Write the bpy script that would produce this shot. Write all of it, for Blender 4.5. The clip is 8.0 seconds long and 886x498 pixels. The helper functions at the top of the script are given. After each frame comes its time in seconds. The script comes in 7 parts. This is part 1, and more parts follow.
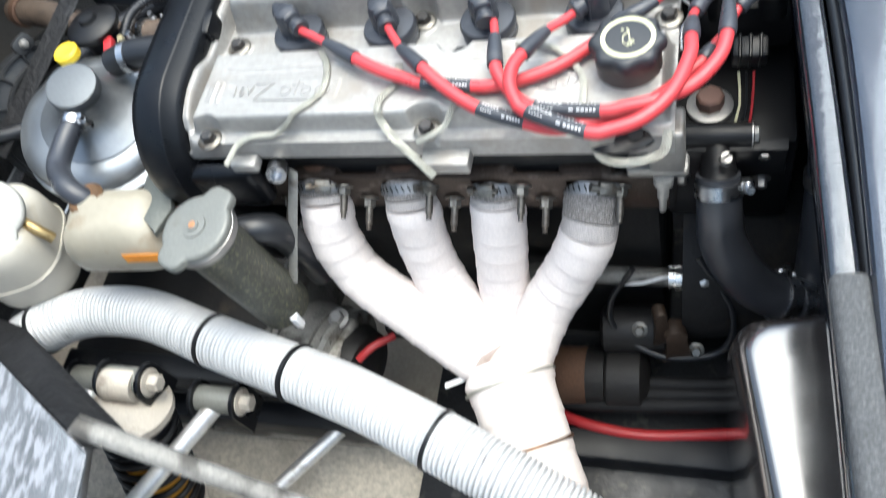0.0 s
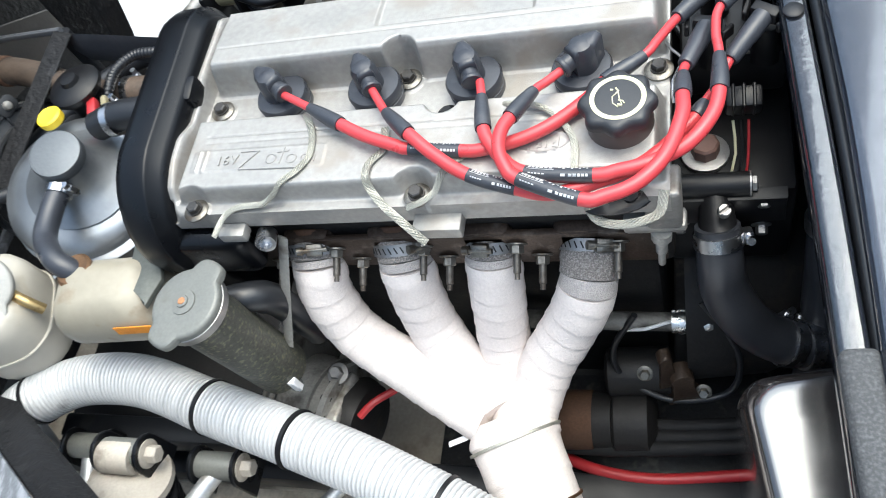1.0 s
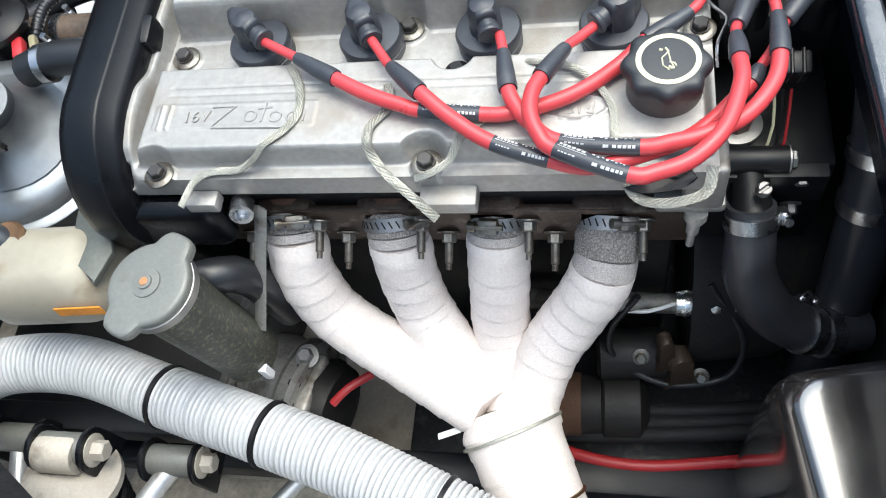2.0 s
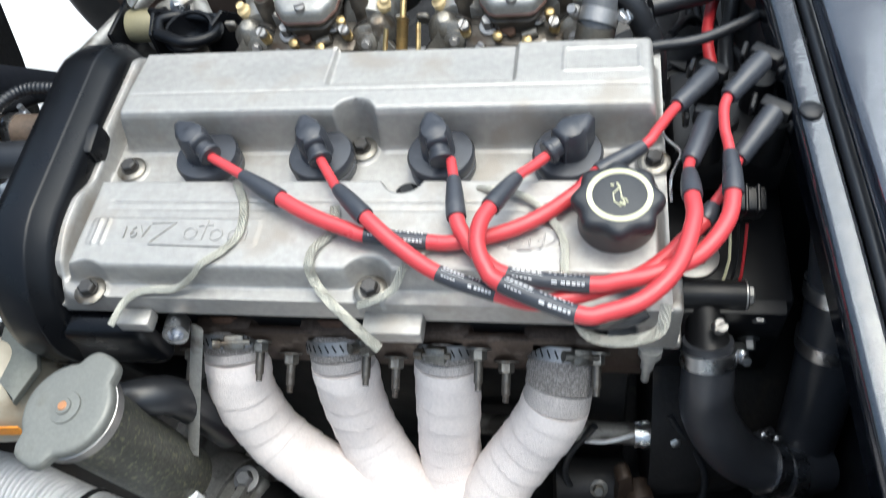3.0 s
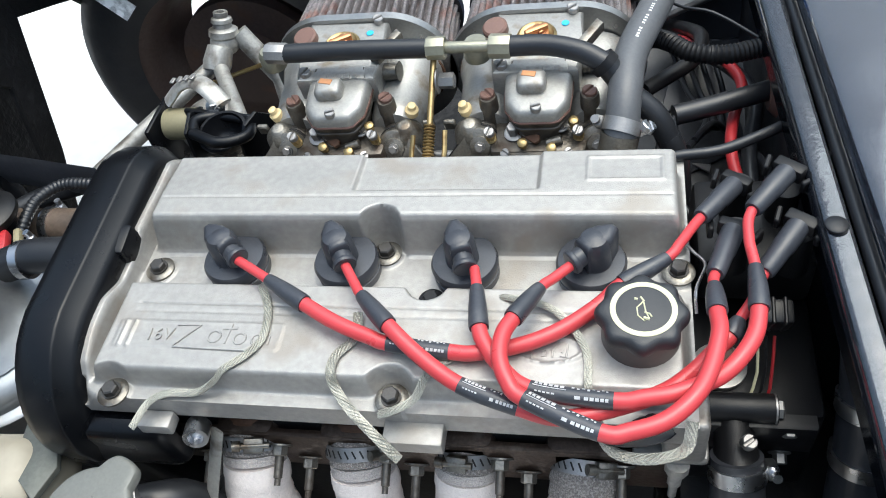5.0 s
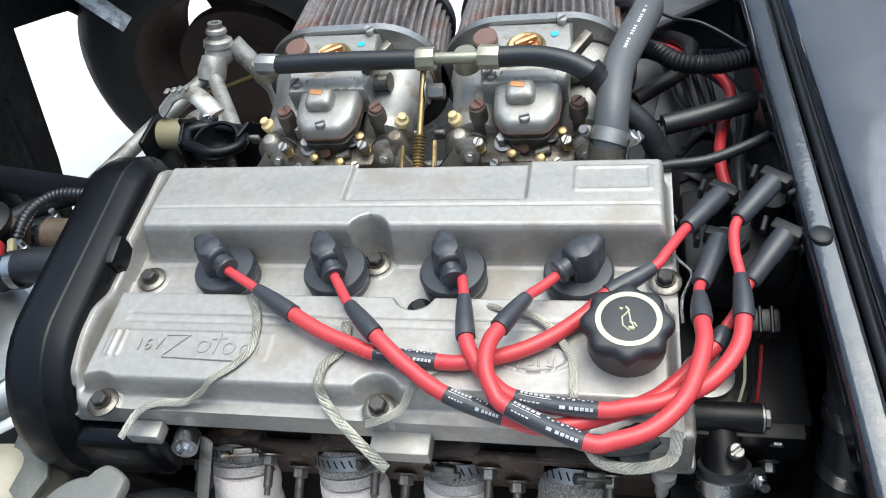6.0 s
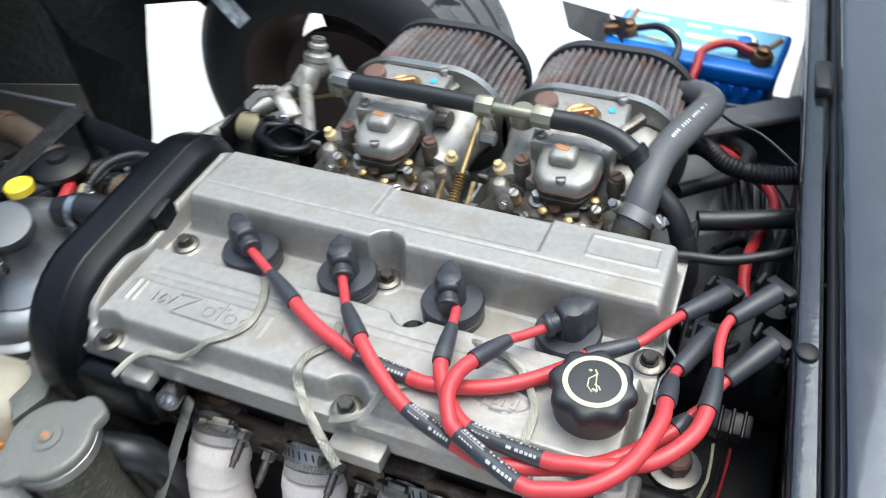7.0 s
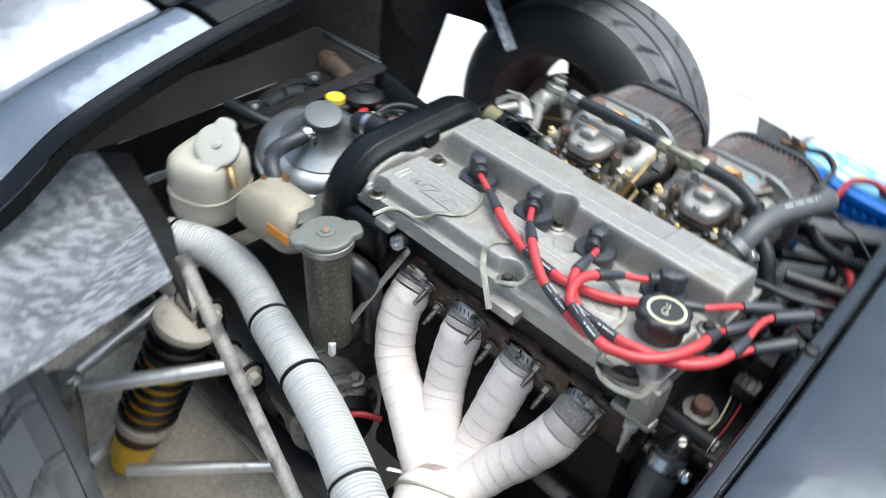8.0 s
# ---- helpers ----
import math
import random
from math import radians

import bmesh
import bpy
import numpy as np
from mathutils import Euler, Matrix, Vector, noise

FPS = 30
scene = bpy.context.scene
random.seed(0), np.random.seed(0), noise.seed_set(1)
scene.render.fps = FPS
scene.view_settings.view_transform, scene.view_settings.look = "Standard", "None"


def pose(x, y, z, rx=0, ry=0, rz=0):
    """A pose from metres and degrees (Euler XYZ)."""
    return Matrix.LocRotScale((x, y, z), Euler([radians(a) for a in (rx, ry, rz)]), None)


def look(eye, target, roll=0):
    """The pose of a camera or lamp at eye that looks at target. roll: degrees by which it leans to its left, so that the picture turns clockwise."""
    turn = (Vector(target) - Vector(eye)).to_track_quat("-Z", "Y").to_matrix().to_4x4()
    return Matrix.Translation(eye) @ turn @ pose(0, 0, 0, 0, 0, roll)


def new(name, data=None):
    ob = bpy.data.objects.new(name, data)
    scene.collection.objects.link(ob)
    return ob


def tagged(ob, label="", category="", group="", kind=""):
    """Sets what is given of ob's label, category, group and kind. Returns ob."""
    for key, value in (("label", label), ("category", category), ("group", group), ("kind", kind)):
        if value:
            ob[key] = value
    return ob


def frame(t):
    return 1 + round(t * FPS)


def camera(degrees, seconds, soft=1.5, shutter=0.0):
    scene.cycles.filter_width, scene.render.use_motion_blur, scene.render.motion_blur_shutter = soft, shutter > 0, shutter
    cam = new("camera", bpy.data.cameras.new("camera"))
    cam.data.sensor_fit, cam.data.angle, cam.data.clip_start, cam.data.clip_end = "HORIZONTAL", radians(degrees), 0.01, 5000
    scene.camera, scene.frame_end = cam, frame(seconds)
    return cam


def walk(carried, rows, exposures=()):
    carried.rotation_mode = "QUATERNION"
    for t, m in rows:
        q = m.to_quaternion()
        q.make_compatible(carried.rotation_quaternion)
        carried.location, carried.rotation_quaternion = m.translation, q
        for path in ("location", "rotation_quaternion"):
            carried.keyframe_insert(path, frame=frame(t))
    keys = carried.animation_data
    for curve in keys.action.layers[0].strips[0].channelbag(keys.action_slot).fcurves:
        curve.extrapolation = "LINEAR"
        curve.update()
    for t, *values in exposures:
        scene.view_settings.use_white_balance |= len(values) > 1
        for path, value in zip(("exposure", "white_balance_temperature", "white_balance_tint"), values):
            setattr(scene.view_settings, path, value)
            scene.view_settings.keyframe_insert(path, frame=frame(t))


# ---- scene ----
cam = camera(57.9, 8.0, soft=1.0, shutter=0.4)
PATH = [
    (0, (0.229, -0.505, 0.5), (-0.388, 0.43, -1.158), -27.2),
    (0.2, (0.243, -0.473, 0.518), (-0.415, 0.475, -1.115), -29.3),
    (0.5, (0.249, -0.46, 0.524), (-0.429, 0.469, -1.112), -32.3),
    (1, (0.23, -0.452, 0.51), (-0.392, 0.492, -1.14), -29.9),
    (1.2, (0.2, -0.44, 0.502), (-0.346, 0.491, -1.181), -27.2),
    (2.3, (0.138, -0.409, 0.448), (-0.278, 0.466, -1.301), -22.2),
    (2.5, (0.141, -0.413, 0.439), (-0.271, 0.49, -1.298), -20.7),
    (2.8, (0.155, -0.390, 0.447), (-0.223, 0.625, -1.234), -17.2),
    (3, (0.155, -0.374, 0.454), (-0.209, 0.708, -1.188), -14.7),
    (3.2, (0.149, -0.368, 0.466), (-0.228, 0.768, -1.135), -14.0),
    (3.5, (0.147, -0.375, 0.467), (-0.264, 0.879, -1.036), -12.2),
    (4, (0.149, -0.366, 0.46), (-0.261, 0.871, -1.056), -12.1),
    (4.5, (0.153, -0.358, 0.465), (-0.274, 0.872, -1.053), -14.0),
    (6, (0.167, -0.357, 0.468), (-0.266, 0.889, -1.035), -14.4),
    (6.5, (0.179, -0.334, 0.479), (-0.277, 0.957, -0.98), -13.1),
    (6.8, (0.200, -0.344, 0.476), (-0.319, 0.940, -0.967), -8.3),
    (7, (0.226, -0.379, 0.467), (-0.407, 0.926, -0.91), -5.1),
    (7.3, (0.272, -0.455, 0.490), (-0.490, 0.885, -0.775), -2.3),
    (7.5, (0.296, -0.553, 0.495), (-0.521, 0.811, -0.718), 1.4),
    (7.7, (0.338, -0.609, 0.529), (-0.526, 0.705, -0.708), 2.8),
    (7.9, (0.368, -0.657, 0.568), (-0.587, 0.552, -0.697), 3.2),
    (8, (0.383, -0.673, 0.570), (-0.618, 0.524, -0.680), 7.5),
]
walk(cam, [(t, look(eye, target, roll)) for t, eye, target, roll in PATH],
     [(0, 0.98), (0.5, 0.90), (1, 0.80), (2.5, 0.64), (3, 0.60), (3.5, 0.56), (4.5, 0.47), (6, 0.38), (6.5, 0.34), (7, 0.40), (7.5, 0.44), (8, 0.50)])

# ---- light: bright overcast sky ----
world = bpy.data.worlds.new("overcast_sky")
scene.world = world
world.use_nodes = True
wn, wl = world.node_tree.nodes, world.node_tree.links
wn.clear()
sky = wn.new("ShaderNodeTexSky")
sky.sky_type, sky.sun_disc = "NISHITA", False
sky.sun_elevation, sky.sun_rotation = radians(76), radians(56)
sky.dust_density, sky.air_density = 10.0, 1.6
back = wn.new("ShaderNodeBackground")
back.inputs["Strength"].default_value = 0.15
wout = wn.new("ShaderNodeOutputWorld")
wl.new(sky.outputs["Color"], back.inputs["Color"])
wl.new(back.outputs["Background"], wout.inputs["Surface"])
sun = new("sun", bpy.data.lights.new("sun", "SUN"))
sun.data.energy, sun.data.angle, sun.data.color = 1.5, radians(75), (1.0, 0.985, 0.96)
sun.matrix_world = look((0.45, 0.30, 2.2), (0, 0, 0))
scene.view_settings.use_white_balance = True
scene.view_settings.white_balance_temperature = 5650
scene.view_settings.white_balance_tint = 2

# ---- materials ----
def mat(name, color, rough=0.5, metal=0.0, spread=0.12, scale=60.0, fine=0.05, bump=0.0, bump_scale=400.0,
        coat=0.0, ior=1.5, stain=None, stain_scale=12.0, stain_at=0.6, depth=0.001):
    """A surface with colour varied at two scales, optional stains, uneven gloss and fine relief."""
    m = bpy.data.materials.new(name)
    m.use_nodes = True
    n, l = m.node_tree.nodes, m.node_tree.links
    b = n["Principled BSDF"]
    b.inputs["Metallic"].default_value = metal
    b.inputs["Coat Weight"].default_value = coat
    b.inputs["Coat Roughness"].default_value = 0.06
    b.inputs["IOR"].default_value = ior
    tc = n.new("ShaderNodeTexCoord")

    def noise_of(s, detail=4.0):
        t = n.new("ShaderNodeTexNoise")
        t.inputs["Scale"].default_value, t.inputs["Detail"].default_value = s, detail
        l.new(tc.outputs["Object"], t.inputs["Vector"])
        return t.outputs["Fac"]

    def ramp(src, a, c, lo=0.3, hi=0.7):
        r = n.new("ShaderNodeMapRange")
        r.inputs["From Min"].default_value, r.inputs["From Max"].default_value = lo, hi
        r.inputs["To Min"].default_value, r.inputs["To Max"].default_value = a, c
        l.new(src, r.inputs["Value"])
        return r.outputs["Result"]

    def mixed(fac, a, c):
        x = n.new("ShaderNodeMix")
        x.data_type = "RGBA"
        l.new(fac, x.inputs["Factor"])
        for v, socket in ((a, x.inputs["A"]), (c, x.inputs["B"])):
            if isinstance(v, tuple):
                socket.default_value = (*v, 1)
            else:
                l.new(v, socket)
        return x.outputs["Result"]

    big, small = noise_of(scale * 0.18), noise_of(scale * 6, 2.0)
    dark = tuple(max(c * (1 - spread), 0) for c in color)
    light = tuple(min(c * (1 + spread), 1) for c in color)
    col = mixed(ramp(big, 0, 1), dark, light)
    if fine:
        col = mixed(ramp(small, 0, fine * 4), col, tuple(c * 0.6 for c in color))
    if stain:
        col = mixed(ramp(noise_of(stain_scale, 6.0), 0, 0.8, stain_at, stain_at + 0.14), col, stain)
    l.new(col, b.inputs["Base Color"])
    l.new(ramp(noise_of(scale * 0.7), max(rough - 0.08, 0.02), min(rough + 0.1, 1)), b.inputs["Roughness"])
    if bump:
        bp = n.new("ShaderNodeBump")
        bp.inputs["Strength"].default_value, bp.inputs["Distance"].default_value = bump, depth
        l.new(noise_of(bump_scale, 3.0), bp.inputs["Height"])
        l.new(bp.outputs["Normal"], b.inputs["Normal"])
    return m


M_COVER = mat("cast_aluminium_paint", (0.395, 0.382, 0.36), 0.48, 0.50, 0.08, 30, 0.10, 0.25, 1100, stain=(0.30, 0.272, 0.235), stain_scale=20, stain_at=0.56)
M_DULLHEAD = mat("dull_head_alloy", (0.33, 0.315, 0.29), 0.48, 0.5, 0.2, 40, 0.12, 0.3, 400, stain=(0.12, 0.10, 0.08), stain_scale=40, stain_at=0.55)
M_ALU = mat("bare_aluminium", (0.44, 0.44, 0.43), 0.34, 0.9, 0.15, 60, 0.08, 0.15, 600, stain=(0.25, 0.22, 0.19), stain_scale=40, stain_at=0.58)
M_CARB = mat("carburettor_alloy", (0.25, 0.235, 0.205), 0.38, 0.8, 0.4, 90, 0.15, 0.35, 500, stain=(0.085, 0.062, 0.04), stain_scale=55, stain_at=0.52)
M_GREASY = mat("oily_alloy", (0.125, 0.112, 0.095), 0.40, 0.6, 0.35, 90, 0.1, 0.2, 500, stain=(0.05, 0.035, 0.025), stain_scale=60, stain_at=0.5)
M_ZINC = mat("dull_zinc_plate", (0.62, 0.63, 0.64), 0.40, 0.7, 0.2, 60, 0.08, 0.15, 400, stain=(0.25, 0.22, 0.18), stain_scale=30, stain_at=0.6)
M_OLDZINC = mat("dull_stained_zinc", (0.46, 0.45, 0.42), 0.45, 0.6, 0.25, 60, 0.12, 0.3, 300, stain=(0.10, 0.08, 0.06), stain_scale=34, stain_at=0.52)
M_LID = mat("satin_alloy_lid", (0.40, 0.392, 0.37), 0.46, 0.6, 0.2, 70, 0.10, 0.25, 400, stain=(0.20, 0.16, 0.11), stain_scale=50, stain_at=0.58)
M_CHROME = mat("zinc_plate", (0.60, 0.60, 0.61), 0.28, 1.0, 0.08, 80, 0.03)
M_STEEL = mat("dull_steel", (0.35, 0.34, 0.33), 0.45, 0.85, 0.2, 100, 0.08, 0.1, 500)
M_PASSIV = mat("passivated_steel", (0.36, 0.35, 0.27), 0.38, 0.65, 0.2, 60, 0.06, 0.1, 400)
M_BRASS = mat("brass", (0.50, 0.37, 0.17), 0.36, 0.9, 0.3, 120, 0.1, stain=(0.25, 0.16, 0.07), stain_scale=120, stain_at=0.55)
M_COPPER = mat("tarnished_copper", (0.55, 0.27, 0.13), 0.4, 0.8, 0.25, 120, 0.05)
M_BROWNJET = mat("brown_cap", (0.16, 0.09, 0.07), 0.5, 0.1, 0.2, 100, 0.05)
M_BLACK = mat("black_plastic", (0.008, 0.008, 0.009), 0.42, 0.0, 0.2, 60, 0.04, 0.12, 900, ior=1.38)
M_LOOM = mat("dusty_loom_tape", (0.012, 0.012, 0.013), 0.7, 0.0, 0.3, 60, 0.1, 0.4, 300, ior=1.35)
M_SHROUD = mat("dusty_black_shroud_plastic", (0.032, 0.033, 0.035), 0.42, 0.0, 0.3, 50, 0.12, 0.2, 500, stain=(0.06, 0.058, 0.052), stain_scale=40, stain_at=0.58)
M_TIMING = mat("satin_black_plastic", (0.005, 0.0055, 0.007), 0.30, 0.0, 0.2, 40, 0.03, 0.06, 1200, ior=1.36)
M_RUBBER = mat("black_rubber", (0.018, 0.019, 0.022), 0.36, 0.0, 0.2, 70, 0.06, 0.1, 500)
M_BOOT = mat("silicone_boot", (0.040, 0.043, 0.052), 0.34, 0.0, 0.2, 80, 0.06, 0.15, 500, stain=(0.075, 0.078, 0.085), stain_scale=60, stain_at=0.6)
M_HOSE = mat("grey_rubber_hose", (0.095, 0.098, 0.104), 0.40, 0.0, 0.2, 60, 0.08, 0.2, 400)
M_COOLHOSE = mat("coolant_hose_rubber", (0.034, 0.036, 0.042), 0.36, 0.0, 0.25, 70, 0.06, 0.1, 500)
M_CAPTOP = mat("dusty_black_plastic", (0.026, 0.028, 0.032), 0.45, 0.0, 0.2, 60, 0.08, 0.15, 900)
M_RED = mat("red_silicone_lead", (0.53, 0.052, 0.060), 0.34, 0.0, 0.08, 50, 0.02, 0.05, 400)
M_REDWIRE = mat("red_cable_insulation", (0.36, 0.02, 0.025), 0.45, 0.0, 0.12, 60, 0.03)
M_WRAP = mat("exhaust_wrap", (0.80, 0.73, 0.69), 0.95, 0.0, 0.06, 60, 0.06, 0.6, 800, stain=(0.70, 0.61, 0.56), stain_scale=20, stain_at=0.60, depth=0.0012)
M_WRAPBURN = mat("scorched_wrap", (0.30, 0.27, 0.245), 0.95, 0.0, 0.35, 160, 0.3, 1.0, 700, stain=(0.46, 0.42, 0.39), stain_scale=620, stain_at=0.48, depth=0.0020)
M_SINGED = mat("singed_wrap", (0.60, 0.55, 0.52), 0.95, 0.0, 0.25, 160, 0.2, 1.0, 700, stain=(0.42, 0.38, 0.35), stain_scale=520, stain_at=0.55, depth=0.0018)
M_DUCT = mat("ducting_fabric", (0.54, 0.545, 0.55), 0.40, 0.08, 0.08, 40, 0.05, 0.2, 700, stain=(0.13, 0.13, 0.13), stain_scale=30, stain_at=0.66)
M_PAINT = mat("polished_dark_blue_paint", (0.048, 0.058, 0.082), 0.09, 0.0, 0.35, 26, 0.02, 0.3, 12, coat=0.8, ior=2.95)
# Black rim paint; its sky glare is put into this pale metal colour.
M_ROLL_SKY = mat("sky_bright_edge_paint", (0.56, 0.60, 0.66), 0.07, 0.9, 0.15, 14, 0.02, 0.8, 24)
M_FLANGE = mat("gloss_dark_flange_paint", (0.022, 0.026, 0.036), 0.10, 0.0, 0.15, 30, 0.04, 0.5, 60, coat=0.8, ior=2.8)
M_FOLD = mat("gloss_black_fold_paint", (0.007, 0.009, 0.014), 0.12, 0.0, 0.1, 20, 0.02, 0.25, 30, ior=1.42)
M_DEEP = mat("deep_gloss_black_paint", (0.006, 0.007, 0.009), 0.10, 0.0, 0.1, 20, 0.02, 0.25, 30)
M_STRAP = mat("mottled_pale_strap", (0.40, 0.41, 0.42), 0.6, 0.0, 0.4, 120, 0.2, 0.8, 260, stain=(0.85, 0.86, 0.87), stain_scale=70, stain_at=0.44)
# Black nose paint; the bright sky reflection is put into this pale metal colour.
M_NOSE_SKY = mat("sky_bright_skin_paint", (0.64, 0.64, 0.66), 0.10, 0.9, 0.2, 20, 0.02, 1.0, 11, coat=0.4)
M_BOX = mat("gloss_black_box_paint", (0.032, 0.028, 0.027), 0.13, 0.0, 0.1, 20, 0.02, 0.25, 14, coat=0.6, ior=2.15)
M_SATIN = mat("satin_black_paint", (0.014, 0.015, 0.018), 0.48, 0.0, 0.3, 30, 0.06, 0.15, 300, ior=1.42, stain=(0.045, 0.04, 0.035), stain_scale=20)
M_INNER = mat("rough_black_fibreglass", (0.008, 0.008, 0.009), 0.60, 0.0, 0.4, 30, 0.12, 1.0, 90, ior=1.38, stain=(0.026, 0.026, 0.028), stain_scale=30, depth=0.003)
M_GREYPANEL = mat("scuffed_grey_gelcoat", (0.16, 0.17, 0.185), 0.5, 0.0, 0.45, 60, 0.2, 0.7, 120, stain=(0.32, 0.33, 0.36), stain_scale=60, stain_at=0.46)
# Far sidewall rubber; deep shade under the wing is put into its colour.
M_SIDEWALL_SHADE = mat("shaded_sidewall_rubber", (0.032, 0.032, 0.034), 0.6, 0.0, 0.2, 40, 0.06, 0.2, 300)
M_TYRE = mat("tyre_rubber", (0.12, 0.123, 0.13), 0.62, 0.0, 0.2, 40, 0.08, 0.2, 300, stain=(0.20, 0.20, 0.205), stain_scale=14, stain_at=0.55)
M_RIM = mat("rusty_rim", (0.10, 0.07, 0.06), 0.6, 0.3, 0.3, 30, 0.1, stain=(0.14, 0.07, 0.04), stain_scale=14)
M_CONCRETE = mat("pale_concrete", (0.76, 0.755, 0.74), 0.85, 0.0, 0.05, 3, 0.10, 0.3, 60, stain=(0.44, 0.41, 0.36), stain_scale=7, stain_at=0.62)
M_STAINED = mat("oil_stained_concrete", (0.62, 0.57, 0.48), 0.8, 0.0, 0.25, 24, 0.2, 0.4, 90, stain=(0.33, 0.29, 0.23), stain_scale=9, stain_at=0.52)
M_JOINT = mat("dirty_joint", (0.50, 0.485, 0.46), 0.9, 0.0, 0.3, 20, 0.2, 0.3, 60, stain=(0.74, 0.73, 0.71), stain_scale=7, stain_at=0.45)
M_SURROUND = mat("grey_render", (0.17, 0.175, 0.17), 0.9, 0.0, 0.3, 2, 0.1, 0.3, 60, stain=(0.26, 0.26, 0.25), stain_scale=0.8, stain_at=0.55)
M_FLOORPAN = mat("dirty_floor_pan", (0.42, 0.38, 0.32), 0.75, 0.1, 0.25, 30, 0.1, 0.4, 120, stain=(0.12, 0.10, 0.08), stain_scale=10, stain_at=0.52)
M_TANK = mat("yellowed_plastic", (0.315, 0.285, 0.22), 0.38, 0.0, 0.18, 20, 0.05, stain=(0.15, 0.09, 0.04), stain_scale=26, stain_at=0.57)
M_WTANK = mat("milky_plastic", (0.48, 0.45, 0.385), 0.4, 0.0, 0.14, 14, 0.03, stain=(0.30, 0.23, 0.13), stain_scale=16, stain_at=0.57)
M_POT = mat("spun_aluminium", (0.31, 0.325, 0.34), 0.40, 0.85, 0.3, 25, 0.05, 0.25, 60, stain=(0.52, 0.53, 0.54), stain_scale=9, stain_at=0.50)
M_NECKCAP = mat("dull_alloy_cap", (0.135, 0.145, 0.155), 0.5, 0.6, 0.2, 40, 0.06, 0.2, 300)
M_CAPMETAL = mat("pressed_steel_cap", (0.185, 0.187, 0.17), 0.5, 0.25, 0.10, 60, 0.08, 0.12, 400, stain=(0.13, 0.125, 0.105), stain_scale=40, stain_at=0.6)
M_OLIVEPLATE = mat("dull_olive_plate", (0.105, 0.11, 0.098), 0.5, 0.3, 0.25, 40, 0.12, 0.2, 300)
M_PALECAP = mat("pale_pressed_cap", (0.40, 0.39, 0.355), 0.5, 0.15, 0.1, 60, 0.05, 0.1, 400)
M_MOULDY = mat("grimy_alloy_tube", (0.105, 0.105, 0.088), 0.5, 0.4, 0.4, 60, 0.25, 0.4, 300, stain=(0.19, 0.185, 0.115), stain_scale=240, stain_at=0.54)
M_YELLOW = mat("yellow_plastic", (0.85, 0.62, 0.03), 0.4, 0.0, 0.08, 60, 0.03)
M_DAMPYEL = mat("chipped_yellow_paint", (0.80, 0.52, 0.04), 0.4, 0.0, 0.2, 50, 0.08, 0.2, 200, stain=(0.16, 0.10, 0.05), stain_scale=45, stain_at=0.60)
M_AMBER = mat("amber_sticker", (0.85, 0.30, 0.02), 0.4, 0.0, 0.25, 300, 0.2)
M_ORANGE = mat("orange_damper_paint", (0.80, 0.40, 0.04), 0.4, 0.0, 0.12, 50, 0.05, stain=(0.35, 0.2, 0.08), stain_scale=40)
M_FILTER = mat("filter_mesh", (0.235, 0.215, 0.215), 0.45, 0.45, 0.35, 40, 0.25, 1.0, 1100, stain=(0.20, 0.085, 0.06), stain_scale=26, stain_at=0.55)
M_BATTERY = mat("blue_battery_plastic", (0.02, 0.16, 0.62), 0.35, 0.0, 0.08, 40, 0.03)
M_BRONZE = mat("tarnished_bronze", (0.20, 0.115, 0.06), 0.42, 0.75, 0.3, 120, 0.1, 0.2, 500)
M_PALEGOLD = mat("pale_gold_print", (0.72, 0.62, 0.38), 0.5, 0.0, 0.1, 60, 0.03)
M_ENDCAP = mat("dark_moulded_rubber", (0.030, 0.031, 0.034), 0.45, 0.0, 0.2, 40, 0.06, 0.1, 400)
M_WING = mat("dark_grey_fibreglass", (0.045, 0.048, 0.056), 0.38, 0.0, 0.3, 40, 0.1, 0.5, 60, stain=(0.08, 0.08, 0.085), stain_scale=30)
M_SHELF = mat("dusty_grey_fibreglass", (0.085, 0.088, 0.095), 0.5, 0.0, 0.3, 40, 0.12, 0.4, 160, stain=(0.13, 0.13, 0.13), stain_scale=24)
M_BATLABEL = mat("light_blue_label", (0.24, 0.54, 0.80), 0.4, 0.0, 0.08, 40, 0.03)
M_WHITE = mat("white_print", (0.82, 0.82, 0.82), 0.5, 0.0, 0.05, 40, 0.02)
M_PRINT = mat("white_sleeve_print", (0.84, 0.84, 0.84), 0.5, 0.0, 0.1, 80, 0.05)
M_DUSTY = mat("dusty_grey_casting", (0.26, 0.25, 0.23), 0.6, 0.4, 0.35, 60, 0.15, 0.4, 250, stain=(0.04, 0.035, 0.03), stain_scale=35, stain_at=0.5)
M_CREAM = mat("cream_print", (0.60, 0.58, 0.38), 0.5, 0.0, 0.05, 40, 0.02)
M_BRAID = mat("tinned_braid", (0.46, 0.45, 0.39), 0.5, 0.65, 0.25, 300, 0.15, 0.6, 900)
M_OLIVE = mat("olive_bush", (0.28, 0.25, 0.15), 0.5, 0.2, 0.2, 60, 0.05)
M_BUSH = mat("dirty_cream_bush", (0.46, 0.42, 0.36), 0.6, 0.1, 0.2, 60, 0.08, stain=(0.16, 0.13, 0.10), stain_scale=40, stain_at=0.54)
M_CREAMKNOB = mat("cream_nylon", (0.80, 0.62, 0.32), 0.45, 0.0, 0.1, 60, 0.03)
M_BLOCK = mat("grimy_engine_block", (0.016, 0.015, 0.015), 0.6, 0.2, 0.4, 40, 0.15, 0.4, 200, stain=(0.05, 0.038, 0.028), stain_scale=25)
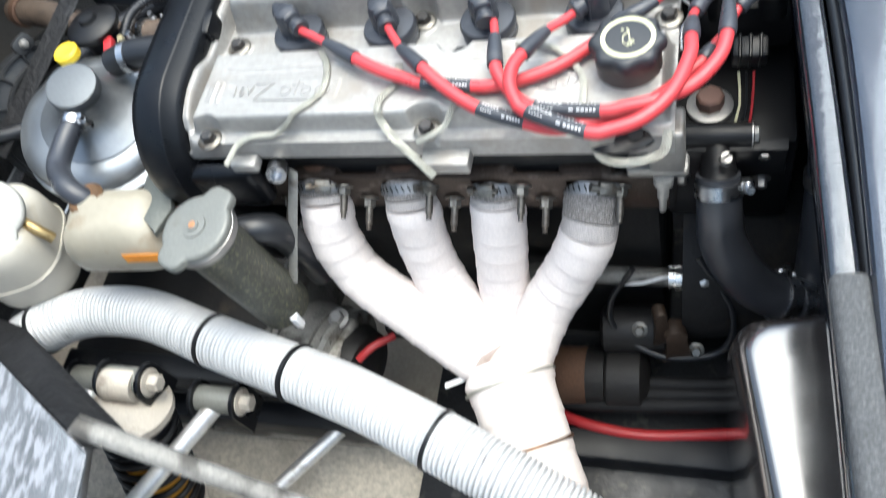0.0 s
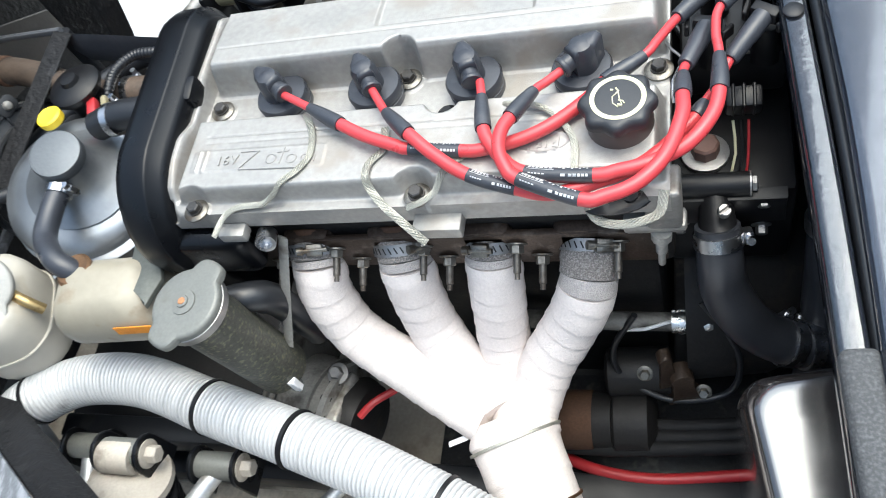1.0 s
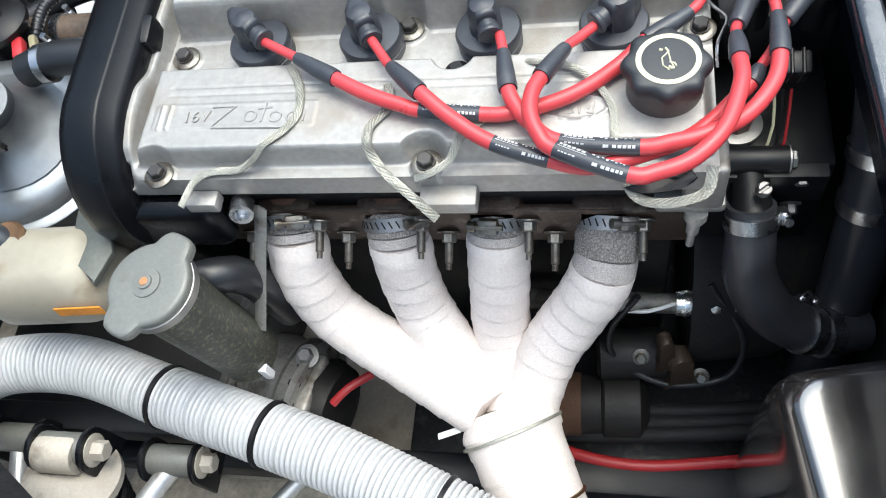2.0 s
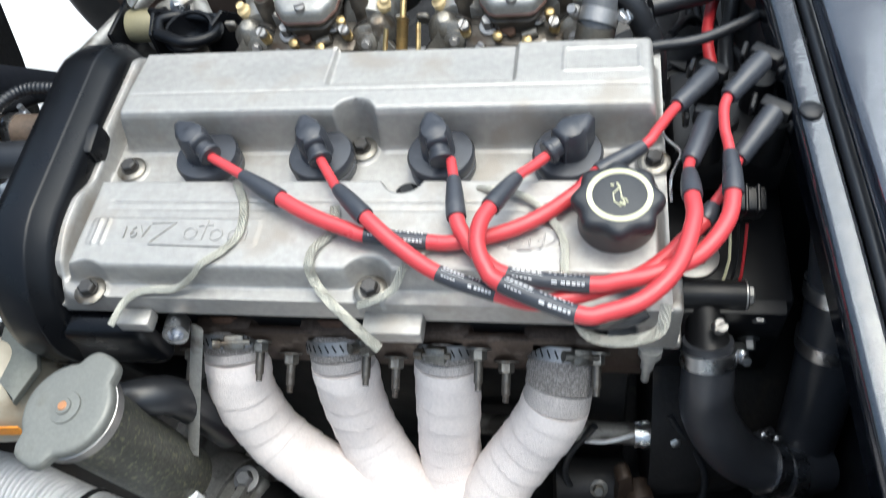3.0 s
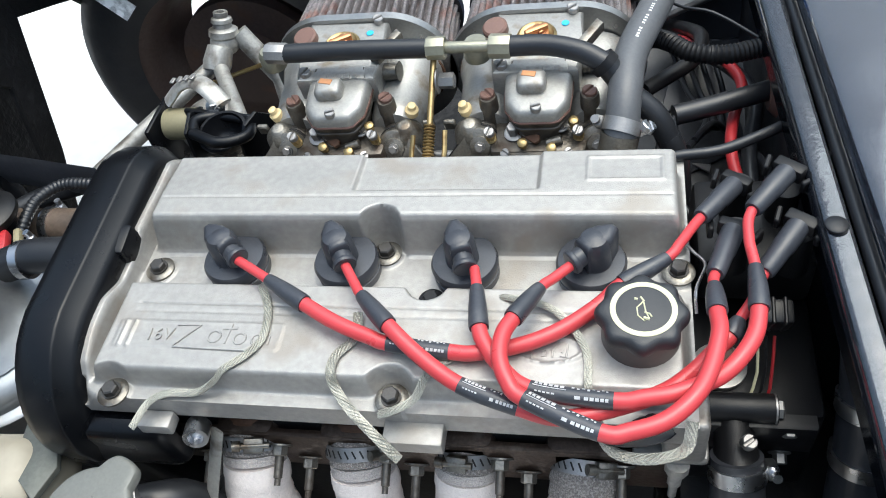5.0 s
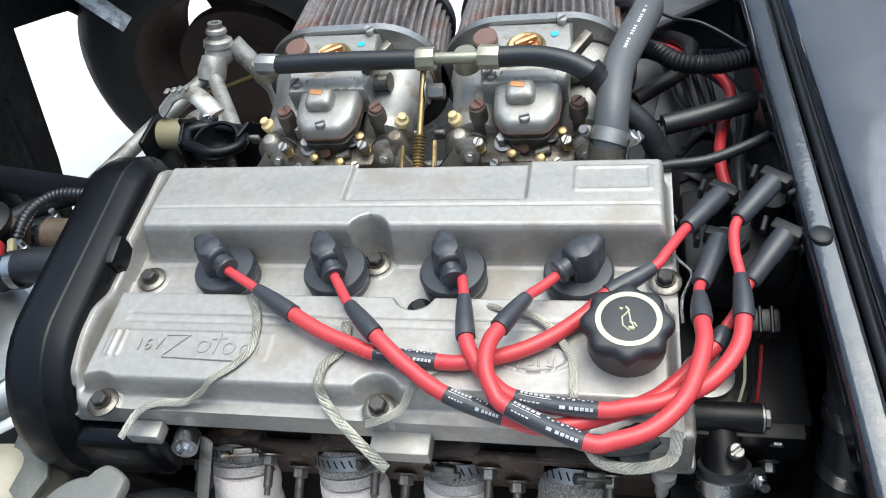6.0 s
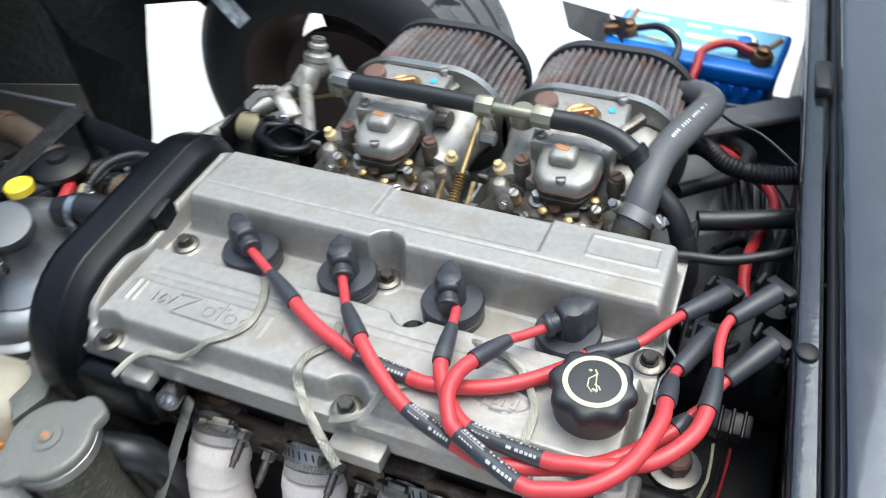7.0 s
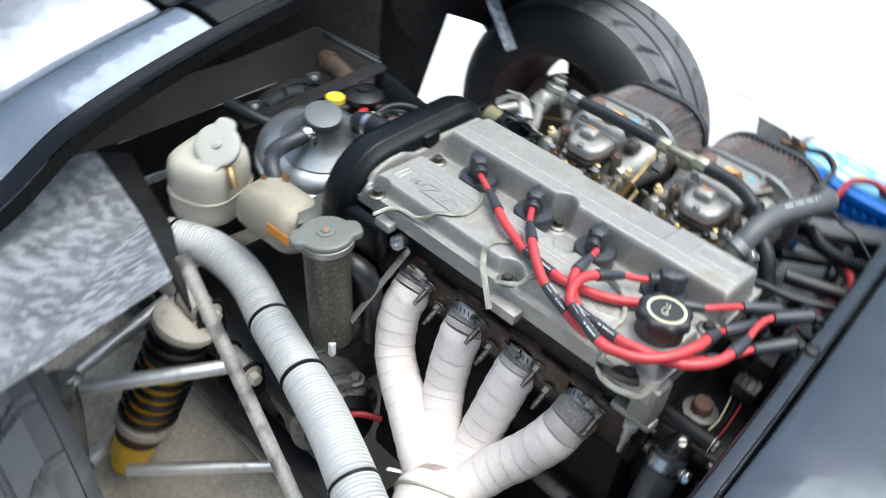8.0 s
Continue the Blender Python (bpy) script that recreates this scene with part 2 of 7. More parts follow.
M_TRAY = mat("gritty_oily_tray", (0.017, 0.018, 0.021), 0.42, 0.1, 0.5, 50, 0.3, 0.6, 120, stain=(0.075, 0.07, 0.06), stain_scale=60, stain_at=0.56)
M_RUSTOIL = mat("oily_rusted_iron", (0.062, 0.042, 0.030), 0.5, 0.3, 0.45, 70, 0.2, 0.5, 250, stain=(0.16, 0.13, 0.105), stain_scale=60, stain_at=0.57)
M_RUST = mat("rusty_steel", (0.11, 0.058, 0.034), 0.75, 0.2, 0.35, 60, 0.15, 0.4, 250)
M_OLDPIPE = mat("dusty_rusted_pipe", (0.13, 0.095, 0.07), 0.6, 0.3, 0.45, 40, 0.2, 0.4, 200, stain=(0.04, 0.03, 0.024), stain_scale=40, stain_at=0.5)
M_FOIL = mat("crinkled_foil", (0.75, 0.75, 0.74), 0.28, 1.0, 0.1, 60, 0.05, 1.0, 220)
M_BLUEDOT = mat("blue_paint_dot", (0.05, 0.45, 0.8), 0.5)


# ---- building tools ----
SPOT = {}


def thing(name, loc, label, category, group="", kind=""):
    ob = new(name)
    ob.empty_display_size = 0.02
    ob.location = loc
    SPOT[ob.name] = Vector(loc)
    return tagged(ob, label, category, group, kind)


def finish(bm, angle=38):
    bmesh.ops.recalc_face_normals(bm, faces=bm.faces)
    lim = radians(angle)
    for f in bm.faces:
        f.smooth = True
    for e in bm.edges:
        if len(e.link_faces) == 2:
            e.smooth = e.calc_face_angle(0) < lim


def part(name, bm, material, parent, label="", angle=38):
    """One mesh under a thing or part; the bmesh is given in world metres."""
    origin = SPOT[parent.name]
    bmesh.ops.translate(bm, verts=bm.verts, vec=-origin)
    finish(bm, angle)
    me = bpy.data.meshes.new(name)
    bm.to_mesh(me)
    bm.free()
    me.materials.append(material)
    ob = new(name, me)
    ob.parent = parent
    SPOT[ob.name] = origin
    return tagged(ob, label)


def solo(name, bm, material, label, category, group="", kind="", angle=38):
    """A thing of one mesh, its origin at the middle of its base."""
    lo = Vector([min(v.co[i] for v in bm.verts) for i in range(3)])
    hi = Vector([max(v.co[i] for v in bm.verts) for i in range(3)])
    base = Vector(((lo.x + hi.x) / 2, (lo.y + hi.y) / 2, lo.z))
    bmesh.ops.translate(bm, verts=bm.verts, vec=-base)
    finish(bm, angle)
    me = bpy.data.meshes.new(name)
    bm.to_mesh(me)
    bm.free()
    me.materials.append(material)
    ob = new(name, me)
    ob.location = base
    SPOT[ob.name] = base
    return tagged(ob, label, category, group, kind)


def along(a, b):
    """Pose with z from a towards b, at a."""
    a, b = Vector(a), Vector(b)
    return Matrix.Translation(a) @ (b - a).to_track_quat("Z", "Y").to_matrix().to_4x4()


def lathe(profile, m=None, seg=24, bm=None, close=True):
    """Turned shape from (radius, height) pairs round the local z."""
    bm = bm or bmesh.new()
    m = m or Matrix()
    rings = []
    for r, h in profile:
        rings.append([bm.verts.new(m @ Vector((r * math.cos(a), r * math.sin(a), h)))
                      for a in (2 * math.pi * i / seg for i in range(seg))])
    for p, q in zip(rings, rings[1:]):
        for i in range(seg):
            bm.faces.new((p[i], p[(i + 1) % seg], q[(i + 1) % seg], q[i]))
    if close:
        for ring, rev in ((rings[0], True), (rings[-1], False)):
            bm.faces.new(list(reversed(ring)) if rev else ring)
    return bm


def spline(pts, step=0.006):
    """Points of a smooth curve through pts, about step apart; keeps extra columns (radius)."""
    p = [np.array(q, float) for q in pts]
    p = [2 * p[0] - p[1], *p, 2 * p[-1] - p[-2]]
    out = []
    for a, b, c, d in zip(p, p[1:], p[2:], p[3:]):
        n = max(2, int(np.linalg.norm((c - b)[:3]) / step))
        for i in range(n):
            t = i / n
            out.append(0.5 * (2 * b + (c - a) * t + (2 * a - 5 * b + 4 * c - d) * t * t + (3 * b - a - 3 * c + d) * t ** 3))
    out.append(p[-2])
    return out


def tube(pts, r=0.005, seg=12, step=0.006, smooth=True, wave=None, bm=None, flat=None, spiral=0.0):
    """A round tube along pts; a fourth column gives the radius. wave(s): factor along its length. flat: (width, thickness) of a strip."""
    line = spline(pts, step) if smooth else [np.array(q, float) for q in pts]
    bm = bm or bmesh.new()
    pos = [Vector(q[:3]) for q in line]
    rad = [q[3] if len(q) > 3 else r for q in line]
    tang = [(pos[min(i + 1, len(pos) - 1)] - pos[max(i - 1, 0)]).normalized() for i in range(len(pos))]
    up = Vector((0, 0, 1)) if abs(tang[0].z) < 0.9 else Vector((0, 1, 0))
    side = tang[0].cross(up).normalized()
    rings, s = [], 0.0
    for i, (c, t) in enumerate(zip(pos, tang)):
        if flat:
            side = t.cross(Vector((0, 0, 1)))
            side = side.normalized() if side.length > 0.05 else Vector((1, 0, 0))
        else:
            side = (side - t * side.dot(t)).normalized()
        other = t.cross(side)
        if i:
            s += (c - pos[i - 1]).length
        k = rad[i] * (wave(s) if wave else 1)
        ks = [rad[i] * wave(s + spiral * j / seg) if wave and spiral else None for j in range(seg)]
        w, h = (flat[0] / 2, flat[1] / 2) if flat else (k, k)
        rings.append([bm.verts.new(c + side * math.cos(2 * math.pi * j / seg) * (ks[j] or w) + other * math.sin(2 * math.pi * j / seg) * (ks[j] or h))
                      for j in range(seg)])
    for p, q in zip(rings, rings[1:]):
        for j in range(seg):
            bm.faces.new((p[j], p[(j + 1) % seg], q[(j + 1) % seg], q[j]))
    bm.faces.new(list(reversed(rings[0])))
    bm.faces.new(rings[-1])
    return bm


def rbox(size, m=None, bevel=0.003, seg=2, bm=None):
    """Box of that size round the origin of m, edges rounded."""
    one = bmesh.new()
    bmesh.ops.create_cube(one, size=1, matrix=Matrix.Diagonal((*size, 1)))
    if bevel:
        bmesh.ops.bevel(one, geom=one.edges[:], offset=bevel, segments=seg, profile=0.5, affect="EDGES")
    return join(one, m or Matrix(), bm)


def prism(poly, h, m=None, bevel=0.002, seg=2, bm=None):
    """A flat outline raised by h along local z, edges rounded."""
    one = bmesh.new()
    low = [one.verts.new((x, y, 0)) for x, y in poly]
    high = [one.verts.new((x, y, h)) for x, y in poly]
    n = len(poly)
    one.faces.new(list(reversed(low)))
    top = one.faces.new(high)
    for i in range(n):
        one.faces.new((low[i], low[(i + 1) % n], high[(i + 1) % n], high[i]))
    if bevel:
        bmesh.ops.bevel(one, geom=list(top.edges), offset=bevel, segments=seg, profile=0.5, affect="EDGES")
    return join(one, m or Matrix(), bm)


def join(one, m, bm=None):
    bmesh.ops.transform(one, matrix=m, verts=one.verts)
    if bm is None:
        return one
    me = bpy.data.meshes.new("tmp")
    one.to_mesh(me)
    one.free()
    bm.from_mesh(me)
    bpy.data.meshes.remove(me)
    return bm


def arc(cx, cy, r, a0, a1, n=8, ry=None):
    return [(cx + r * math.cos(radians(a0 + (a1 - a0) * i / n)), cy + (ry or r) * math.sin(radians(a0 + (a1 - a0) * i / n))) for i in range(n + 1)]


def rrect(w, h, r, n=4):
    return [*arc(w / 2 - r, h / 2 - r, r, 0, 90, n), *arc(-w / 2 + r, h / 2 - r, r, 90, 180, n),
            *arc(-w / 2 + r, -h / 2 + r, r, 180, 270, n), *arc(w / 2 - r, -h / 2 + r, r, 270, 360, n)]


def hexbolt(m, r=0.006, h=0.006, washer=1.6, bm=None):
    """Hex head on a washer, standing on local z = 0."""
    bm = bm or bmesh.new()
    lathe([(r * washer, 0), (r * washer, 0.0012), (r * 1.15, 0.002)], m, 20, bm)
    prism([(r * math.cos(a), r * math.sin(a)) for a in (math.pi / 3 * i for i in range(6))], h, m @ pose(0, 0, 0.0015), r * 0.15, 1, bm)
    return bm


def slotscrew(m, r=0.004, h=0.004, bm=None):
    bm = bm or bmesh.new()
    for s in (1, -1):
        half = [(x, y * s) for x, y in arc(0, 0.12 * r, r, 4, 176, 10)]
        prism(half if s > 0 else list(reversed(half)), h, m, r * 0.15, 1, bm)
    lathe([(r * 0.95, 0), (r * 0.95, h * 0.55)], m, 14, bm)
    return bm


def clampband(c, axis, r, width=0.011, parent=None, material=None, name="hose_clamp"):
    """A steel worm-drive band round a hose, with its screw housing."""
    m = along(c, Vector(c) + Vector(axis))
    bm = lathe([(r, -width / 2), (r + 0.0012, -width / 2), (r + 0.0012, width / 2), (r, width / 2)], m, 28)
    rbox((0.008, 0.016, width * 0.9), m @ pose(r + 0.004, 0, 0), 0.0015, 1, bm)
    lathe([(0.0035, -0.014), (0.0035, -0.008), (0.0022, -0.008), (0.0022, 0.009)], m @ pose(r + 0.005, 0, 0, 90), 10, bm)
    return part(name, bm, material or M_CHROME, parent, "bright steel band clamp")


def puck(outline, profile, m=None, bm=None):
    """A flat-topped shape: rings of the outline, drawn in by an inset at each height."""
    bm = bm or bmesh.new()
    m = m or Matrix()
    rings = []
    for inset, h in profile:
        rings.append([bm.verts.new(m @ Vector((x * (1 - inset / math.hypot(x, y)), y * (1 - inset / math.hypot(x, y)), h))) for x, y in outline])
    n = len(outline)
    for p, q in zip(rings, rings[1:]):
        for i in range(n):
            bm.faces.new((p[i], p[(i + 1) % n], q[(i + 1) % n], q[i]))
    bm.faces.new(list(reversed(rings[0])))
    bm.faces.new(rings[-1])
    return bm


def bump01(v, lo, hi):
    t = np.clip((v - lo) / (hi - lo), 0, 1)
    return t * t * (3 - 2 * t)


def heightfield(xs, ys, z, depth):
    """A solid skin: grid of heights with side walls down to depth."""
    nx, ny = len(xs), len(ys)
    verts = [(xs[i], ys[j], z[i, j]) for i in range(nx) for j in range(ny)]
    faces = [(i * ny + j, (i + 1) * ny + j, (i + 1) * ny + j + 1, i * ny + j + 1) for i in range(nx - 1) for j in range(ny - 1)]
    rim = [i * ny for i in range(nx)] + [(nx - 1) * ny + j for j in range(1, ny)] + [i * ny + ny - 1 for i in range(nx - 2, -1, -1)] + [j for j in range(ny - 2, 0, -1)]
    base = len(verts)
    verts += [(verts[k][0], verts[k][1], depth) for k in rim]
    n = len(rim)
    faces += [(rim[k], base + k, base + (k + 1) % n, rim[(k + 1) % n]) for k in range(n)]
    me = bpy.data.meshes.new("tmp")
    me.from_pydata(verts, [], faces)
    bm = bmesh.new()
    bm.from_mesh(me)
    bpy.data.meshes.remove(me)
    return bm


def lettering(text, size, m, depth=0.0006):
    cu = bpy.data.curves.new("tmp", "FONT")
    cu.body, cu.size, cu.extrude, cu.align_x, cu.align_y = text, size, depth, "CENTER", "CENTER"
    ob = bpy.data.objects.new("tmp", cu)
    me = bpy.data.meshes.new_from_object(ob)
    bpy.data.objects.remove(ob)
    bm = bmesh.new()
    bm.from_mesh(me)
    bmesh.ops.transform(bm, matrix=m, verts=bm.verts)
    bpy.data.meshes.remove(me)
    bpy.data.curves.remove(cu)
    return bm

# ---- ground and car body ----
bm = bmesh.new()
bmesh.ops.create_grid(bm, x_segments=40, y_segments=40, size=40)
bmesh.ops.translate(bm, verts=bm.verts, vec=(0, 0, -0.53))
solo("ground", bm, M_CONCRETE, "pale sunlit concrete ground under the car", "ground", kind="structure")

joint = prism([(-9.0, -0.006), (9.0, -0.006), (9.0, 0.006), (-9.0, 0.006)], 0.004, pose(-0.217, 1.671, -0.53, 0, 0, 1.0), 0)
solo("slab_joint", joint, M_JOINT, "dark joint between two concrete slabs", "joint", kind="structure")
rnd = random.Random(5)
blot = [(-0.33 + 0.62 * math.cos(a) * (1 + rnd.uniform(-0.10, 0.10)), -0.42 + 0.36 * math.sin(a) * (1 + rnd.uniform(-0.12, 0.12))) for a in np.linspace(0, 2 * math.pi, 40, endpoint=False)]
solo("oil_stain", prism(blot, 0.004, pose(0, 0, -0.53), 0), M_STAINED, "brown oil-stained patch of concrete under the car", "stain", kind="structure")
# unseen plain walls added round the car, to darken low reflections
for name, cx, cy, lx, ly in (("wall_north", 0, 8.0, 16.4, 0.3), ("wall_south", 0, -8.0, 16.4, 0.3), ("wall_east", 8.0, 0, 0.3, 15.6), ("wall_west", -8.0, 0, 0.3, 15.6)):
    solo(name, rbox((lx, ly, 2.6), pose(cx, cy, 0.77), 0.02), M_SURROUND, "unseen plain grey wall added to darken reflections", "wall", kind="structure")

body = thing("car_body", (0.6, 0, -0.5), "gloss black sports car body with the engine bay open", "car body")
SK = pose(0.294, 0, 0, 0, 0, 3.2)  # the scuttle runs slightly askew to the engine


def sheet(corners, thick, bm=None):
    """A flat plate over four or more corners, thickened against its normal."""
    one = bmesh.new()
    f = one.faces.new([one.verts.new(c) for c in corners])
    one.normal_update()
    n = f.normal.copy()
    low = [one.verts.new(Vector(c) - n * thick) for c in corners]
    top = list(f.verts)
    k = len(top)
    one.faces.new(list(reversed(low)))
    for i in range(k):
        one.faces.new((top[i], low[i], low[(i + 1) % k], top[(i + 1) % k]))
    bmesh.ops.bevel(one, geom=one.edges[:], offset=min(thick * 0.3, 0.003), segments=1, affect="EDGES")
    return join(one, Matrix(), bm)


def sweep(y):
    """How far the scuttle curves in towards the nose (0 at the middle, growing to 1 near the outer end)."""
    return max(0.0, min(1.6, (-0.09 - y) / 0.26)) ** 1.3


def curved_panel(profile, y0, y1, m, thick=0.004, n=2, du=0.0, dz=0.0):
    """A bent plate: (x, z) profile swept along y; du and dz move it where the scuttle curves."""
    bm = bmesh.new()
    rows = []
    for y in np.linspace(y0, y1, n):
        k = sweep(y)
        rows.append([bm.verts.new(m @ Vector((x + du * k, y, z + dz * k))) for x, z in profile])
    for a, b in zip(rows, rows[1:]):
        for i in range(len(profile) - 1):
            bm.faces.new((a[i], b[i], b[i + 1], a[i + 1]))
    bmesh.ops.solidify(bm, geom=bm.faces[:], thickness=thick)
    return bm


part("flange", curved_panel([(-0.0064, 0.026), (-0.0060, 0.031), (-0.0045, 0.0345), (-0.001, 0.0365), (0.0095, 0.037), (0.0105, 0.0345), (0.0125, 0.034), (0.0145, 0.030), (0.0155, 0.0)], -0.9, 0.95, SK, 0.003, 40, -0.004), M_FLANGE, body, "glossy black painted scuttle flange")
part("flange_skirt", curved_panel([(-0.0035, 0.002), (-0.0055, 0.027)], -0.9, 0.95, SK, 0.002, 40, -0.004), M_FOLD, body)
part("rubber_seal", tube([SK @ Vector((0.0205 - 0.006 * sweep(y), y, 0.030 - 0.010 * sweep(y))) for y in np.linspace(-0.9, 0.95, 28)], 0.0050, 10, 0.05), M_RUBBER, body, "black rubber bonnet seal")
part("gutter", curved_panel([(0.0145, 0.012), (0.019, 0.010), (0.030, 0.010), (0.033, 0.028)], -0.9, 0.95, SK, 0.002, 40, -0.008, -0.012), M_SATIN, body)
scut = [(0.0195, 0.044), (0.0190, 0.055), (0.0205, 0.0595), (0.025, 0.0620), (0.06, 0.0655), (0.12, 0.070), (0.25, 0.078), (0.45, 0.105), (0.7, 0.12), (1.2, 0.11)]
part("scuttle_panel", curved_panel(scut, -0.95, 0.98, SK, 0.004, 48, -0.009, -0.016), M_PAINT, body, "glossy black scuttle reflecting the sky")
bm = rbox((0.014, 0.05, 0.012), SK @ pose(0.008, 0.352, 0.042), 0.003)
part("striker", bm, M_SATIN, body)
part("rivet", lathe([(0.0075, 0), (0.0075, 0.002), (0.0065, 0.0028), (0.001, 0.003)], SK @ pose(0.0025, 0.013, 0.0368), 20), M_SATIN, body)
part("edge_trim", rbox((0.023, 0.36, 0.016), SK @ pose(0.0035, -0.435, 0.036), 0.006, 3), mat("grey_foam", (0.105, 0.108, 0.112), 0.8, 0, 0.25, 80, 0.35, 1.0, 700, stain=(0.055, 0.056, 0.058), stain_scale=500, stain_at=0.5), body, "rough grey foam edge strip")

# bulkhead and bay walls
part("bulkhead", sheet([(0.37, -0.9, 0.02), (0.37, 0.05, 0.02), (0.37, 0.05, -0.6), (0.37, -0.9, -0.6)], 0.004), M_SATIN, body)
part("bulkhead_face", sheet([(0.298, 0.09, 0.03), (0.285, 0.92, 0.03), (0.285, 0.92, -0.6), (0.298, 0.09, -0.6)], -0.004), M_SATIN, body)
part("bulkhead_return", sheet([(0.372, 0.05, 0.03), (0.298, 0.09, 0.03), (0.298, 0.09, -0.6), (0.372, 0.05, -0.6)], 0.004), M_SATIN, body)
bm = puck(rrect(0.22, 0.36, 0.026, 6), [(0, -0.34), (0, -0.07), (0.002, -0.042), (0.007, -0.020), (0.013, -0.008), (0.018, -0.0025), (0.023, -0.0004), (0.03, 0), (0.05, 0.0005)], pose(0.384, -0.364, -0.112, 0, -2, 10))
part("footwell_box", bm, M_BOX, body, "glossy black footwell box with rounded shoulders")
part("floor_pan", sheet([(-0.8, -0.25, -0.50), (0.37, -0.25, -0.50), (0.37, 0.4, -0.50), (-0.8, 0.4, -0.50)], 0.006), M_FLOORPAN, body, "dirty brown floor pan with grime")
part("inner_wing", sheet([(0.15, 0.20, -0.20), (0.30, 0.20, -0.20), (0.30, 0.44, -0.13), (0.15, 0.44, -0.13)], 0.005), M_WING, body, "rough black fibreglass inner wing")
part("wing_fold", sheet([(0.17, 0.24, -0.185), (0.29, 0.30, -0.166), (0.275, 0.335, -0.128), (0.175, 0.30, -0.150)], 0.004), M_WING, body)
part("wing_fold", sheet([(0.20, 0.345, -0.155), (0.295, 0.36, -0.148), (0.295, 0.41, -0.118), (0.215, 0.40, -0.128)], 0.004), M_WING, body)
part("wing_step", sheet([(0.14, 0.44, -0.13), (0.30, 0.44, -0.13), (0.30, 0.46, -0.07), (0.14, 0.46, -0.07)], 0.005), M_WING, body)
part("side_floor", sheet([(-0.13, 0.12, -0.30), (0.15, 0.12, -0.30), (0.15, 0.62, -0.30), (-0.125, 0.62, -0.30)], 0.005), M_INNER, body)
part("battery_tray", sheet([(0.0, 0.46, -0.235), (0.30, 0.46, -0.235), (0.30, 0.76, -0.235), (0.0, 0.76, -0.235)], 0.006), M_WING, body)
part("battery_flap", sheet([(-0.095, 0.80, -0.145), (-0.062, 0.725, -0.150), (0.047, 0.585, -0.10), (0.047, 0.60, -0.055)], 0.003), M_WING, body, "dark flap beside the battery")
part("battery_shelf", sheet([(0.14, 0.351, -0.060), (0.285, 0.446, -0.060), (0.285, 0.496, -0.060), (0.14, 0.396, -0.060)], 0.010), M_SHELF, body, "dull grey shelf in front of the battery")
part("wing_wall", sheet([(0.15, 0.20, -0.20), (0.15, 0.44, -0.13), (0.15, 0.44, -0.55), (0.15, 0.20, -0.55)], 0.005), M_WING, body)
for y, z in ((-0.235, -0.45), (0.235, -0.45)):
    part("chassis_rail", rbox((1.1, 0.035, 0.045), pose(-0.25, y, z), 0.005, 2), M_SATIN, body, "black square chassis rail")
part("side_wall", sheet([(0.37, -0.5, -0.22), (0.10, -0.5, -0.40), (0.10, -0.5, -0.53), (0.37, -0.5, -0.53)], 0.005), M_SATIN, body)

# ---- tilted front bodywork ----
nose = thing("front_clamshell", (-0.9, 0, -0.6), "gloss black front bodywork tipped forward on its hinge", "car bodywork")
part("arch_edge", sheet([(-0.613, 0.30, -0.36), (-0.613, 0.375, -0.217), (-0.613, 0.444, -0.046), (-0.613, 0.444, 0.30), (-0.613, 0.20, 0.30), (-0.613, 0.30, -0.03), (-0.613, 0.365, -0.10), (-0.613, 0.335, -0.20)], 0.006), M_INNER, nose)
part("wing_inner", sheet([(-0.617, 0.44, -0.046), (-0.617, 0.563, -0.098), (-0.617, 0.653, -0.215), (-0.617, 0.98, -0.25), (-0.617, 1.10, 0.0), (-0.617, 1.14, 0.55), (-0.617, 0.44, 0.55)], 0.006), M_INNER, nose, "rough black inside of the front wing")
part("wing_lip", tube([(-0.615, 0.985, -0.22), (-0.60, 1.055, -0.15), (-0.58, 1.13, -0.02), (-0.56, 1.19, 0.14)], 0.014, 8, 0.03), M_PAINT, nose)
part("nose_return", sheet([(-0.73, 0.38, -0.52), (-0.73, 0.44, -0.40), (-0.73, 0.47, -0.316), (-0.73, 0.56, -0.122), (-0.73, 0.56, 0.3), (-0.73, 0.375, 0.3)], 0.005), M_INNER, nose)
part("nose_inner", sheet([(-0.90, -0.5, -0.52), (-0.90, 0.56, -0.52), (-0.90, 0.56, 0.30), (-0.90, -0.5, 0.05)], 0.006), M_INNER, nose)
# the near rim: a rolled glossy lip, then the outer skin falling away forward
RIM = [(-0.33, -0.70, -0.045), (-0.40, -0.485, -0.03), (-0.52, -0.313, -0.029), (-0.62, -0.049, -0.019), (-0.68, 0.227, 0.001), (-0.72, 0.45, 0.03)]


def rim_strip(name, profile, material, label, y0=-1.0, y1=1.0, thick=0.004):
    """A strip of the rim: (outward, up) profile swept along the rim between two depths."""
    bm = bmesh.new()
    rows = [[bm.verts.new(Vector(p) + Vector((-0.86, -0.5, 0)) * u + Vector((0, 0, w))) for u, w in profile] for p in spline(RIM, 0.02) if y0 <= p[1] <= y1]
    for a, b in zip(rows, rows[1:]):
        for i in range(len(profile) - 1):
            bm.faces.new((a[i], b[i], b[i + 1], a[i + 1]))
    bmesh.ops.solidify(bm, geom=bm.faces[:], thickness=thick)
    return part(name, bm, material, nose, label, 50)


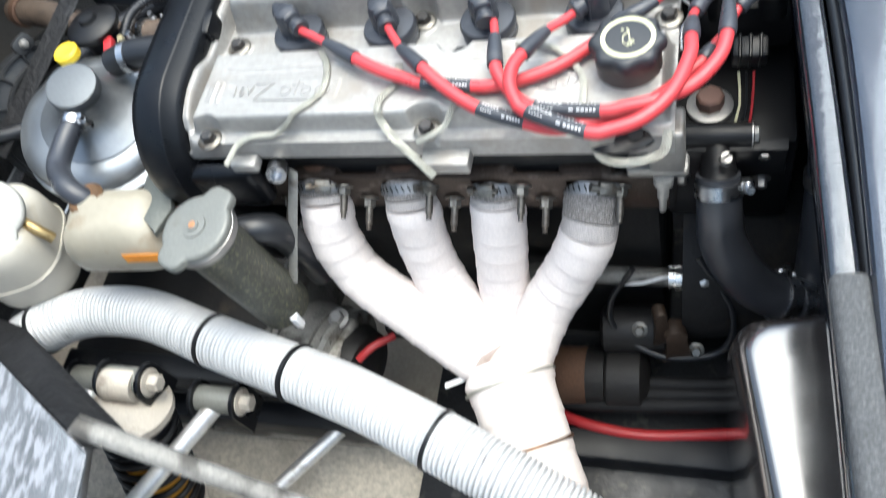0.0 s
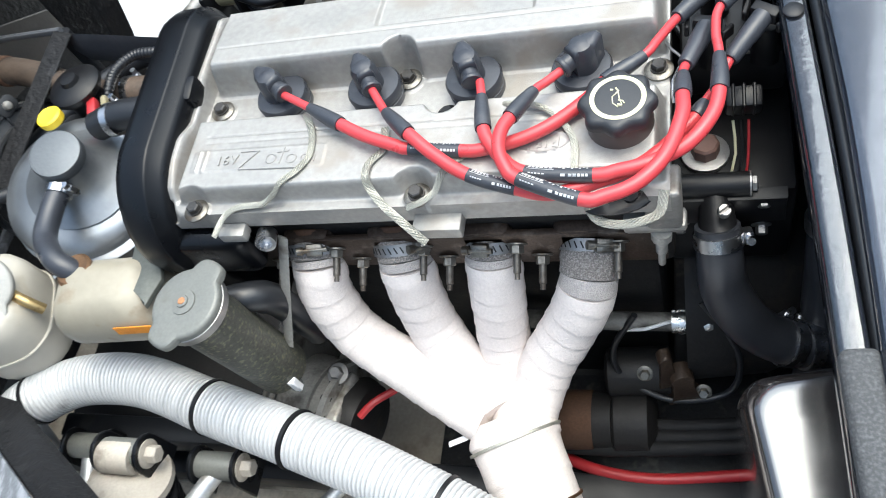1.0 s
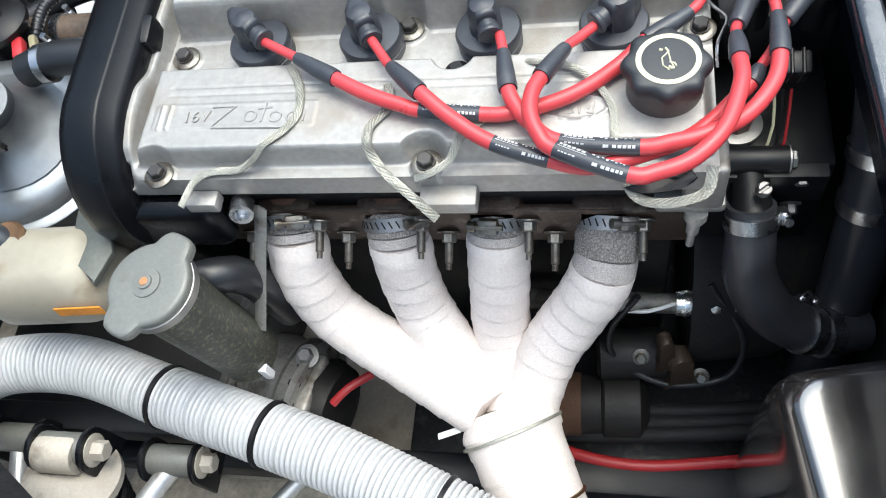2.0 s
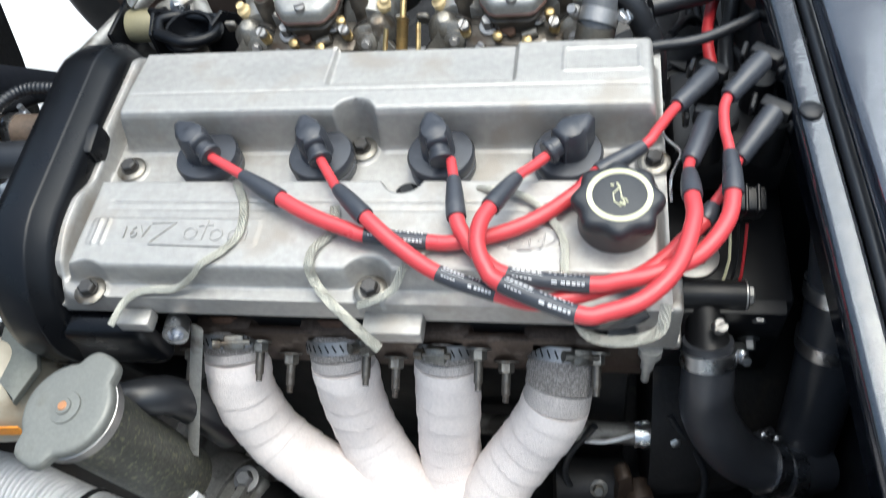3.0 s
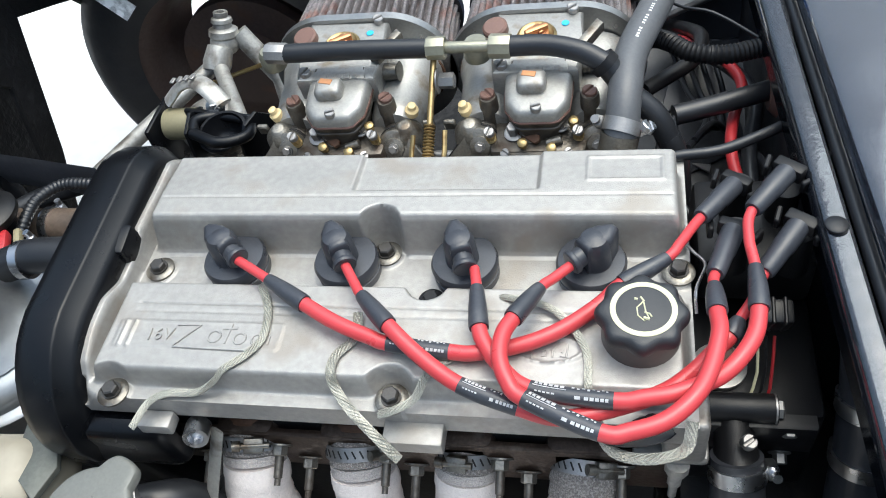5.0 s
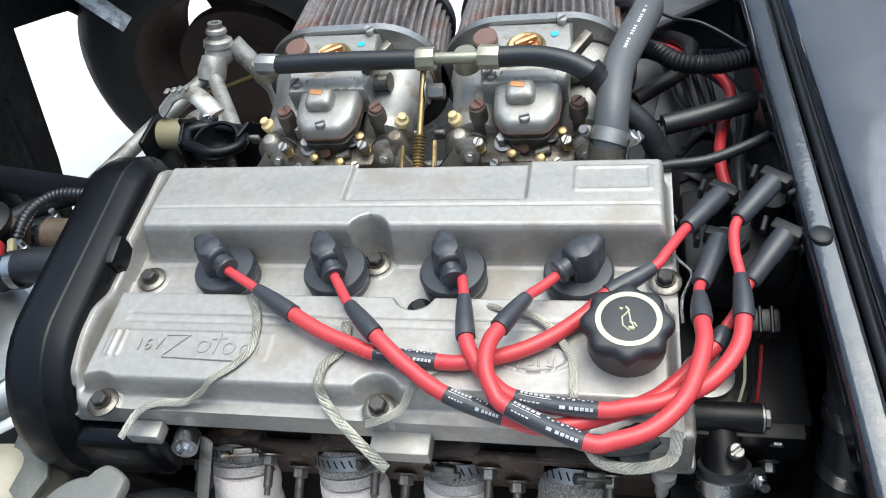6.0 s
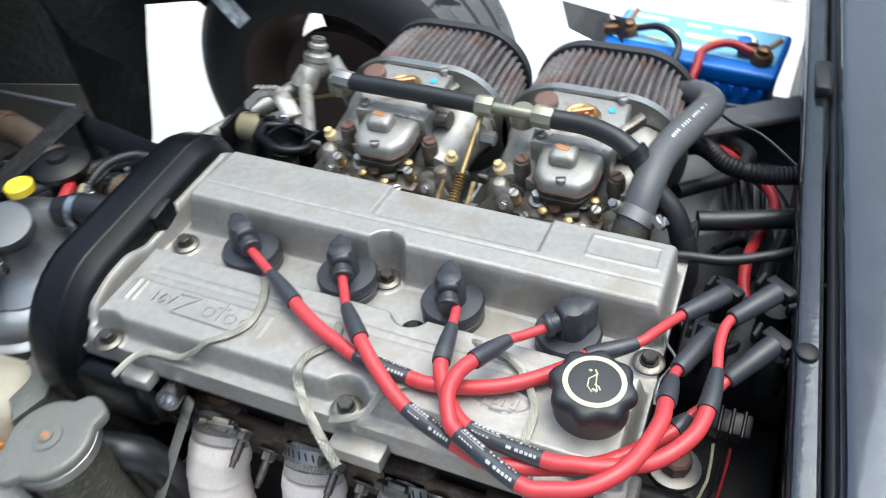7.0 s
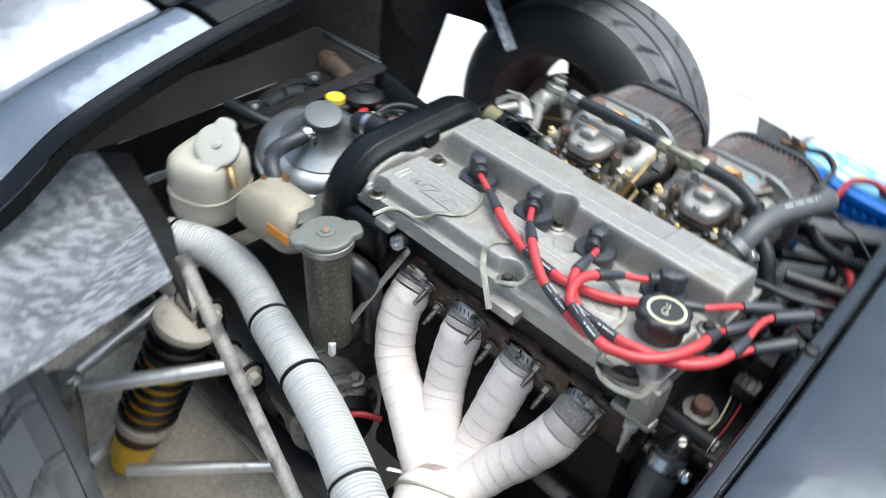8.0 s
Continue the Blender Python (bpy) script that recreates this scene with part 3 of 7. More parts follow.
ROLL = [(0.023, 0.0540), (0.034, 0.0600), (0.047, 0.067), (0.058, 0.0715), (0.072, 0.075), (0.084, 0.0745), (0.094, 0.070), (0.100, 0.065)]
SKIN = [(0.101, 0.064), (0.106, 0.062), (0.115, 0.066), (0.15, 0.085), (0.21, 0.112), (0.27, 0.132), (0.36, 0.155)]
rim_strip("folded_edge", [(0.006, 0.041), (0.010, 0.0455), (0.016, 0.0495), (0.022, 0.0532)], M_FOLD, "glossy black inner fold of the rim")
# Rolled edge is one black paint; its near half carries painted sky glare.
rim_strip("rolled_edge", ROLL, M_ROLL_SKY, "glossy black rolled edge, sky glare put into its colour", -1.0, -0.03)
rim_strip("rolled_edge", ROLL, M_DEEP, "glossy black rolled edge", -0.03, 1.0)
rim_strip("inner_lip", [(0.001, 0.020), (0.002, 0.026), (0.003, 0.032), (0.004, 0.040)], M_INNER, "matt black inner lip", thick=0.005)
# One black paint; sky brightness is coloured into the near half only.
rim_strip("outer_skin", SKIN, M_NOSE_SKY, "glossy black outer skin, bright sky put into its colour", -1.0, -0.03)
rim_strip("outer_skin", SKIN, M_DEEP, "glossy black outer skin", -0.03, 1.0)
part("arch_liner", sheet([(-0.143, -0.418, 0.07), (-0.483, -0.285, -0.127), (-0.62, -0.276, -0.092), (-0.52, -0.62, 0.01), (0.072, -0.660, 0.249), (-0.117, -0.585, 0.062)], 0.004), M_GREYPANEL, nose, "scuffed grey unpainted wheel arch liner")
part("liner_return", sheet([(-0.62, -0.276, -0.095), (-0.483, -0.285, -0.130), (-0.16, -0.41, 0.055), (-0.17, -0.39, -0.01), (-0.472, -0.25, -0.15), (-0.62, -0.225, -0.115)], 0.004), M_INNER, nose, "dark inner return of the arch liner")
# Sheet kept above the view, added to shade the wheel's sidewall.
part("wing_roof_shade", sheet([(-0.615, 0.40, 0.10), (-0.615, 0.95, 0.10), (-0.36, 0.95, 0.085), (-0.36, 0.46, 0.085)], 0.006), M_INNER, nose, "unseen black wing roof, added to shade the wheel")
part("strap", tube([(-0.60, 0.485, 0.07), (-0.572, 0.497, 0.012), (-0.492, 0.50, -0.088)], 0.01, 10, 0.03, flat=(0.034, 0.008)), M_STRAP, nose, "mottled pale strap in the wing")
part("stay_bar", tube([(-0.146, -0.405, 0.086), (-0.126, -0.408, 0.072), (0.035, -0.428, -0.04), (0.17, -0.446, -0.134)], 0.009, 10, 0.04, flat=(0.014, 0.008)), M_DUSTY, nose, "dull grey metal stay bar")
bm = sheet([(-0.735, -0.27, -0.085), (-0.74, 0.027, -0.085), (-0.77, 0.239, -0.082), (-0.848, 0.50, -0.255), (-0.83, 0.45, -0.29), (-0.735, 0.12, -0.152), (-0.72, -0.165, -0.156), (-0.715, -0.27, -0.15)], 0.006)
part("radiator_shroud", bm, mat("brown_black_shroud", (0.075, 0.066, 0.056), 0.5, 0, 0.3, 30, 0.1, 0.2, 200), nose, "dark brown radiator shroud panel")
part("shroud_edge", tube([(-0.716, -0.20, -0.156), (-0.731, 0.12, -0.150)], 0.002, 6, 0.02, False), M_STEEL, nose)
part("shroud_rail", tube([(-0.70, -0.21, -0.232), (-0.70, 0.03, -0.236)], 0.006, 6, 0.02, False, flat=(0.010, 0.018)), M_GREYPANEL, nose)

# ---- engine ----
engine = thing("engine_block", (0, 0, -0.5), "grimy dark engine block and cylinder head", "engine")
part("block", rbox((0.40, 0.17, 0.34), pose(-0.01, 0.01, -0.33), 0.01), M_BLOCK, engine)
bm = rbox((0.415, 0.19, 0.125), pose(-0.002, 0.0, -0.083), 0.006)
part("cylinder_head", bm, M_BLOCK, engine, "oil-blackened cylinder head")
for i in range(4):
    part("exhaust_port", rbox((0.05, 0.02, 0.06), pose(-0.13 + 0.0868 * i, -0.097, -0.10), 0.008, 2), M_RUSTOIL, engine)
part("head_flange", rbox((0.40, 0.008, 0.05), pose(0.0, -0.103, -0.098), 0.003), M_RUSTOIL, engine, "oil-blackened exhaust flange")
bm = rbox((0.026, 0.014, 0.012), pose(-0.172, -0.124, -0.025), 0.002)
part("lug", bm, M_COVER, engine)
part("lug", rbox((0.042, 0.022, 0.014), pose(0.022, -0.122, -0.024), 0.002), M_COVER, engine)
part("head_end", rbox((0.028, 0.030, 0.050), pose(0.200, -0.101, -0.031), 0.004, 3), M_DULLHEAD, engine, "dull grey alloy end of the head")
part("end_foot", rbox((0.050, 0.020, 0.012), pose(0.192, -0.104, -0.060), 0.004, 2), M_DULLHEAD, engine)
part("end_stud", lathe([(0.0085, 0), (0.0085, 0.009), (0.0050, 0.010), (0.0050, 0.028), (0.0032, 0.029), (0.0032, 0.046)], along((0.197, -0.112, -0.064), (0.195, -0.116, -0.112)), 10), M_OLDZINC, engine, "plated stud and nut")
part("rear_housing", rbox((0.11, 0.14, 0.12), pose(0.25, 0.01, -0.15), 0.008), M_BLACK, engine, "black plastic thermostat housing")
part("cross_tube", tube([(0.205, -0.06, -0.079), (0.268, -0.06, -0.079)], 0.011, 16, 0.05, False), M_BLACK, engine)
part("tube_bolt", hexbolt(along((0.266, -0.06, -0.079), (0.28, -0.06, -0.079)), 0.007, 0.005), M_STEEL, engine)
part("sump", rbox((0.40, 0.18, 0.04), pose(0, 0, -0.49), 0.01), M_BLOCK, engine)
part("gearbox", lathe([(0.13, 0), (0.12, 0.08), (0.09, 0.14)], along((0.21, 0.0, -0.33), (0.36, 0.0, -0.33)), 24), M_BLOCK, engine)

# cam cover: two long ridges with a sunk valley for the plugs
xs = np.arange(-0.2385, 0.2075, 0.00125)
ys = np.concatenate([np.arange(-0.1170, -0.110, 0.0014), np.arange(-0.110, -0.094, 0.0006), np.arange(-0.094, -0.032, 0.00125), np.arange(-0.032, -0.018, 0.0008), np.arange(-0.018, 0.008, 0.0015), np.arange(0.008, 0.030, 0.0006), np.arange(0.030, 0.117, 0.00125)])
X, Y = np.meshgrid(xs, ys, indexing="ij")


def flank(v, lo, hi):
    """Rise of a cast flank: a small fillet, a steep face, a rounded shoulder."""
    return np.interp((v - lo) / (hi - lo), [0, 0.22, 0.36, 0.46, 0.56, 0.66, 0.80, 0.90, 1], [0, 0.03, 0.12, 0.40, 0.72, 0.88, 0.965, 0.99, 1])


def plateau(x0, x1, y0, y1, wx=0.006, wyf=0.007, wyb=0.006):
    return bump01(X, x0, x0 + wx) * (1 - bump01(X, x1 - wx, x1)) * bump01(Y, y0, y0 + wyf) * (1 - bump01(Y, y1 - wyb, y1))


def disc(cx, cy, r, w=0.003):
    d = np.hypot(X - cx, Y - cy)
    return 1 - bump01(d, r - w, r)


Z = np.full_like(X, -0.004)
ends = bump01(X, -0.224, -0.212) * (1 - bump01(X, 0.1955, 0.2045))
front = ends * flank(Y, -0.1090, -0.1000) * (1 - bump01(Y, -0.0285, -0.0215))
cut = np.maximum(disc(0.008, -0.1105, 0.019, 0.006), disc(0.022, -0.022, 0.017, 0.006))
cut = np.maximum(cut, disc(-0.201, -0.118, 0.02, 0.006))
Z += 0.0205 * front * (1 - cut)
rear = bump01(X, -0.222, -0.208) * (1 - flank(X, 0.1935, 0.2055)) * flank(Y, 0.0140, 0.0282) * (1 - bump01(Y, 0.0935, 0.104))
notch = np.maximum(disc(-0.019, 0.019, 0.0172, 0.006), plateau(-0.0375, -0.0005, 0.004, 0.022, 0.005, 0.002, 0.004))
Z += 0.0395 * rear * (1 - notch) - 0.004 * rear * bump01(Y, 0.045, 0.10)
Z -= 0.004 * plateau(-0.047, 0.0995, 0.050, 0.125, 0.003, 0.004, 0.003)  # lower centre panel of the rear ridge
line = plateau(-0.209, 0.196, 0.0435, 0.0462, 0.002, 0.0012, 0.0012)
Z -= 0.0009 * line
Z += 0.0010 * (plateau(0.132, 0.19, 0.058, 0.088, 0.002, 0.002, 0.002) - plateau(0.134, 0.188, 0.060, 0.086, 0.002, 0.002, 0.002))
for y in (-0.0465, -0.0535):
    Z -= 0.0009 * plateau(-0.20, 0.19, y - 0.0012, y + 0.0012, 0.002, 0.0011, 0.0011)
Z += 0.0015 * plateau(-0.2075, -0.074, -0.0865, -0.0615, 0.005, 0.003, 0.003)  # badge plate
Z -= 0.0009 * plateau(-0.2055, -0.076, -0.0850, -0.0630, 0.003, 0.002, 0.002)
for x in (-0.2005, -0.1935):
    Z += 0.0014 * plateau(x - 0.0016, x + 0.0016, -0.0865, -0.0615, 0.0012, 0.001, 0.001)
for bx, by in ((-0.207, -0.002), (-0.019, 0.0165), (0.198, 0.002), (-0.201, -0.114), (0.008, -0.1085)):
    Z += 0.0025 * disc(bx, by, 0.0135, 0.003) * (1 - front * 0.8)
oval = np.hypot((X - 0.112) / 0.024, (Y + 0.0765) / 0.0105)
Z += 0.0016 * (bump01(oval, 0.82, 0.90) - bump01(oval, 0.97, 1.05))  # badge ring
rise = np.where(Y < -0.055, -0.055 + 0.09 * np.sqrt(np.clip(1 - ((Y + 0.055) / 0.085) ** 2, 0, 1)), np.where(Y > 0.075, -0.02 + 0.062 * np.sqrt(np.clip(1 - ((Y - 0.075) / 0.06) ** 2, 0, 1)), 0.035 + 0.007 * (Y + 0.055) / 0.13))
rise = rise - 0.010 * bump01(Y, -0.05, -0.018) * (1 - bump01(Y, 0.004, 0.034))
ledge = -0.004 + (np.clip(rise - 0.017, -0.004, 0.02) + 0.004) * bump01(Y, -0.110, -0.094)
Z = np.maximum(Z, -0.004 + (ledge + 0.004) * (1 - bump01(X, -0.2275, -0.2235)))  # end flange along the timing cover
Z -= np.where((X < -0.216) & (Y < -0.102), 0.014 * bump01(np.hypot(X + 0.216, Y + 0.102), 0.012, 0.020), 0)
cover = thing("cam_cover", (0, 0, -0.02), "silver cast aluminium cam cover with two ridges", "engine cover")
part("cover_shell", heightfield(xs, ys, Z, -0.026), M_COVER, cover, angle=70)
# raised badge shapes stay plain
bm = lettering("16V", 0.0140, pose(-0.1700, -0.0755, 0.0172, 0, 0, 2), 0.0013)
part("raised_lettering", bm, M_COVER, cover)
for pts, r in (([(-0.1585, -0.0665), (-0.1400, -0.0665), (-0.1560, -0.0850), (-0.0960, -0.0862)], 0.0011), ([*arc(-0.1265, -0.0755, 0.0048, 0, 360, 10)], 0.0010), ([(-0.1155, -0.0640), (-0.1170, -0.0810)], 0.0011),
               ([(-0.1215, -0.0690), (-0.1105, -0.0680)], 0.0010), ([*arc(-0.1065, -0.0765, 0.0046, 0, 360, 10)], 0.0010), ([*arc(-0.0930, -0.0770, 0.0044, 0, 360, 10)], 0.0010), ([(-0.0840, -0.0730), (-0.0840, -0.0810)], 0.0010)):
    part("badge_stroke", tube([(x, y, 0.0170) for x, y in pts], r, 6, 0.004, False), M_COVER, cover)
for pts in ([(0.098, -0.070), (0.104, -0.0695), (0.101, -0.083)], [(0.108, -0.078), (0.111, -0.0765), (0.111, -0.081), (0.108, -0.0815)], [(0.115, -0.0765), (0.115, -0.082)], [(0.121, -0.0785), (0.125, -0.0715), (0.124, -0.082), (0.120, -0.081)]):
    part("badge_stroke", tube([(x, y, 0.0166) for x, y in pts], 0.0008, 6, 0.004, False), M_COVER, cover)
for bx, by, bz in ((-0.207, -0.002, -0.002), (-0.019, 0.0165, -0.002), (0.198, 0.002, -0.002), (-0.201, -0.114, -0.003), (0.008, -0.1085, -0.003)):
    b = part("cover_bolt", lathe([(0.0115, 0), (0.0118, 0.002), (0.0095, 0.0035), (0.0075, 0.0036)], pose(bx, by, bz), 24), M_CARB, cover, "flanged steel cover bolt")
    part("bolt_head", hexbolt(pose(bx, by, bz + 0.0028, 0, 0, 17 + 900 * bx), 0.0062, 0.0055, 1.15), mat("dark_bolt", (0.09, 0.085, 0.08), 0.4, 0.8, 0.2, 100, 0.1) if "dark_bolt" not in bpy.data.materials else bpy.data.materials["dark_bolt"], b)
part("valley_bolt", hexbolt(pose(0.022, -0.024, -0.005), 0.0062, 0.005), M_BLACK, cover)
part("rear_bolt", hexbolt(pose(0.019, 0.103, 0.006), 0.006, 0.005), M_STEEL, cover)

# oil filler cap
cap = thing("oil_filler_cap", (0.172, -0.06, 0.014), "black scalloped oil filler cap with cream ring", "engine cap")
lobes = [(r * math.cos(a), r * math.sin(a)) for a, r in ((2 * math.pi * i / 96, 0.0277 + 0.0018 * math.cos(8 * 2 * math.pi * i / 96)) for i in range(96))]
part("grip", puck(lobes, [(0.003, 0), (0.0004, 0.002), (0, 0.005), (0.0003, 0.008), (0.0016, 0.0108), (0.0040, 0.0122), (0.0075, 0.0126)], pose(0.171, -0.0635, 0.0345)), M_CAPTOP, cap)
part("neck", lathe([(0.0255, 0), (0.0245, 0.024)], pose(0.171, -0.0625, 0.012), 32), mat("brown_black_neck", (0.06, 0.05, 0.045), 0.35, 0, 0.2, 60, 0.05), cap)
part("ring", lathe([(0.0170, 0), (0.0170, 0.0006), (0.0205, 0.0006), (0.0205, 0)], pose(0.172, -0.0635, 0.0468), 48, None, False), M_CREAM, cap, "cream printed ring")
bm = bmesh.new()
for pts, r in (([(0.0005, 0.0065), (-0.0012, 0.0040), (-0.0035, 0.0015), (-0.0030, -0.0045), (0.0010, -0.0085), (0.0040, -0.0068), (0.0018, -0.0015), (0.0005, 0.0065)], 0.0005), ([(-0.0050, 0.0082), (-0.0030, 0.0076)], 0.0009),
               ([(-0.0012, 0.0095), (0.0010, 0.0062)], 0.0007), ([(0.0010, -0.0020), (0.0042, -0.0030), (0.0055, -0.0055)], 0.0006), ([(0.0005, -0.0060), (0.0040, -0.0072)], 0.0010)):
    tube([(0.1715 + x, -0.0640 + y, 0.0472) for x, y in pts], r, 6, 0.004, False, None, bm)
part("oil_can_mark", bm, M_CREAM, cap, "cream oil can symbol")

# timing belt cover
tcov = thing("timing_cover", (-0.255, 0, -0.25), "satin black plastic timing belt cover", "engine cover")
ring = [*arc(-0.055, -0.055, 0.085, 180, 90, 10, 0.09), *arc(0.075, -0.02, 0.06, 90, 0, 8, 0.062), (0.13, -0.25), (-0.10, -0.25)]
ring = [(y, z) for y, z in ring]
one = bmesh.new()
prof = [(-0.034, 0.0), (-0.012, 0.003), (-0.004, 0.010), (0.0, 0.022), (0.0006, 0.050), (0.0004, 0.0515), (-0.0006, 0.0530), (-0.0022, 0.0542), (-0.0085, 0.0645), (-0.011, 0.068), (-0.016, 0.0705), (-0.034, 0.071)]
rows = []
cy, cz = 0.0, -0.10
for inset, dx in prof:
    row = []
    for y, z in ring:
        d = Vector((y - cy, z - cz)).normalized()
        row.append(one.verts.new((-0.288 + dx * 0.8, y + d.x * inset, z + d.y * inset)))
    rows.append(row)
for a, b in zip(rows, rows[1:]):
    for i in range(len(ring)):
        k = (i + 1) % len(ring)
        one.faces.new((a[i], a[k], b[k], b[i]))
one.faces.new(rows[0])
one.faces.new(list(reversed(rows[-1])))
part("cover_body", one, M_TIMING, tcov, angle=50)
part("rib", rbox((0.036, 0.028, 0.034), pose(-0.2445, 0.009, 0.012, 8, 0, 0), 0.004), M_TIMING, tcov)
part("lower_body", rbox((0.105, 0.024, 0.060), pose(-0.222, -0.120, -0.062), 0.012, 3), M_TIMING, tcov)

# ---- ignition leads and plug boots ----
def boot(x, face):
    """A round rubber plug boot with a turned elbow; face: degrees towards its lead."""
    b = thing("spark_plug_boot", (x, 0, -0.006), "black rubber spark plug boot in the cam cover valley", "plug boot", "plug boots")
    part("skirt", lathe([(0.0235, 0), (0.0245, 0.004), (0.0245, 0.010), (0.0225, 0.011), (0.0245, 0.0125), (0.0252, 0.019), (0.0235, 0.022), (0.012, 0.0235)], pose(x, 0.001, -0.008), 36), M_BOOT, b)
    m = pose(x - 0.003 * math.cos(radians(face)), 0.0, 0.013, 0, 0, face)
    bm = lathe([(0.0125, 0), (0.012, 0.012), (0.0115, 0.022), (0.009, 0.027), (0.003, 0.029)], m, 24)
    prism([(0.011, 0.0075), (-0.008, 0.0095), (-0.019, 0.003), (-0.019, -0.003), (-0.008, -0.0095), (0.011, -0.0075)], 0.028, m @ pose(0, 0, 0), 0.005, 3, bm)
    part("elbow", bm, M_BOOT, b)
    part("collar", tube([m @ Vector(p) for p in ((0.006, 0, 0.016), (0.016, 0, 0.015), (0.017, 0, 0.0148), (0.021, 0, 0.0145))], 0.0075, 16, 0.003), M_BOOT, b)
    part("rib", lathe([(0.0085, 0), (0.009, 0.001), (0.009, 0.003), (0.0085, 0.004)], along(m @ Vector((0.0165, 0, 0.0149)), m @ Vector((0.022, 0, 0.0144))), 18), M_BOOT, b)
    return b


for x, face in ((-0.1377, -38), (-0.0459, -62), (0.0459, -72), (0.1377, -140)):
    boot(x, face)


def lead(pts, thin0, sleeve0, fat, sleeve1, label_span):
    """A red ignition lead. pts: its line; the spans are indices: thin end, black sleeve, fat middle, sleeve, thin end to its connector."""
    d = thing("ignition_lead", pts[0], "thick red silicone ignition lead with black sleeves", "ignition lead", "ignition leads")
    whole = spline(pts, 0.003)
    acc = np.concatenate([[0], np.cumsum([np.linalg.norm(b - a) for a, b in zip(whole, whole[1:])])])
    keys = [min(range(len(whole)), key=lambda k: np.linalg.norm(whole[k] - np.array(p))) for p in pts]

    def cutout(a, b):
        return [tuple(q) for q in whole[keys[a]:keys[b] + 1]]

    part("thin_lead", tube(cutout(0, sleeve0[1]), 0.0037, 14, smooth=False), M_RED, d)
    part("fat_lead", tube(cutout(fat[0], fat[1]), 0.0054, 16, smooth=False), M_RED, d)
    part("thin_lead", tube(cutout(sleeve1[0], len(pts) - 2), 0.0037, 14, smooth=False), M_RED, d)
    for (a, b), flip in ((sleeve0, False), (sleeve1, True)):
        c = cutout(a, b)
        rs = np.interp(np.linspace(0, 1, len(c)), [0, 0.08, 0.5, 0.9, 1], [0.0046, 0.0050, 0.0064, 0.0069, 0.0066])
        if flip:
            rs = rs[::-1]
        part("sleeve", tube([(*q, r) for q, r in zip(c, rs)], 0.007, 16, smooth=False), M_BOOT, d, "black heat-shrink sleeve")
    if label_span:
        c = cutout(*label_span)
        lab = part("label_sleeve", tube(c, 0.0057, 16, smooth=False), M_BOOT, d, "black printed sleeve with white marks")
        n = len(c)
        bars = [(0.05, 0.45, 0.66, 0.0005), (0.05, 0.45, 0.10, 0.0005)]
        bars += [(0.07 + 0.062 * k, 0.115 + 0.062 * k, 0.38, 0.0024) for k in range(6)]
        bars += [(0.50 + 0.055 * k, 0.53 + 0.055 * k, 0.40 + 0.06 * (-1) ** k, 0.0020 if k in (0, 3) else 0.0012) for k in range(8)]
        bars += [(0.10 + 0.05 * k, 0.135 + 0.05 * k, -0.34, 0.0009) for k in range(5)]
        bars += [(0.54, 0.60, -0.40, 0.0020)] + [(0.64 + 0.06 * k, 0.685 + 0.06 * k, -0.40, 0.0020) for k in range(5)]
        bm = bmesh.new()
        for lo, hi, off, wd in bars:
            rows = []
            for f in np.linspace(lo, hi, max(2, int((hi - lo) * n) + 1)):
                i = min(int(f * (n - 1)), n - 2)
                q = Vector(c[i]).lerp(Vector(c[i + 1]), f * (n - 1) - i)
                t = (Vector(c[i + 1]) - Vector(c[i])).normalized()
                s = t.cross(Vector((0, 0, 1))).normalized()
                u = s.cross(t)
                rows.append([bm.verts.new(q + (s * math.sin(w) + u * math.cos(w)) * 0.0059) for w in (off * -1.4 + k * wd / 0.0114 for k in (-1, -0.33, 0.33, 1))])
            for a, b in zip(rows, rows[1:]):
                for i in range(3):
                    bm.faces.new((a[i], a[i + 1], b[i + 1], b[i]))
        bmesh.ops.solidify(bm, geom=bm.faces[:], thickness=0.0002)
        part("sleeve_print", bm, M_PRINT, lab, "white printed marks")
    # connector boot onto the coil
    a, b = Vector(pts[-2]), Vector(pts[-1])
    m = along(a, b)
    L = (b - a).length
    con = part("connector", lathe([(0.0056, 0), (0.0066, 0.002), (0.0072, L * 0.5), (0.0078, L * 0.55), (0.0080, L)], m, 20), M_BOOT, d, "black rubber coil connector")
    bm = rbox((0.022, 0.012, 0.010), along(b, b + (b - a)) @ pose(0, 0, 0.004), 0.002)
    part("latch", bm, M_BLACK, con)
    for s in (-1, 1):
        bm = rbox((0.004, 0.010, 0.014), along(b, b + (b - a)) @ pose(s * 0.016, -0.004, 0.003, 0, s * 18, 0), 0.001, 1)
        part("clip", bm, M_BLACK, con)
    return d


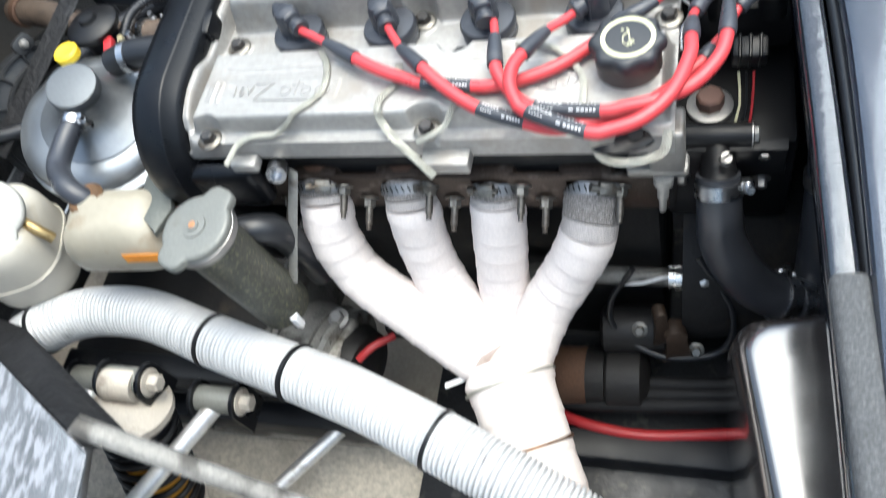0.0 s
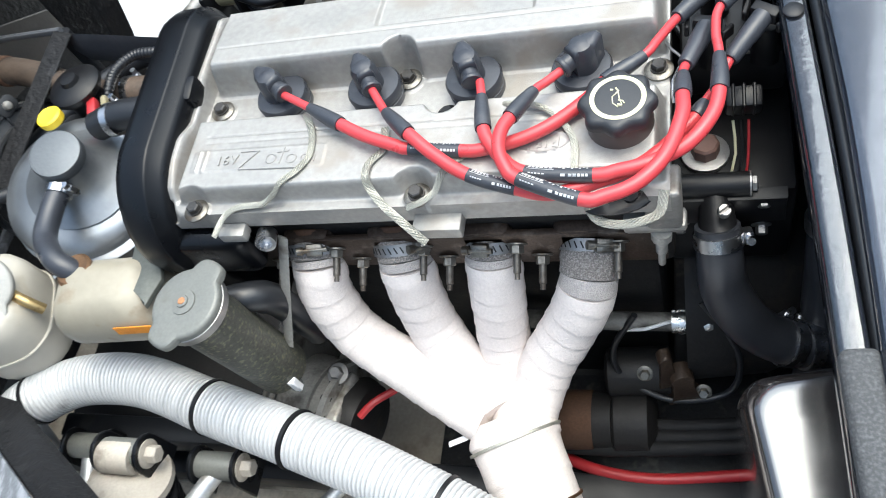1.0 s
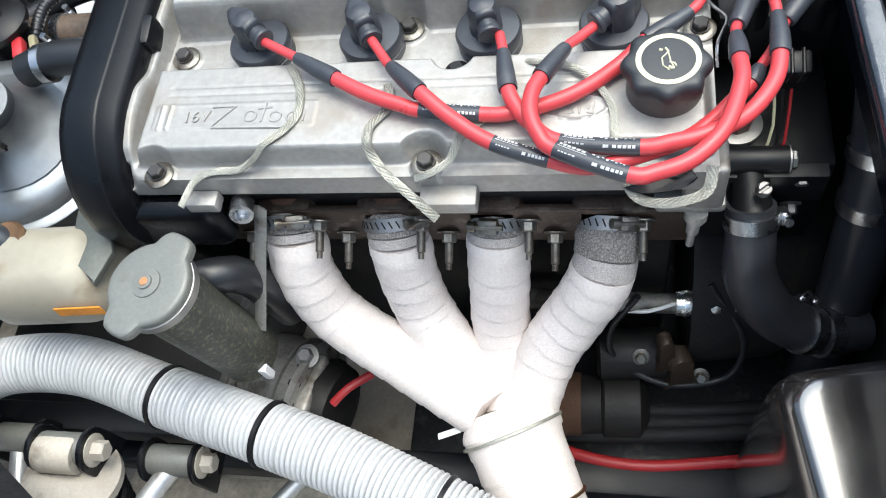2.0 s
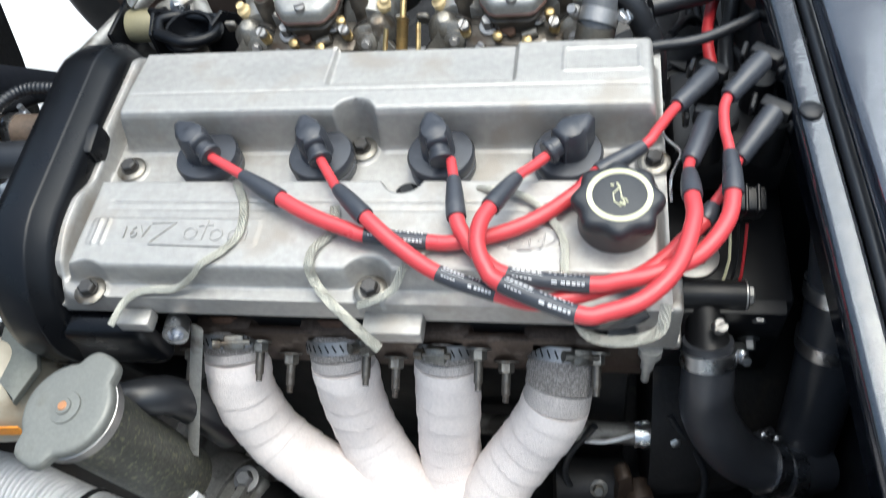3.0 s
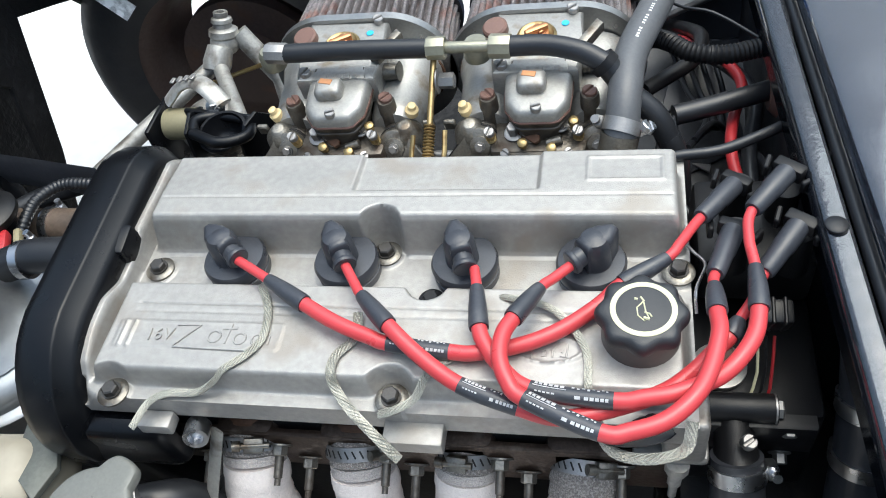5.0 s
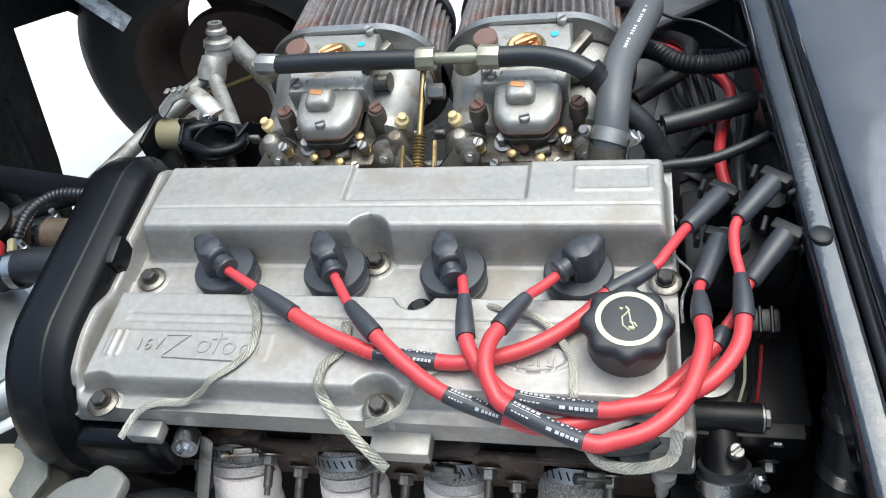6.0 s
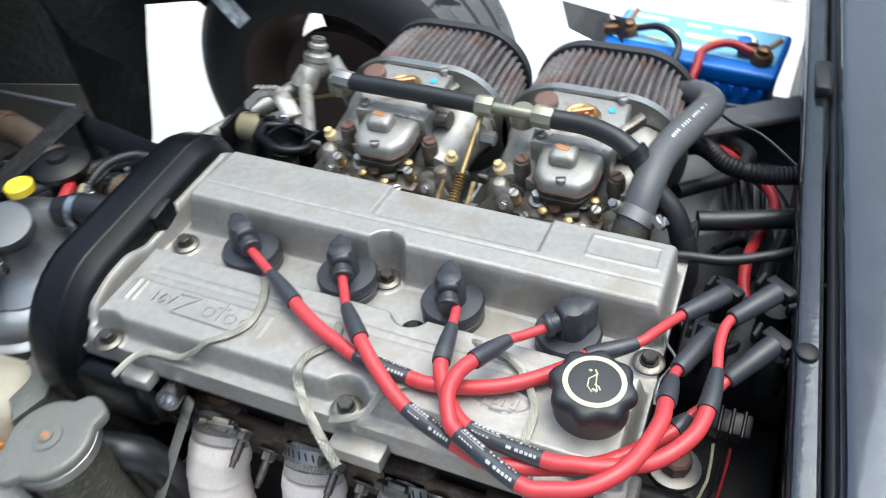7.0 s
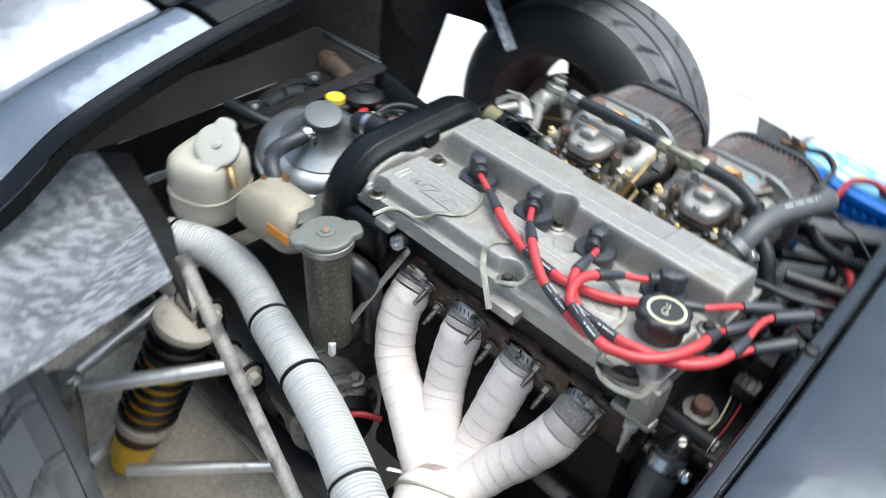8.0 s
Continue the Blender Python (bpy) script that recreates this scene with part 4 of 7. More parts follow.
lead([(-0.125, -0.013, 0.027), (-0.0934, -0.0325, 0.029), (-0.0592, -0.0541, 0.030), (-0.0329, -0.0684, 0.029), (-0.0067, -0.0779, 0.027), (0.0058, -0.0815, 0.026), (0.0485, -0.0853, 0.024),
      (0.0671, -0.0853, 0.024), (0.098, -0.077, 0.024), (0.122, -0.064, 0.024), (0.1449, -0.045, 0.025), (0.1592, -0.030, 0.027), (0.1887, -0.0085, 0.029), (0.1984, 0.0065, 0.028), (0.213, 0.033, 0.023), (0.2385, 0.0705, 0.016)],
     (0, 1), (1, 2), (2, 11), (11, 12), (5, 6))
lead([(-0.041, -0.013, 0.028), (-0.024, -0.039, 0.031), (-0.0179, -0.0475, 0.033), (0.0073, -0.0745, 0.037), (0.0311, -0.0945, 0.033), (0.0594, -0.1119, 0.028), (0.097, -0.1235, 0.024),
      (0.121, -0.127, 0.020), (0.145, -0.122, 0.020), (0.182, -0.106, 0.018), (0.2015, -0.090, 0.017), (0.216, -0.073, 0.016), (0.226, -0.062, 0.017), (0.2325, -0.050, 0.018), (0.2415, -0.035, 0.018), (0.251, -0.013, 0.020), (0.276, 0.024, 0.024)],
     (0, 1), (2, 3), (3, 12), (12, 13), (5, 6))
lead([(0.0575, -0.018, 0.027), (0.0618, -0.0369, 0.030), (0.0677, -0.0713, 0.032), (0.0736, -0.0841, 0.031), (0.0828, -0.0963, 0.029), (0.1036, -0.1122, 0.028), (0.1546, -0.1185, 0.029),
      (0.1725, -0.116, 0.030), (0.192, -0.1111, 0.030), (0.2184, -0.0974, 0.030), (0.2363, -0.0747, 0.032), (0.2424, -0.0515, 0.033), (0.2432, -0.0181, 0.033), (0.2415, 0.0058, 0.033), (0.2459, 0.0311, 0.033), (0.2717, 0.066, 0.033)],
     (0, 1), (1, 2), (2, 11), (11, 12), (5, 6))
lead([(0.124, -0.016, 0.028), (0.1127, -0.0297, 0.031), (0.1057, -0.0389, 0.034), (0.0905, -0.0685, 0.040), (0.0852, -0.083, 0.042), (0.0850, -0.0995, 0.042), (0.0915, -0.115, 0.040), (0.1015, -0.1245, 0.038),
      (0.1470, -0.143, 0.036), (0.164, -0.1415, 0.036), (0.1865, -0.132, 0.037), (0.2055, -0.1105, 0.039), (0.2165, -0.077, 0.039), (0.2170, -0.0565, 0.036), (0.2175, -0.031, 0.029), (0.219, -0.019, 0.025), (0.2345, 0.026, 0.016)],
     (0, 1), (2, 3), (3, 13), (13, 14), (7, 8))

coil = thing("ignition_coil", (0.258, 0.05, -0.08), "black plastic ignition coil pack behind the engine", "ignition coil")
part("coil_body", rbox((0.085, 0.085, 0.05), pose(0.256, 0.07, -0.045), 0.006), M_BLACK, coil)
for x, y in ((0.2385, 0.0705), (0.276, 0.024), (0.2717, 0.066), (0.2345, 0.026)):
    part("tower", lathe([(0.012, 0), (0.011, 0.04)], pose(x + 0.004, y + 0.008, -0.03), 16), M_BLACK, coil)
plug = thing("wiring_plug", (0.262, -0.015, -0.05), "black plastic wiring plug with thin wires", "wiring plug")
part("plug_body", rbox((0.028, 0.018, 0.024), pose(0.262, -0.012, -0.03, 20), 0.003), M_BLACK, plug)
for k in range(3):
    part("rib", rbox((0.003, 0.020, 0.024), pose(0.254 + 0.008 * k, -0.012, -0.029, 20), 0.001, 1), M_BLACK, plug)
for k, m_ in enumerate((M_CREAM, M_BLACK, M_REDWIRE)):
    part("wire", tube([(0.254 + 0.006 * k, -0.02, -0.045), (0.256 + 0.005 * k, -0.035, -0.07), (0.25 + 0.006 * k, -0.05, -0.09), (0.245, -0.05, -0.13)], 0.0012, 6, 0.01), m_, plug)

# ---- braided earth straps ----
def braid(pts, w=0.007):
    """A flat woven strap: strands crossing both ways round a thin core."""
    w *= 0.78
    line = [Vector(q) for q in spline(pts, 0.0022)]
    strap = thing("braided_strap", pts[0], "tinned braided earth strap lying on the cover", "earth strap", "earth straps")
    part("core", tube(pts, 0.003, 8, 0.004, flat=(w * 1.0, 0.0018)), M_BRAID, strap)
    for way in (1, -1):
        for k in range(8):
            path = []
            for i, c in enumerate(line):
                t = (line[min(i + 1, len(line) - 1)] - line[max(i - 1, 0)]).normalized()
                s = t.cross(Vector((0, 0, 1))).normalized()
                u = s.cross(t)
                a = way * i * 0.42 + 2 * math.pi * k / 8
                path.append(c + s * math.cos(a) * w / 2 + u * math.sin(a) * (0.0010 + 0.0002 * way))
            part("strand", tube([tuple(q) for q in path], 0.00055, 4, 0.01, False), M_BRAID, strap)
    return strap


braid([(-0.1035, -0.029, 0.018), (-0.0915, -0.0515, 0.019), (-0.0885, -0.0757, 0.019), (-0.0965, -0.090, 0.019), (-0.110, -0.1020, 0.0185), (-0.119, -0.1075, 0.010), (-0.134, -0.1125, 0.002), (-0.156, -0.1135, 0.0005), (-0.171, -0.120, -0.003), (-0.181, -0.137, -0.010)])
braid([(-0.0223, -0.0533, 0.020), (-0.0205, -0.0723, 0.0185), (-0.031, -0.0885, 0.019), (-0.032, -0.1015, 0.0185), (-0.029, -0.1085, 0.009), (-0.018, -0.1200, 0.002), (0.004, -0.137, -0.006), (0.016, -0.144, -0.018)], 0.008)
braid([(0.001, -0.1205, -0.001), (0.012, -0.1190, 0.003), (0.026, -0.1125, 0.008), (0.0335, -0.1020, 0.0185), (0.0385, -0.0945, 0.0185), (0.056, -0.0815, 0.0185)])
braid([(0.0689, -0.031, 0.012), (0.0887, -0.0385, 0.020), (0.1078, -0.044, 0.021), (0.1234, -0.057, 0.022), (0.1367, -0.078, 0.019), (0.1385, -0.1010, 0.0185), (0.1395, -0.1080, 0.010), (0.142, -0.118, -0.003)], 0.006)
braid([(0.1424, -0.1111, -0.002), (0.1516, -0.1301, -0.010), (0.167, -0.1346, -0.014), (0.1872, -0.1332, -0.012), (0.1992, -0.1267, -0.010), (0.2021, -0.1132, -0.002)], 0.009)
solo("wire_loop", tube([(0.2035, 0.03, 0.0), (0.208, 0.018, 0.004), (0.216, 0.006, 0.005), (0.2125, -0.006, 0.005), (0.2085, -0.018, 0.004), (0.209, -0.03, -0.005)], 0.0012, 8, 0.003), M_CHROME, "thin bare wire loop beside the cover", "wire")
eye = thing("lifting_eye", (0.16, -0.12, -0.02), "black lifting eye bracket on the cylinder head", "bracket")
bm = prism([*arc(0, 0, 0.026, 200, 340, 8, 0.010), *arc(0.008, 0.0, 0.014, -10, 190, 10, 0.009)], 0.003, pose(0.168, -0.120, -0.006, 20, 0, 8), 0.001)
part("plate", bm, M_TIMING, eye)
part("eye_hole", lathe([(0.006, 0), (0.006, 0.0006)], pose(0.178, -0.117, 0.0005, 20), 16), M_BLOCK, eye)
solo("cap_screw", lathe([(0.0095, 0), (0.0095, 0.014), (0.006, 0.014), (0.0055, 0.008)], along((-0.147, -0.118, -0.038), (-0.14, -0.145, -0.03)), 20), M_CHROME, "bright socket head cap screw under the cover", "screw")

# ---- wrapped exhaust header ----
wrapped = thing("exhaust_manifold", (0.05, -0.25, -0.35), "four-branch exhaust manifold bound in white heat wrap", "exhaust manifold")


def wrap_wave(pitch, amp, seed):
    rnd = random.Random(seed)
    ph = [rnd.uniform(0, 6.28) for _ in range(3)]
    return lambda s: 1 + amp * 1.3 * (2 * ((s / pitch) % 1.0) ** 1.6 - 1) + amp * 0.7 * math.sin(s * 61 + ph[0]) + amp * 0.5 * math.sin(s * 143 + ph[1])


RUN = [
    [(-0.130, -0.096, -0.098), (-0.129, -0.114, -0.114), (-0.130, -0.129, -0.143), (-0.112, -0.149, -0.189), (-0.060, -0.176, -0.216), (-0.009, -0.203, -0.230), (0.028, -0.222, -0.235)],
    [(-0.040, -0.096, -0.098), (-0.038, -0.114, -0.118), (-0.038, -0.125, -0.154), (-0.031, -0.140, -0.195), (-0.009, -0.167, -0.220), (0.014, -0.194, -0.233), (0.034, -0.218, -0.237)],
    [(0.045, -0.092, -0.102), (0.044, -0.110, -0.125), (0.041, -0.126, -0.163), (0.038, -0.144, -0.209), (0.043, -0.168, -0.233), (0.050, -0.192, -0.240), (0.052, -0.220, -0.244)],
    [(0.135, -0.096, -0.104), (0.132, -0.122, -0.122), (0.124, -0.136, -0.145), (0.105, -0.149, -0.181), (0.085, -0.166, -0.209), (0.073, -0.188, -0.228), (0.062, -0.220, -0.242)],
]
for k, run in enumerate(RUN):
    full = spline([(run[0][0], run[0][1] + 0.020, run[0][2] + 0.010), *run], 0.003)[4:]
    n0 = 12 if k == 3 else 7
    n1 = n0 + (4 if k == 3 else 2)
    part("bare_stub", tube([tuple(q) for q in full[0:5]], 0.0240, 24, smooth=False), M_RUST, wrapped, "rusty bare pipe stub")
    part("scorched_band", tube([tuple(q) for q in full[2:n0 + 1]], 0.0264, 28, smooth=False, wave=wrap_wave(0.02, 0.014, 40 + k)), M_WRAPBURN, wrapped, "grey scorched end of the wrap")
    part("singed_band", tube([tuple(q) for q in full[n0:n1 + 1]], 0.0266, 28, smooth=False, wave=wrap_wave(0.02, 0.02, 50 + k)), M_SINGED, wrapped, "mottled singed turn of the wrap")
    part("pipe", tube([tuple(q) for q in spline([tuple(q) for q in full[n1:]][::3], 0.0016)], 0.0266, 36, smooth=False, wave=wrap_wave(0.0215, 0.013, k), spiral=0.012), M_WRAP, wrapped)
    # worm clamp over the top turn: band, its cut threads, screw housing
    mc = along(full[4], Vector(full[4]) + Vector(full[6] - full[3])) @ pose(0, 0, 0, 0, 0, (70, 40, 95, 60)[k])
    band = part("worm_clamp", lathe([(0.0268, -0.0055), (0.0284, -0.0055), (0.0284, 0.0055), (0.0268, 0.0055)], mc, 36), M_STEEL, wrapped, "bright steel worm clamp")
    for j in range(30):
        part("thread_slot", rbox((0.0012, 0.0013, 0.0065), mc @ pose(0, 0, 0, 0, 0, 12 * j) @ pose(0.0282, 0, 0, 25), 0.0003, 1), M_BLOCK, band)
    bm = rbox((0.008, 0.016, 0.012), mc @ pose(0.031, 0, 0), 0.0018, 2)
    lathe([(0.0042, -0.016), (0.0042, -0.010), (0.0026, -0.010), (0.0026, 0.012)], mc @ pose(0.033, 0, 0, 90), 10, bm)
    part("screw_housing", bm, M_CARB, band)
    part("flange_ring", lathe([(0.0265, -0.004), (0.0275, -0.003), (0.0275, 0.001), (0.0265, 0.002)], along(full[0], full[2]), 28), M_RUST, wrapped, "oily flange ring")
for k in range(4):
    part("head_flange", prism([(-0.040, -0.010), (-0.030, -0.014), (0.030, -0.014), (0.040, -0.010), (0.040, 0.010), (0.030, 0.015), (-0.030, 0.015), (-0.040, 0.010)], 0.008, along((-0.131 + 0.0886 * k, -0.094, -0.094), (-0.131 + 0.0886 * k, -0.120, -0.106)), 0.002, 2), M_RUST, wrapped, "rusty exhaust head flange")
part("collector", tube([(0.042, -0.216, -0.238, 0.036), (0.048, -0.230, -0.243, 0.0455), (0.057, -0.252, -0.250, 0.043), (0.079, -0.30, -0.268, 0.040), (0.108, -0.36, -0.295, 0.038), (0.132, -0.42, -0.325, 0.037)], 0.045, 40, 0.002, wave=wrap_wave(0.036, 0.012, 9), spiral=0.014), M_WRAP, wrapped, "wide wrapped collector")
for c, ax, r, mt in (((0.050, -0.236, -0.245), (0.012, -0.025, -0.009), 0.0462, M_BRAID), ((0.075, -0.292, -0.266), (0.017, -0.04, -0.017), 0.0415, M_BRONZE)):
    m = along(c, Vector(c) + Vector(ax))
    part("tie", lathe([(r, -0.0016), (r + 0.0014, -0.0012), (r + 0.0014, 0.0012), (r, 0.0016)], m, 40), mt, wrapped, "thin metal tie band")
part("tie_tail", tube([(0.004, -0.238, -0.238), (-0.018, -0.243, -0.25)], 0.003, 8, 0.01, False, flat=(0.006, 0.002)), M_WHITE, wrapped)
part("tie_clip", rbox((0.022, 0.008, 0.006), pose(0.072, -0.292, -0.232, 20, 0, -20), 0.001, 1), M_STEEL, wrapped)
for k in range(4):
    for dx in (-0.04, 0.028):
        x = -0.13 + 0.0873 * k + dx
        st = thing("exhaust_stud", (x, -0.105, -0.10), "dark exhaust flange stud with nut", "stud", "exhaust studs")
        z = -0.088 if dx > 0 else -0.108
        part("nut", hexbolt(along((x, -0.106, z), (x, -0.13, z - 0.012)), 0.0062, 0.008), M_CARB, st)
        part("thread", lathe([(0.0035, 0), (0.0035, 0.026), (0.0025, 0.027), (0.0025, 0.032)], along((x, -0.106, z), (x, -0.13, z - 0.012)), 12), M_GREASY, st)

# ---- ducting ----
duct = thing("air_duct", (-0.2, -0.25, -0.23), "white corrugated flexible air duct with black bands", "air duct")
DL = [(-0.60, -0.262, -0.33), (-0.565, -0.255, -0.26), (-0.53, -0.244, -0.214), (-0.495, -0.231, -0.198), (-0.44, -0.209, -0.195), (-0.36, -0.207, -0.195), (-0.265, -0.233, -0.195), (-0.16, -0.262, -0.19), (-0.08, -0.285, -0.19), (0.0, -0.315, -0.19), (0.09, -0.35, -0.20), (0.16, -0.38, -0.22)]
part("hose", tube(DL, 0.0288, 28, 0.0008, wave=lambda s: 1 - 0.17 * math.exp(-(((s / 0.0052) % 1.0 - 0.5) / 0.15) ** 2) + 0.01 * math.sin(s * 47)), M_DUCT, duct, angle=60)
DS = spline(DL, 0.004)
for x in (-0.495, -0.266, -0.155, 0.003):
    k = min(range(len(DS)), key=lambda i: abs(DS[i][0] - x))
    m = along(DS[k], DS[k + 1])
    part("band", lathe([(0.028, -0.002), (0.0305, -0.002), (0.0305, 0.002), (0.028, 0.002)], m, 32), M_BLACK, duct, "black cable tie band")

# ---- coolant filler, tanks ----
fil = thing("coolant_filler", (-0.19, -0.19, -0.2), "grimy alloy filler tube with pressed steel radiator cap", "filler neck")
part("tube", lathe([(0.0285, 0), (0.0285, 0.150), (0.0315, 0.152), (0.0315, 0.160)], along((-0.1895, -0.1895, -0.187), (-0.197, -0.197, -0.021)), 32), M_MOULDY, fil)
mcap = along((-0.1963, -0.1963, -0.030), (-0.197, -0.197, -0.015))
part("cap_skirt", lathe([(0.034, -0.004), (0.034, 0.004), (0.030, 0.006)], mcap, 32), M_STEEL, fil)


def eared(r, ear, turn, n=96):
    """Round cap outline with two pressed ears."""
    out = []
    for i in range(n):
        a = 2 * math.pi * i / n
        k = r + ear * float(bump01(abs(math.cos(a - radians(turn))), 0.86, 0.99))
        out.append((k * math.cos(a), k * math.sin(a)))
    return out


CAPROWS = [(0.004, -0.002), (0.0005, 0), (0, 0.0045), (0.0005, 0.0065), (0.0018, 0.0080), (0.004, 0.0085), (0.012, 0.0087), (0.024, 0.0088)]
part("cap", puck(eared(0.0335, 0.0105, 64), CAPROWS, pose(-0.1965, -0.1965, -0.026, 2, -2, 0)), M_CAPMETAL, fil, "pale pressed steel radiator cap with two ears")
part("rivet", lathe([(0.012, 0), (0.0115, 0.0015), (0.006, 0.002), (0.0055, 0.0035), (0.001, 0.004)], mcap @ pose(0, 0, 0.0125), 20), M_CAPMETAL, fil)
part("rivet_dot", lathe([(0.0035, 0), (0.003, 0.0006)], mcap @ pose(0, 0, 0.0162), 12), M_COPPER, fil)
part("spigot", tube([(-0.19, -0.19, -0.18), (-0.172, -0.205, -0.20)], 0.007, 12, 0.01, False), M_STEEL, fil)
part("clip", rbox((0.008, 0.008, 0.022), pose(-0.168, -0.208, -0.185), 0.001, 1), M_WHITE, fil)
part("bracket", tube([(-0.165, -0.18, -0.15), (-0.148, -0.145, -0.09), (-0.135, -0.118, -0.045)], 0.005, 6, 0.02, False, flat=(0.013, 0.003)), M_OLDZINC, fil)
part("outlet", tube([(-0.197, -0.168, -0.078), (-0.176, -0.160, -0.082), (-0.164, -0.152, -0.105), (-0.163, -0.142, -0.20)], 0.0155, 16, 0.01), M_RUBBER, fil)

pot = thing("swirl_pot", (-0.44, -0.015, -0.2), "round spun aluminium swirl pot with capped neck", "coolant tank")
part("tank", lathe([(0.088, -0.12), (0.092, -0.030), (0.0918, -0.019), (0.088, -0.012), (0.074, -0.005), (0.05, 0.002), (0.03, 0.006), (0.01, 0.0075)], pose(-0.45, -0.008, -0.085, 8, 12, 0), 48), M_POT, pot)
part("seam", lathe([(0.091, 0), (0.0945, 0.002), (0.0945, 0.006), (0.091, 0.008)], pose(-0.45, -0.008, -0.118, 8, 12, 0), 48), M_POT, pot)
part("neck", lathe([(0.064, -0.010), (0.047, 0.000), (0.036, 0.010), (0.030, 0.022), (0.0265, 0.045)], along((-0.440, -0.008, -0.076), (-0.429, -0.014, -0.03)), 28), M_POT, pot)
part("neck_cap", lathe([(0.0275, 0), (0.0285, 0.002), (0.0285, 0.012), (0.0275, 0.0145), (0.024, 0.0152), (0.001, 0.0153)], along((-0.431, -0.013, -0.042), (-0.426, -0.016, -0.022)), 32), M_NECKCAP, pot, "dull alloy screw cap")
part("outlet", tube([(-0.43, -0.03, -0.05), (-0.428, -0.055, -0.058)], 0.010, 14, 0.01, False), M_ALU, pot)
clampband((-0.4285, -0.046, -0.054), (0, -1, -0.15), 0.0128, 0.009, pot)
part("hose", tube([(-0.428, -0.040, -0.053), (-0.432, -0.072, -0.058), (-0.424, -0.105, -0.058), (-0.395, -0.132, -0.054), (-0.375, -0.140, -0.068), (-0.372, -0.142, -0.09)], 0.0122, 16, 0.005), M_BOOT, pot, "grey rubber overflow hose")
part("side_pipe", tube([(-0.42, 0.045, -0.06), (-0.38, 0.05, -0.05), (-0.30, 0.052, -0.05)], 0.017, 16, 0.01), M_RUBBER, pot)
clampband((-0.395, 0.048, -0.054), (1, 0.1, 0.1), 0.018, 0.009, pot)

res = thing("overflow_bottle", (-0.37, -0.15, -0.24), "yellowed plastic overflow bottle with amber sticker", "bottle")
part("bottle", puck(rrect(0.128, 0.084, 0.030, 8), [(0.018, 0), (0.006, 0.005), (0, 0.014), (0, 0.026), (0.003, 0.038), (0.009, 0.049), (0.018, 0.058), (0.028, 0.063), (0.036, 0.065)], pose(-0.345, -0.152, -0.124, 5, 3, 5)), M_TANK, res)
part("shoulder_plate", prism([(-0.318, -0.106), (-0.288, -0.108), (-0.271, -0.147), (-0.280, -0.177), (-0.300, -0.157), (-0.311, -0.150)], 0.006, pose(0, 0, -0.073), 0.002), M_OLIVEPLATE, res, "dull olive metal plate")
part("neck_ring", lathe([(0.0185, -0.004), (0.0195, 0.003), (0.0165, 0.006), (0.013, 0.0055)], pose(-0.374, -0.140, -0.064), 24), M_BRONZE, res, "rusty brown mouth ring")
part("sticker", rbox((0.042, 0.0015, 0.013), pose(-0.300, -0.1925, -0.088, -4, 2, 5), 0.0005, 1), M_AMBER, res, "amber sticker")
wt = thing("header_tank", (-0.51, -0.155, -0.24), "milky white plastic header tank with grey cap", "tank")
part("tank", puck(rrect(0.104, 0.118, 0.042, 8), [(0.018, 0), (0.004, 0.008), (0, 0.020), (0.001, 0.082), (0.004, 0.097), (0.012, 0.106), (0.026, 0.110), (0.04, 0.111)], pose(-0.515, -0.158, -0.188, 0, 0, 20)), M_WTANK, wt)
part("seam", prism(rrect(0.107, 0.121, 0.043, 8), 0.003, pose(-0.515, -0.158, -0.140, 0, 0, 20), 0.001, 1), M_WTANK, wt)
part("cap", puck(eared(0.033, 0.010, 128), CAPROWS, pose(-0.492, -0.154, -0.066, 28, 32, 0)), M_PALECAP, wt, "grey pressed cap with two ears")
part("cap_neck", lathe([(0.024, -0.02), (0.026, 0.002)], pose(-0.492, -0.154, -0.068, 28, 32, 0), 28), M_CAPMETAL, wt)
part("cap_rivet", lathe([(0.006, 0), (0.005, 0.003), (0.001, 0.0035)], pose(-0.4870, -0.1585, -0.0585, 28, 32, 0), 16), M_PALECAP, wt)
part("spout", tube([(-0.48, -0.15, -0.085), (-0.458, -0.158, -0.092), (-0.445, -0.16, -0.11)], 0.006, 10, 0.006), M_BRASS, wt)
solo("yellow_cap", lathe([(0.0145, 0), (0.015, 0.003), (0.015, 0.009), (0.0125, 0.011), (0.010, 0.0105)], pose(-0.487, 0.057, -0.058), 28), M_YELLOW, "yellow plastic filler cap", "cap")
rc = thing("reservoir", (-0.483, 0.112, -0.09), "fluid reservoir with black cap and red tag", "reservoir")
part("lid", lathe([(0.03, 0), (0.033, 0.004), (0.033, 0.010), (0.028, 0.014), (0.012, 0.017), (0.010, 0.022), (0.002, 0.023)], pose(-0.483, 0.112, -0.07), 32), M_BLACK, rc)
part("neck", lathe([(0.022, 0), (0.022, 0.04)], pose(-0.483, 0.112, -0.11), 20), M_BLACK, rc)
part("red_tag", rbox((0.012, 0.028, 0.012), pose(-0.452, 0.083, -0.072, 0, 0, 25), 0.003), M_REDWIRE, rc, "red plastic tag")
part("tan_tag", rbox((0.008, 0.03, 0.010), pose(-0.438, 0.088, -0.074, 0, 0, 28), 0.003), M_OLIVE, rc)

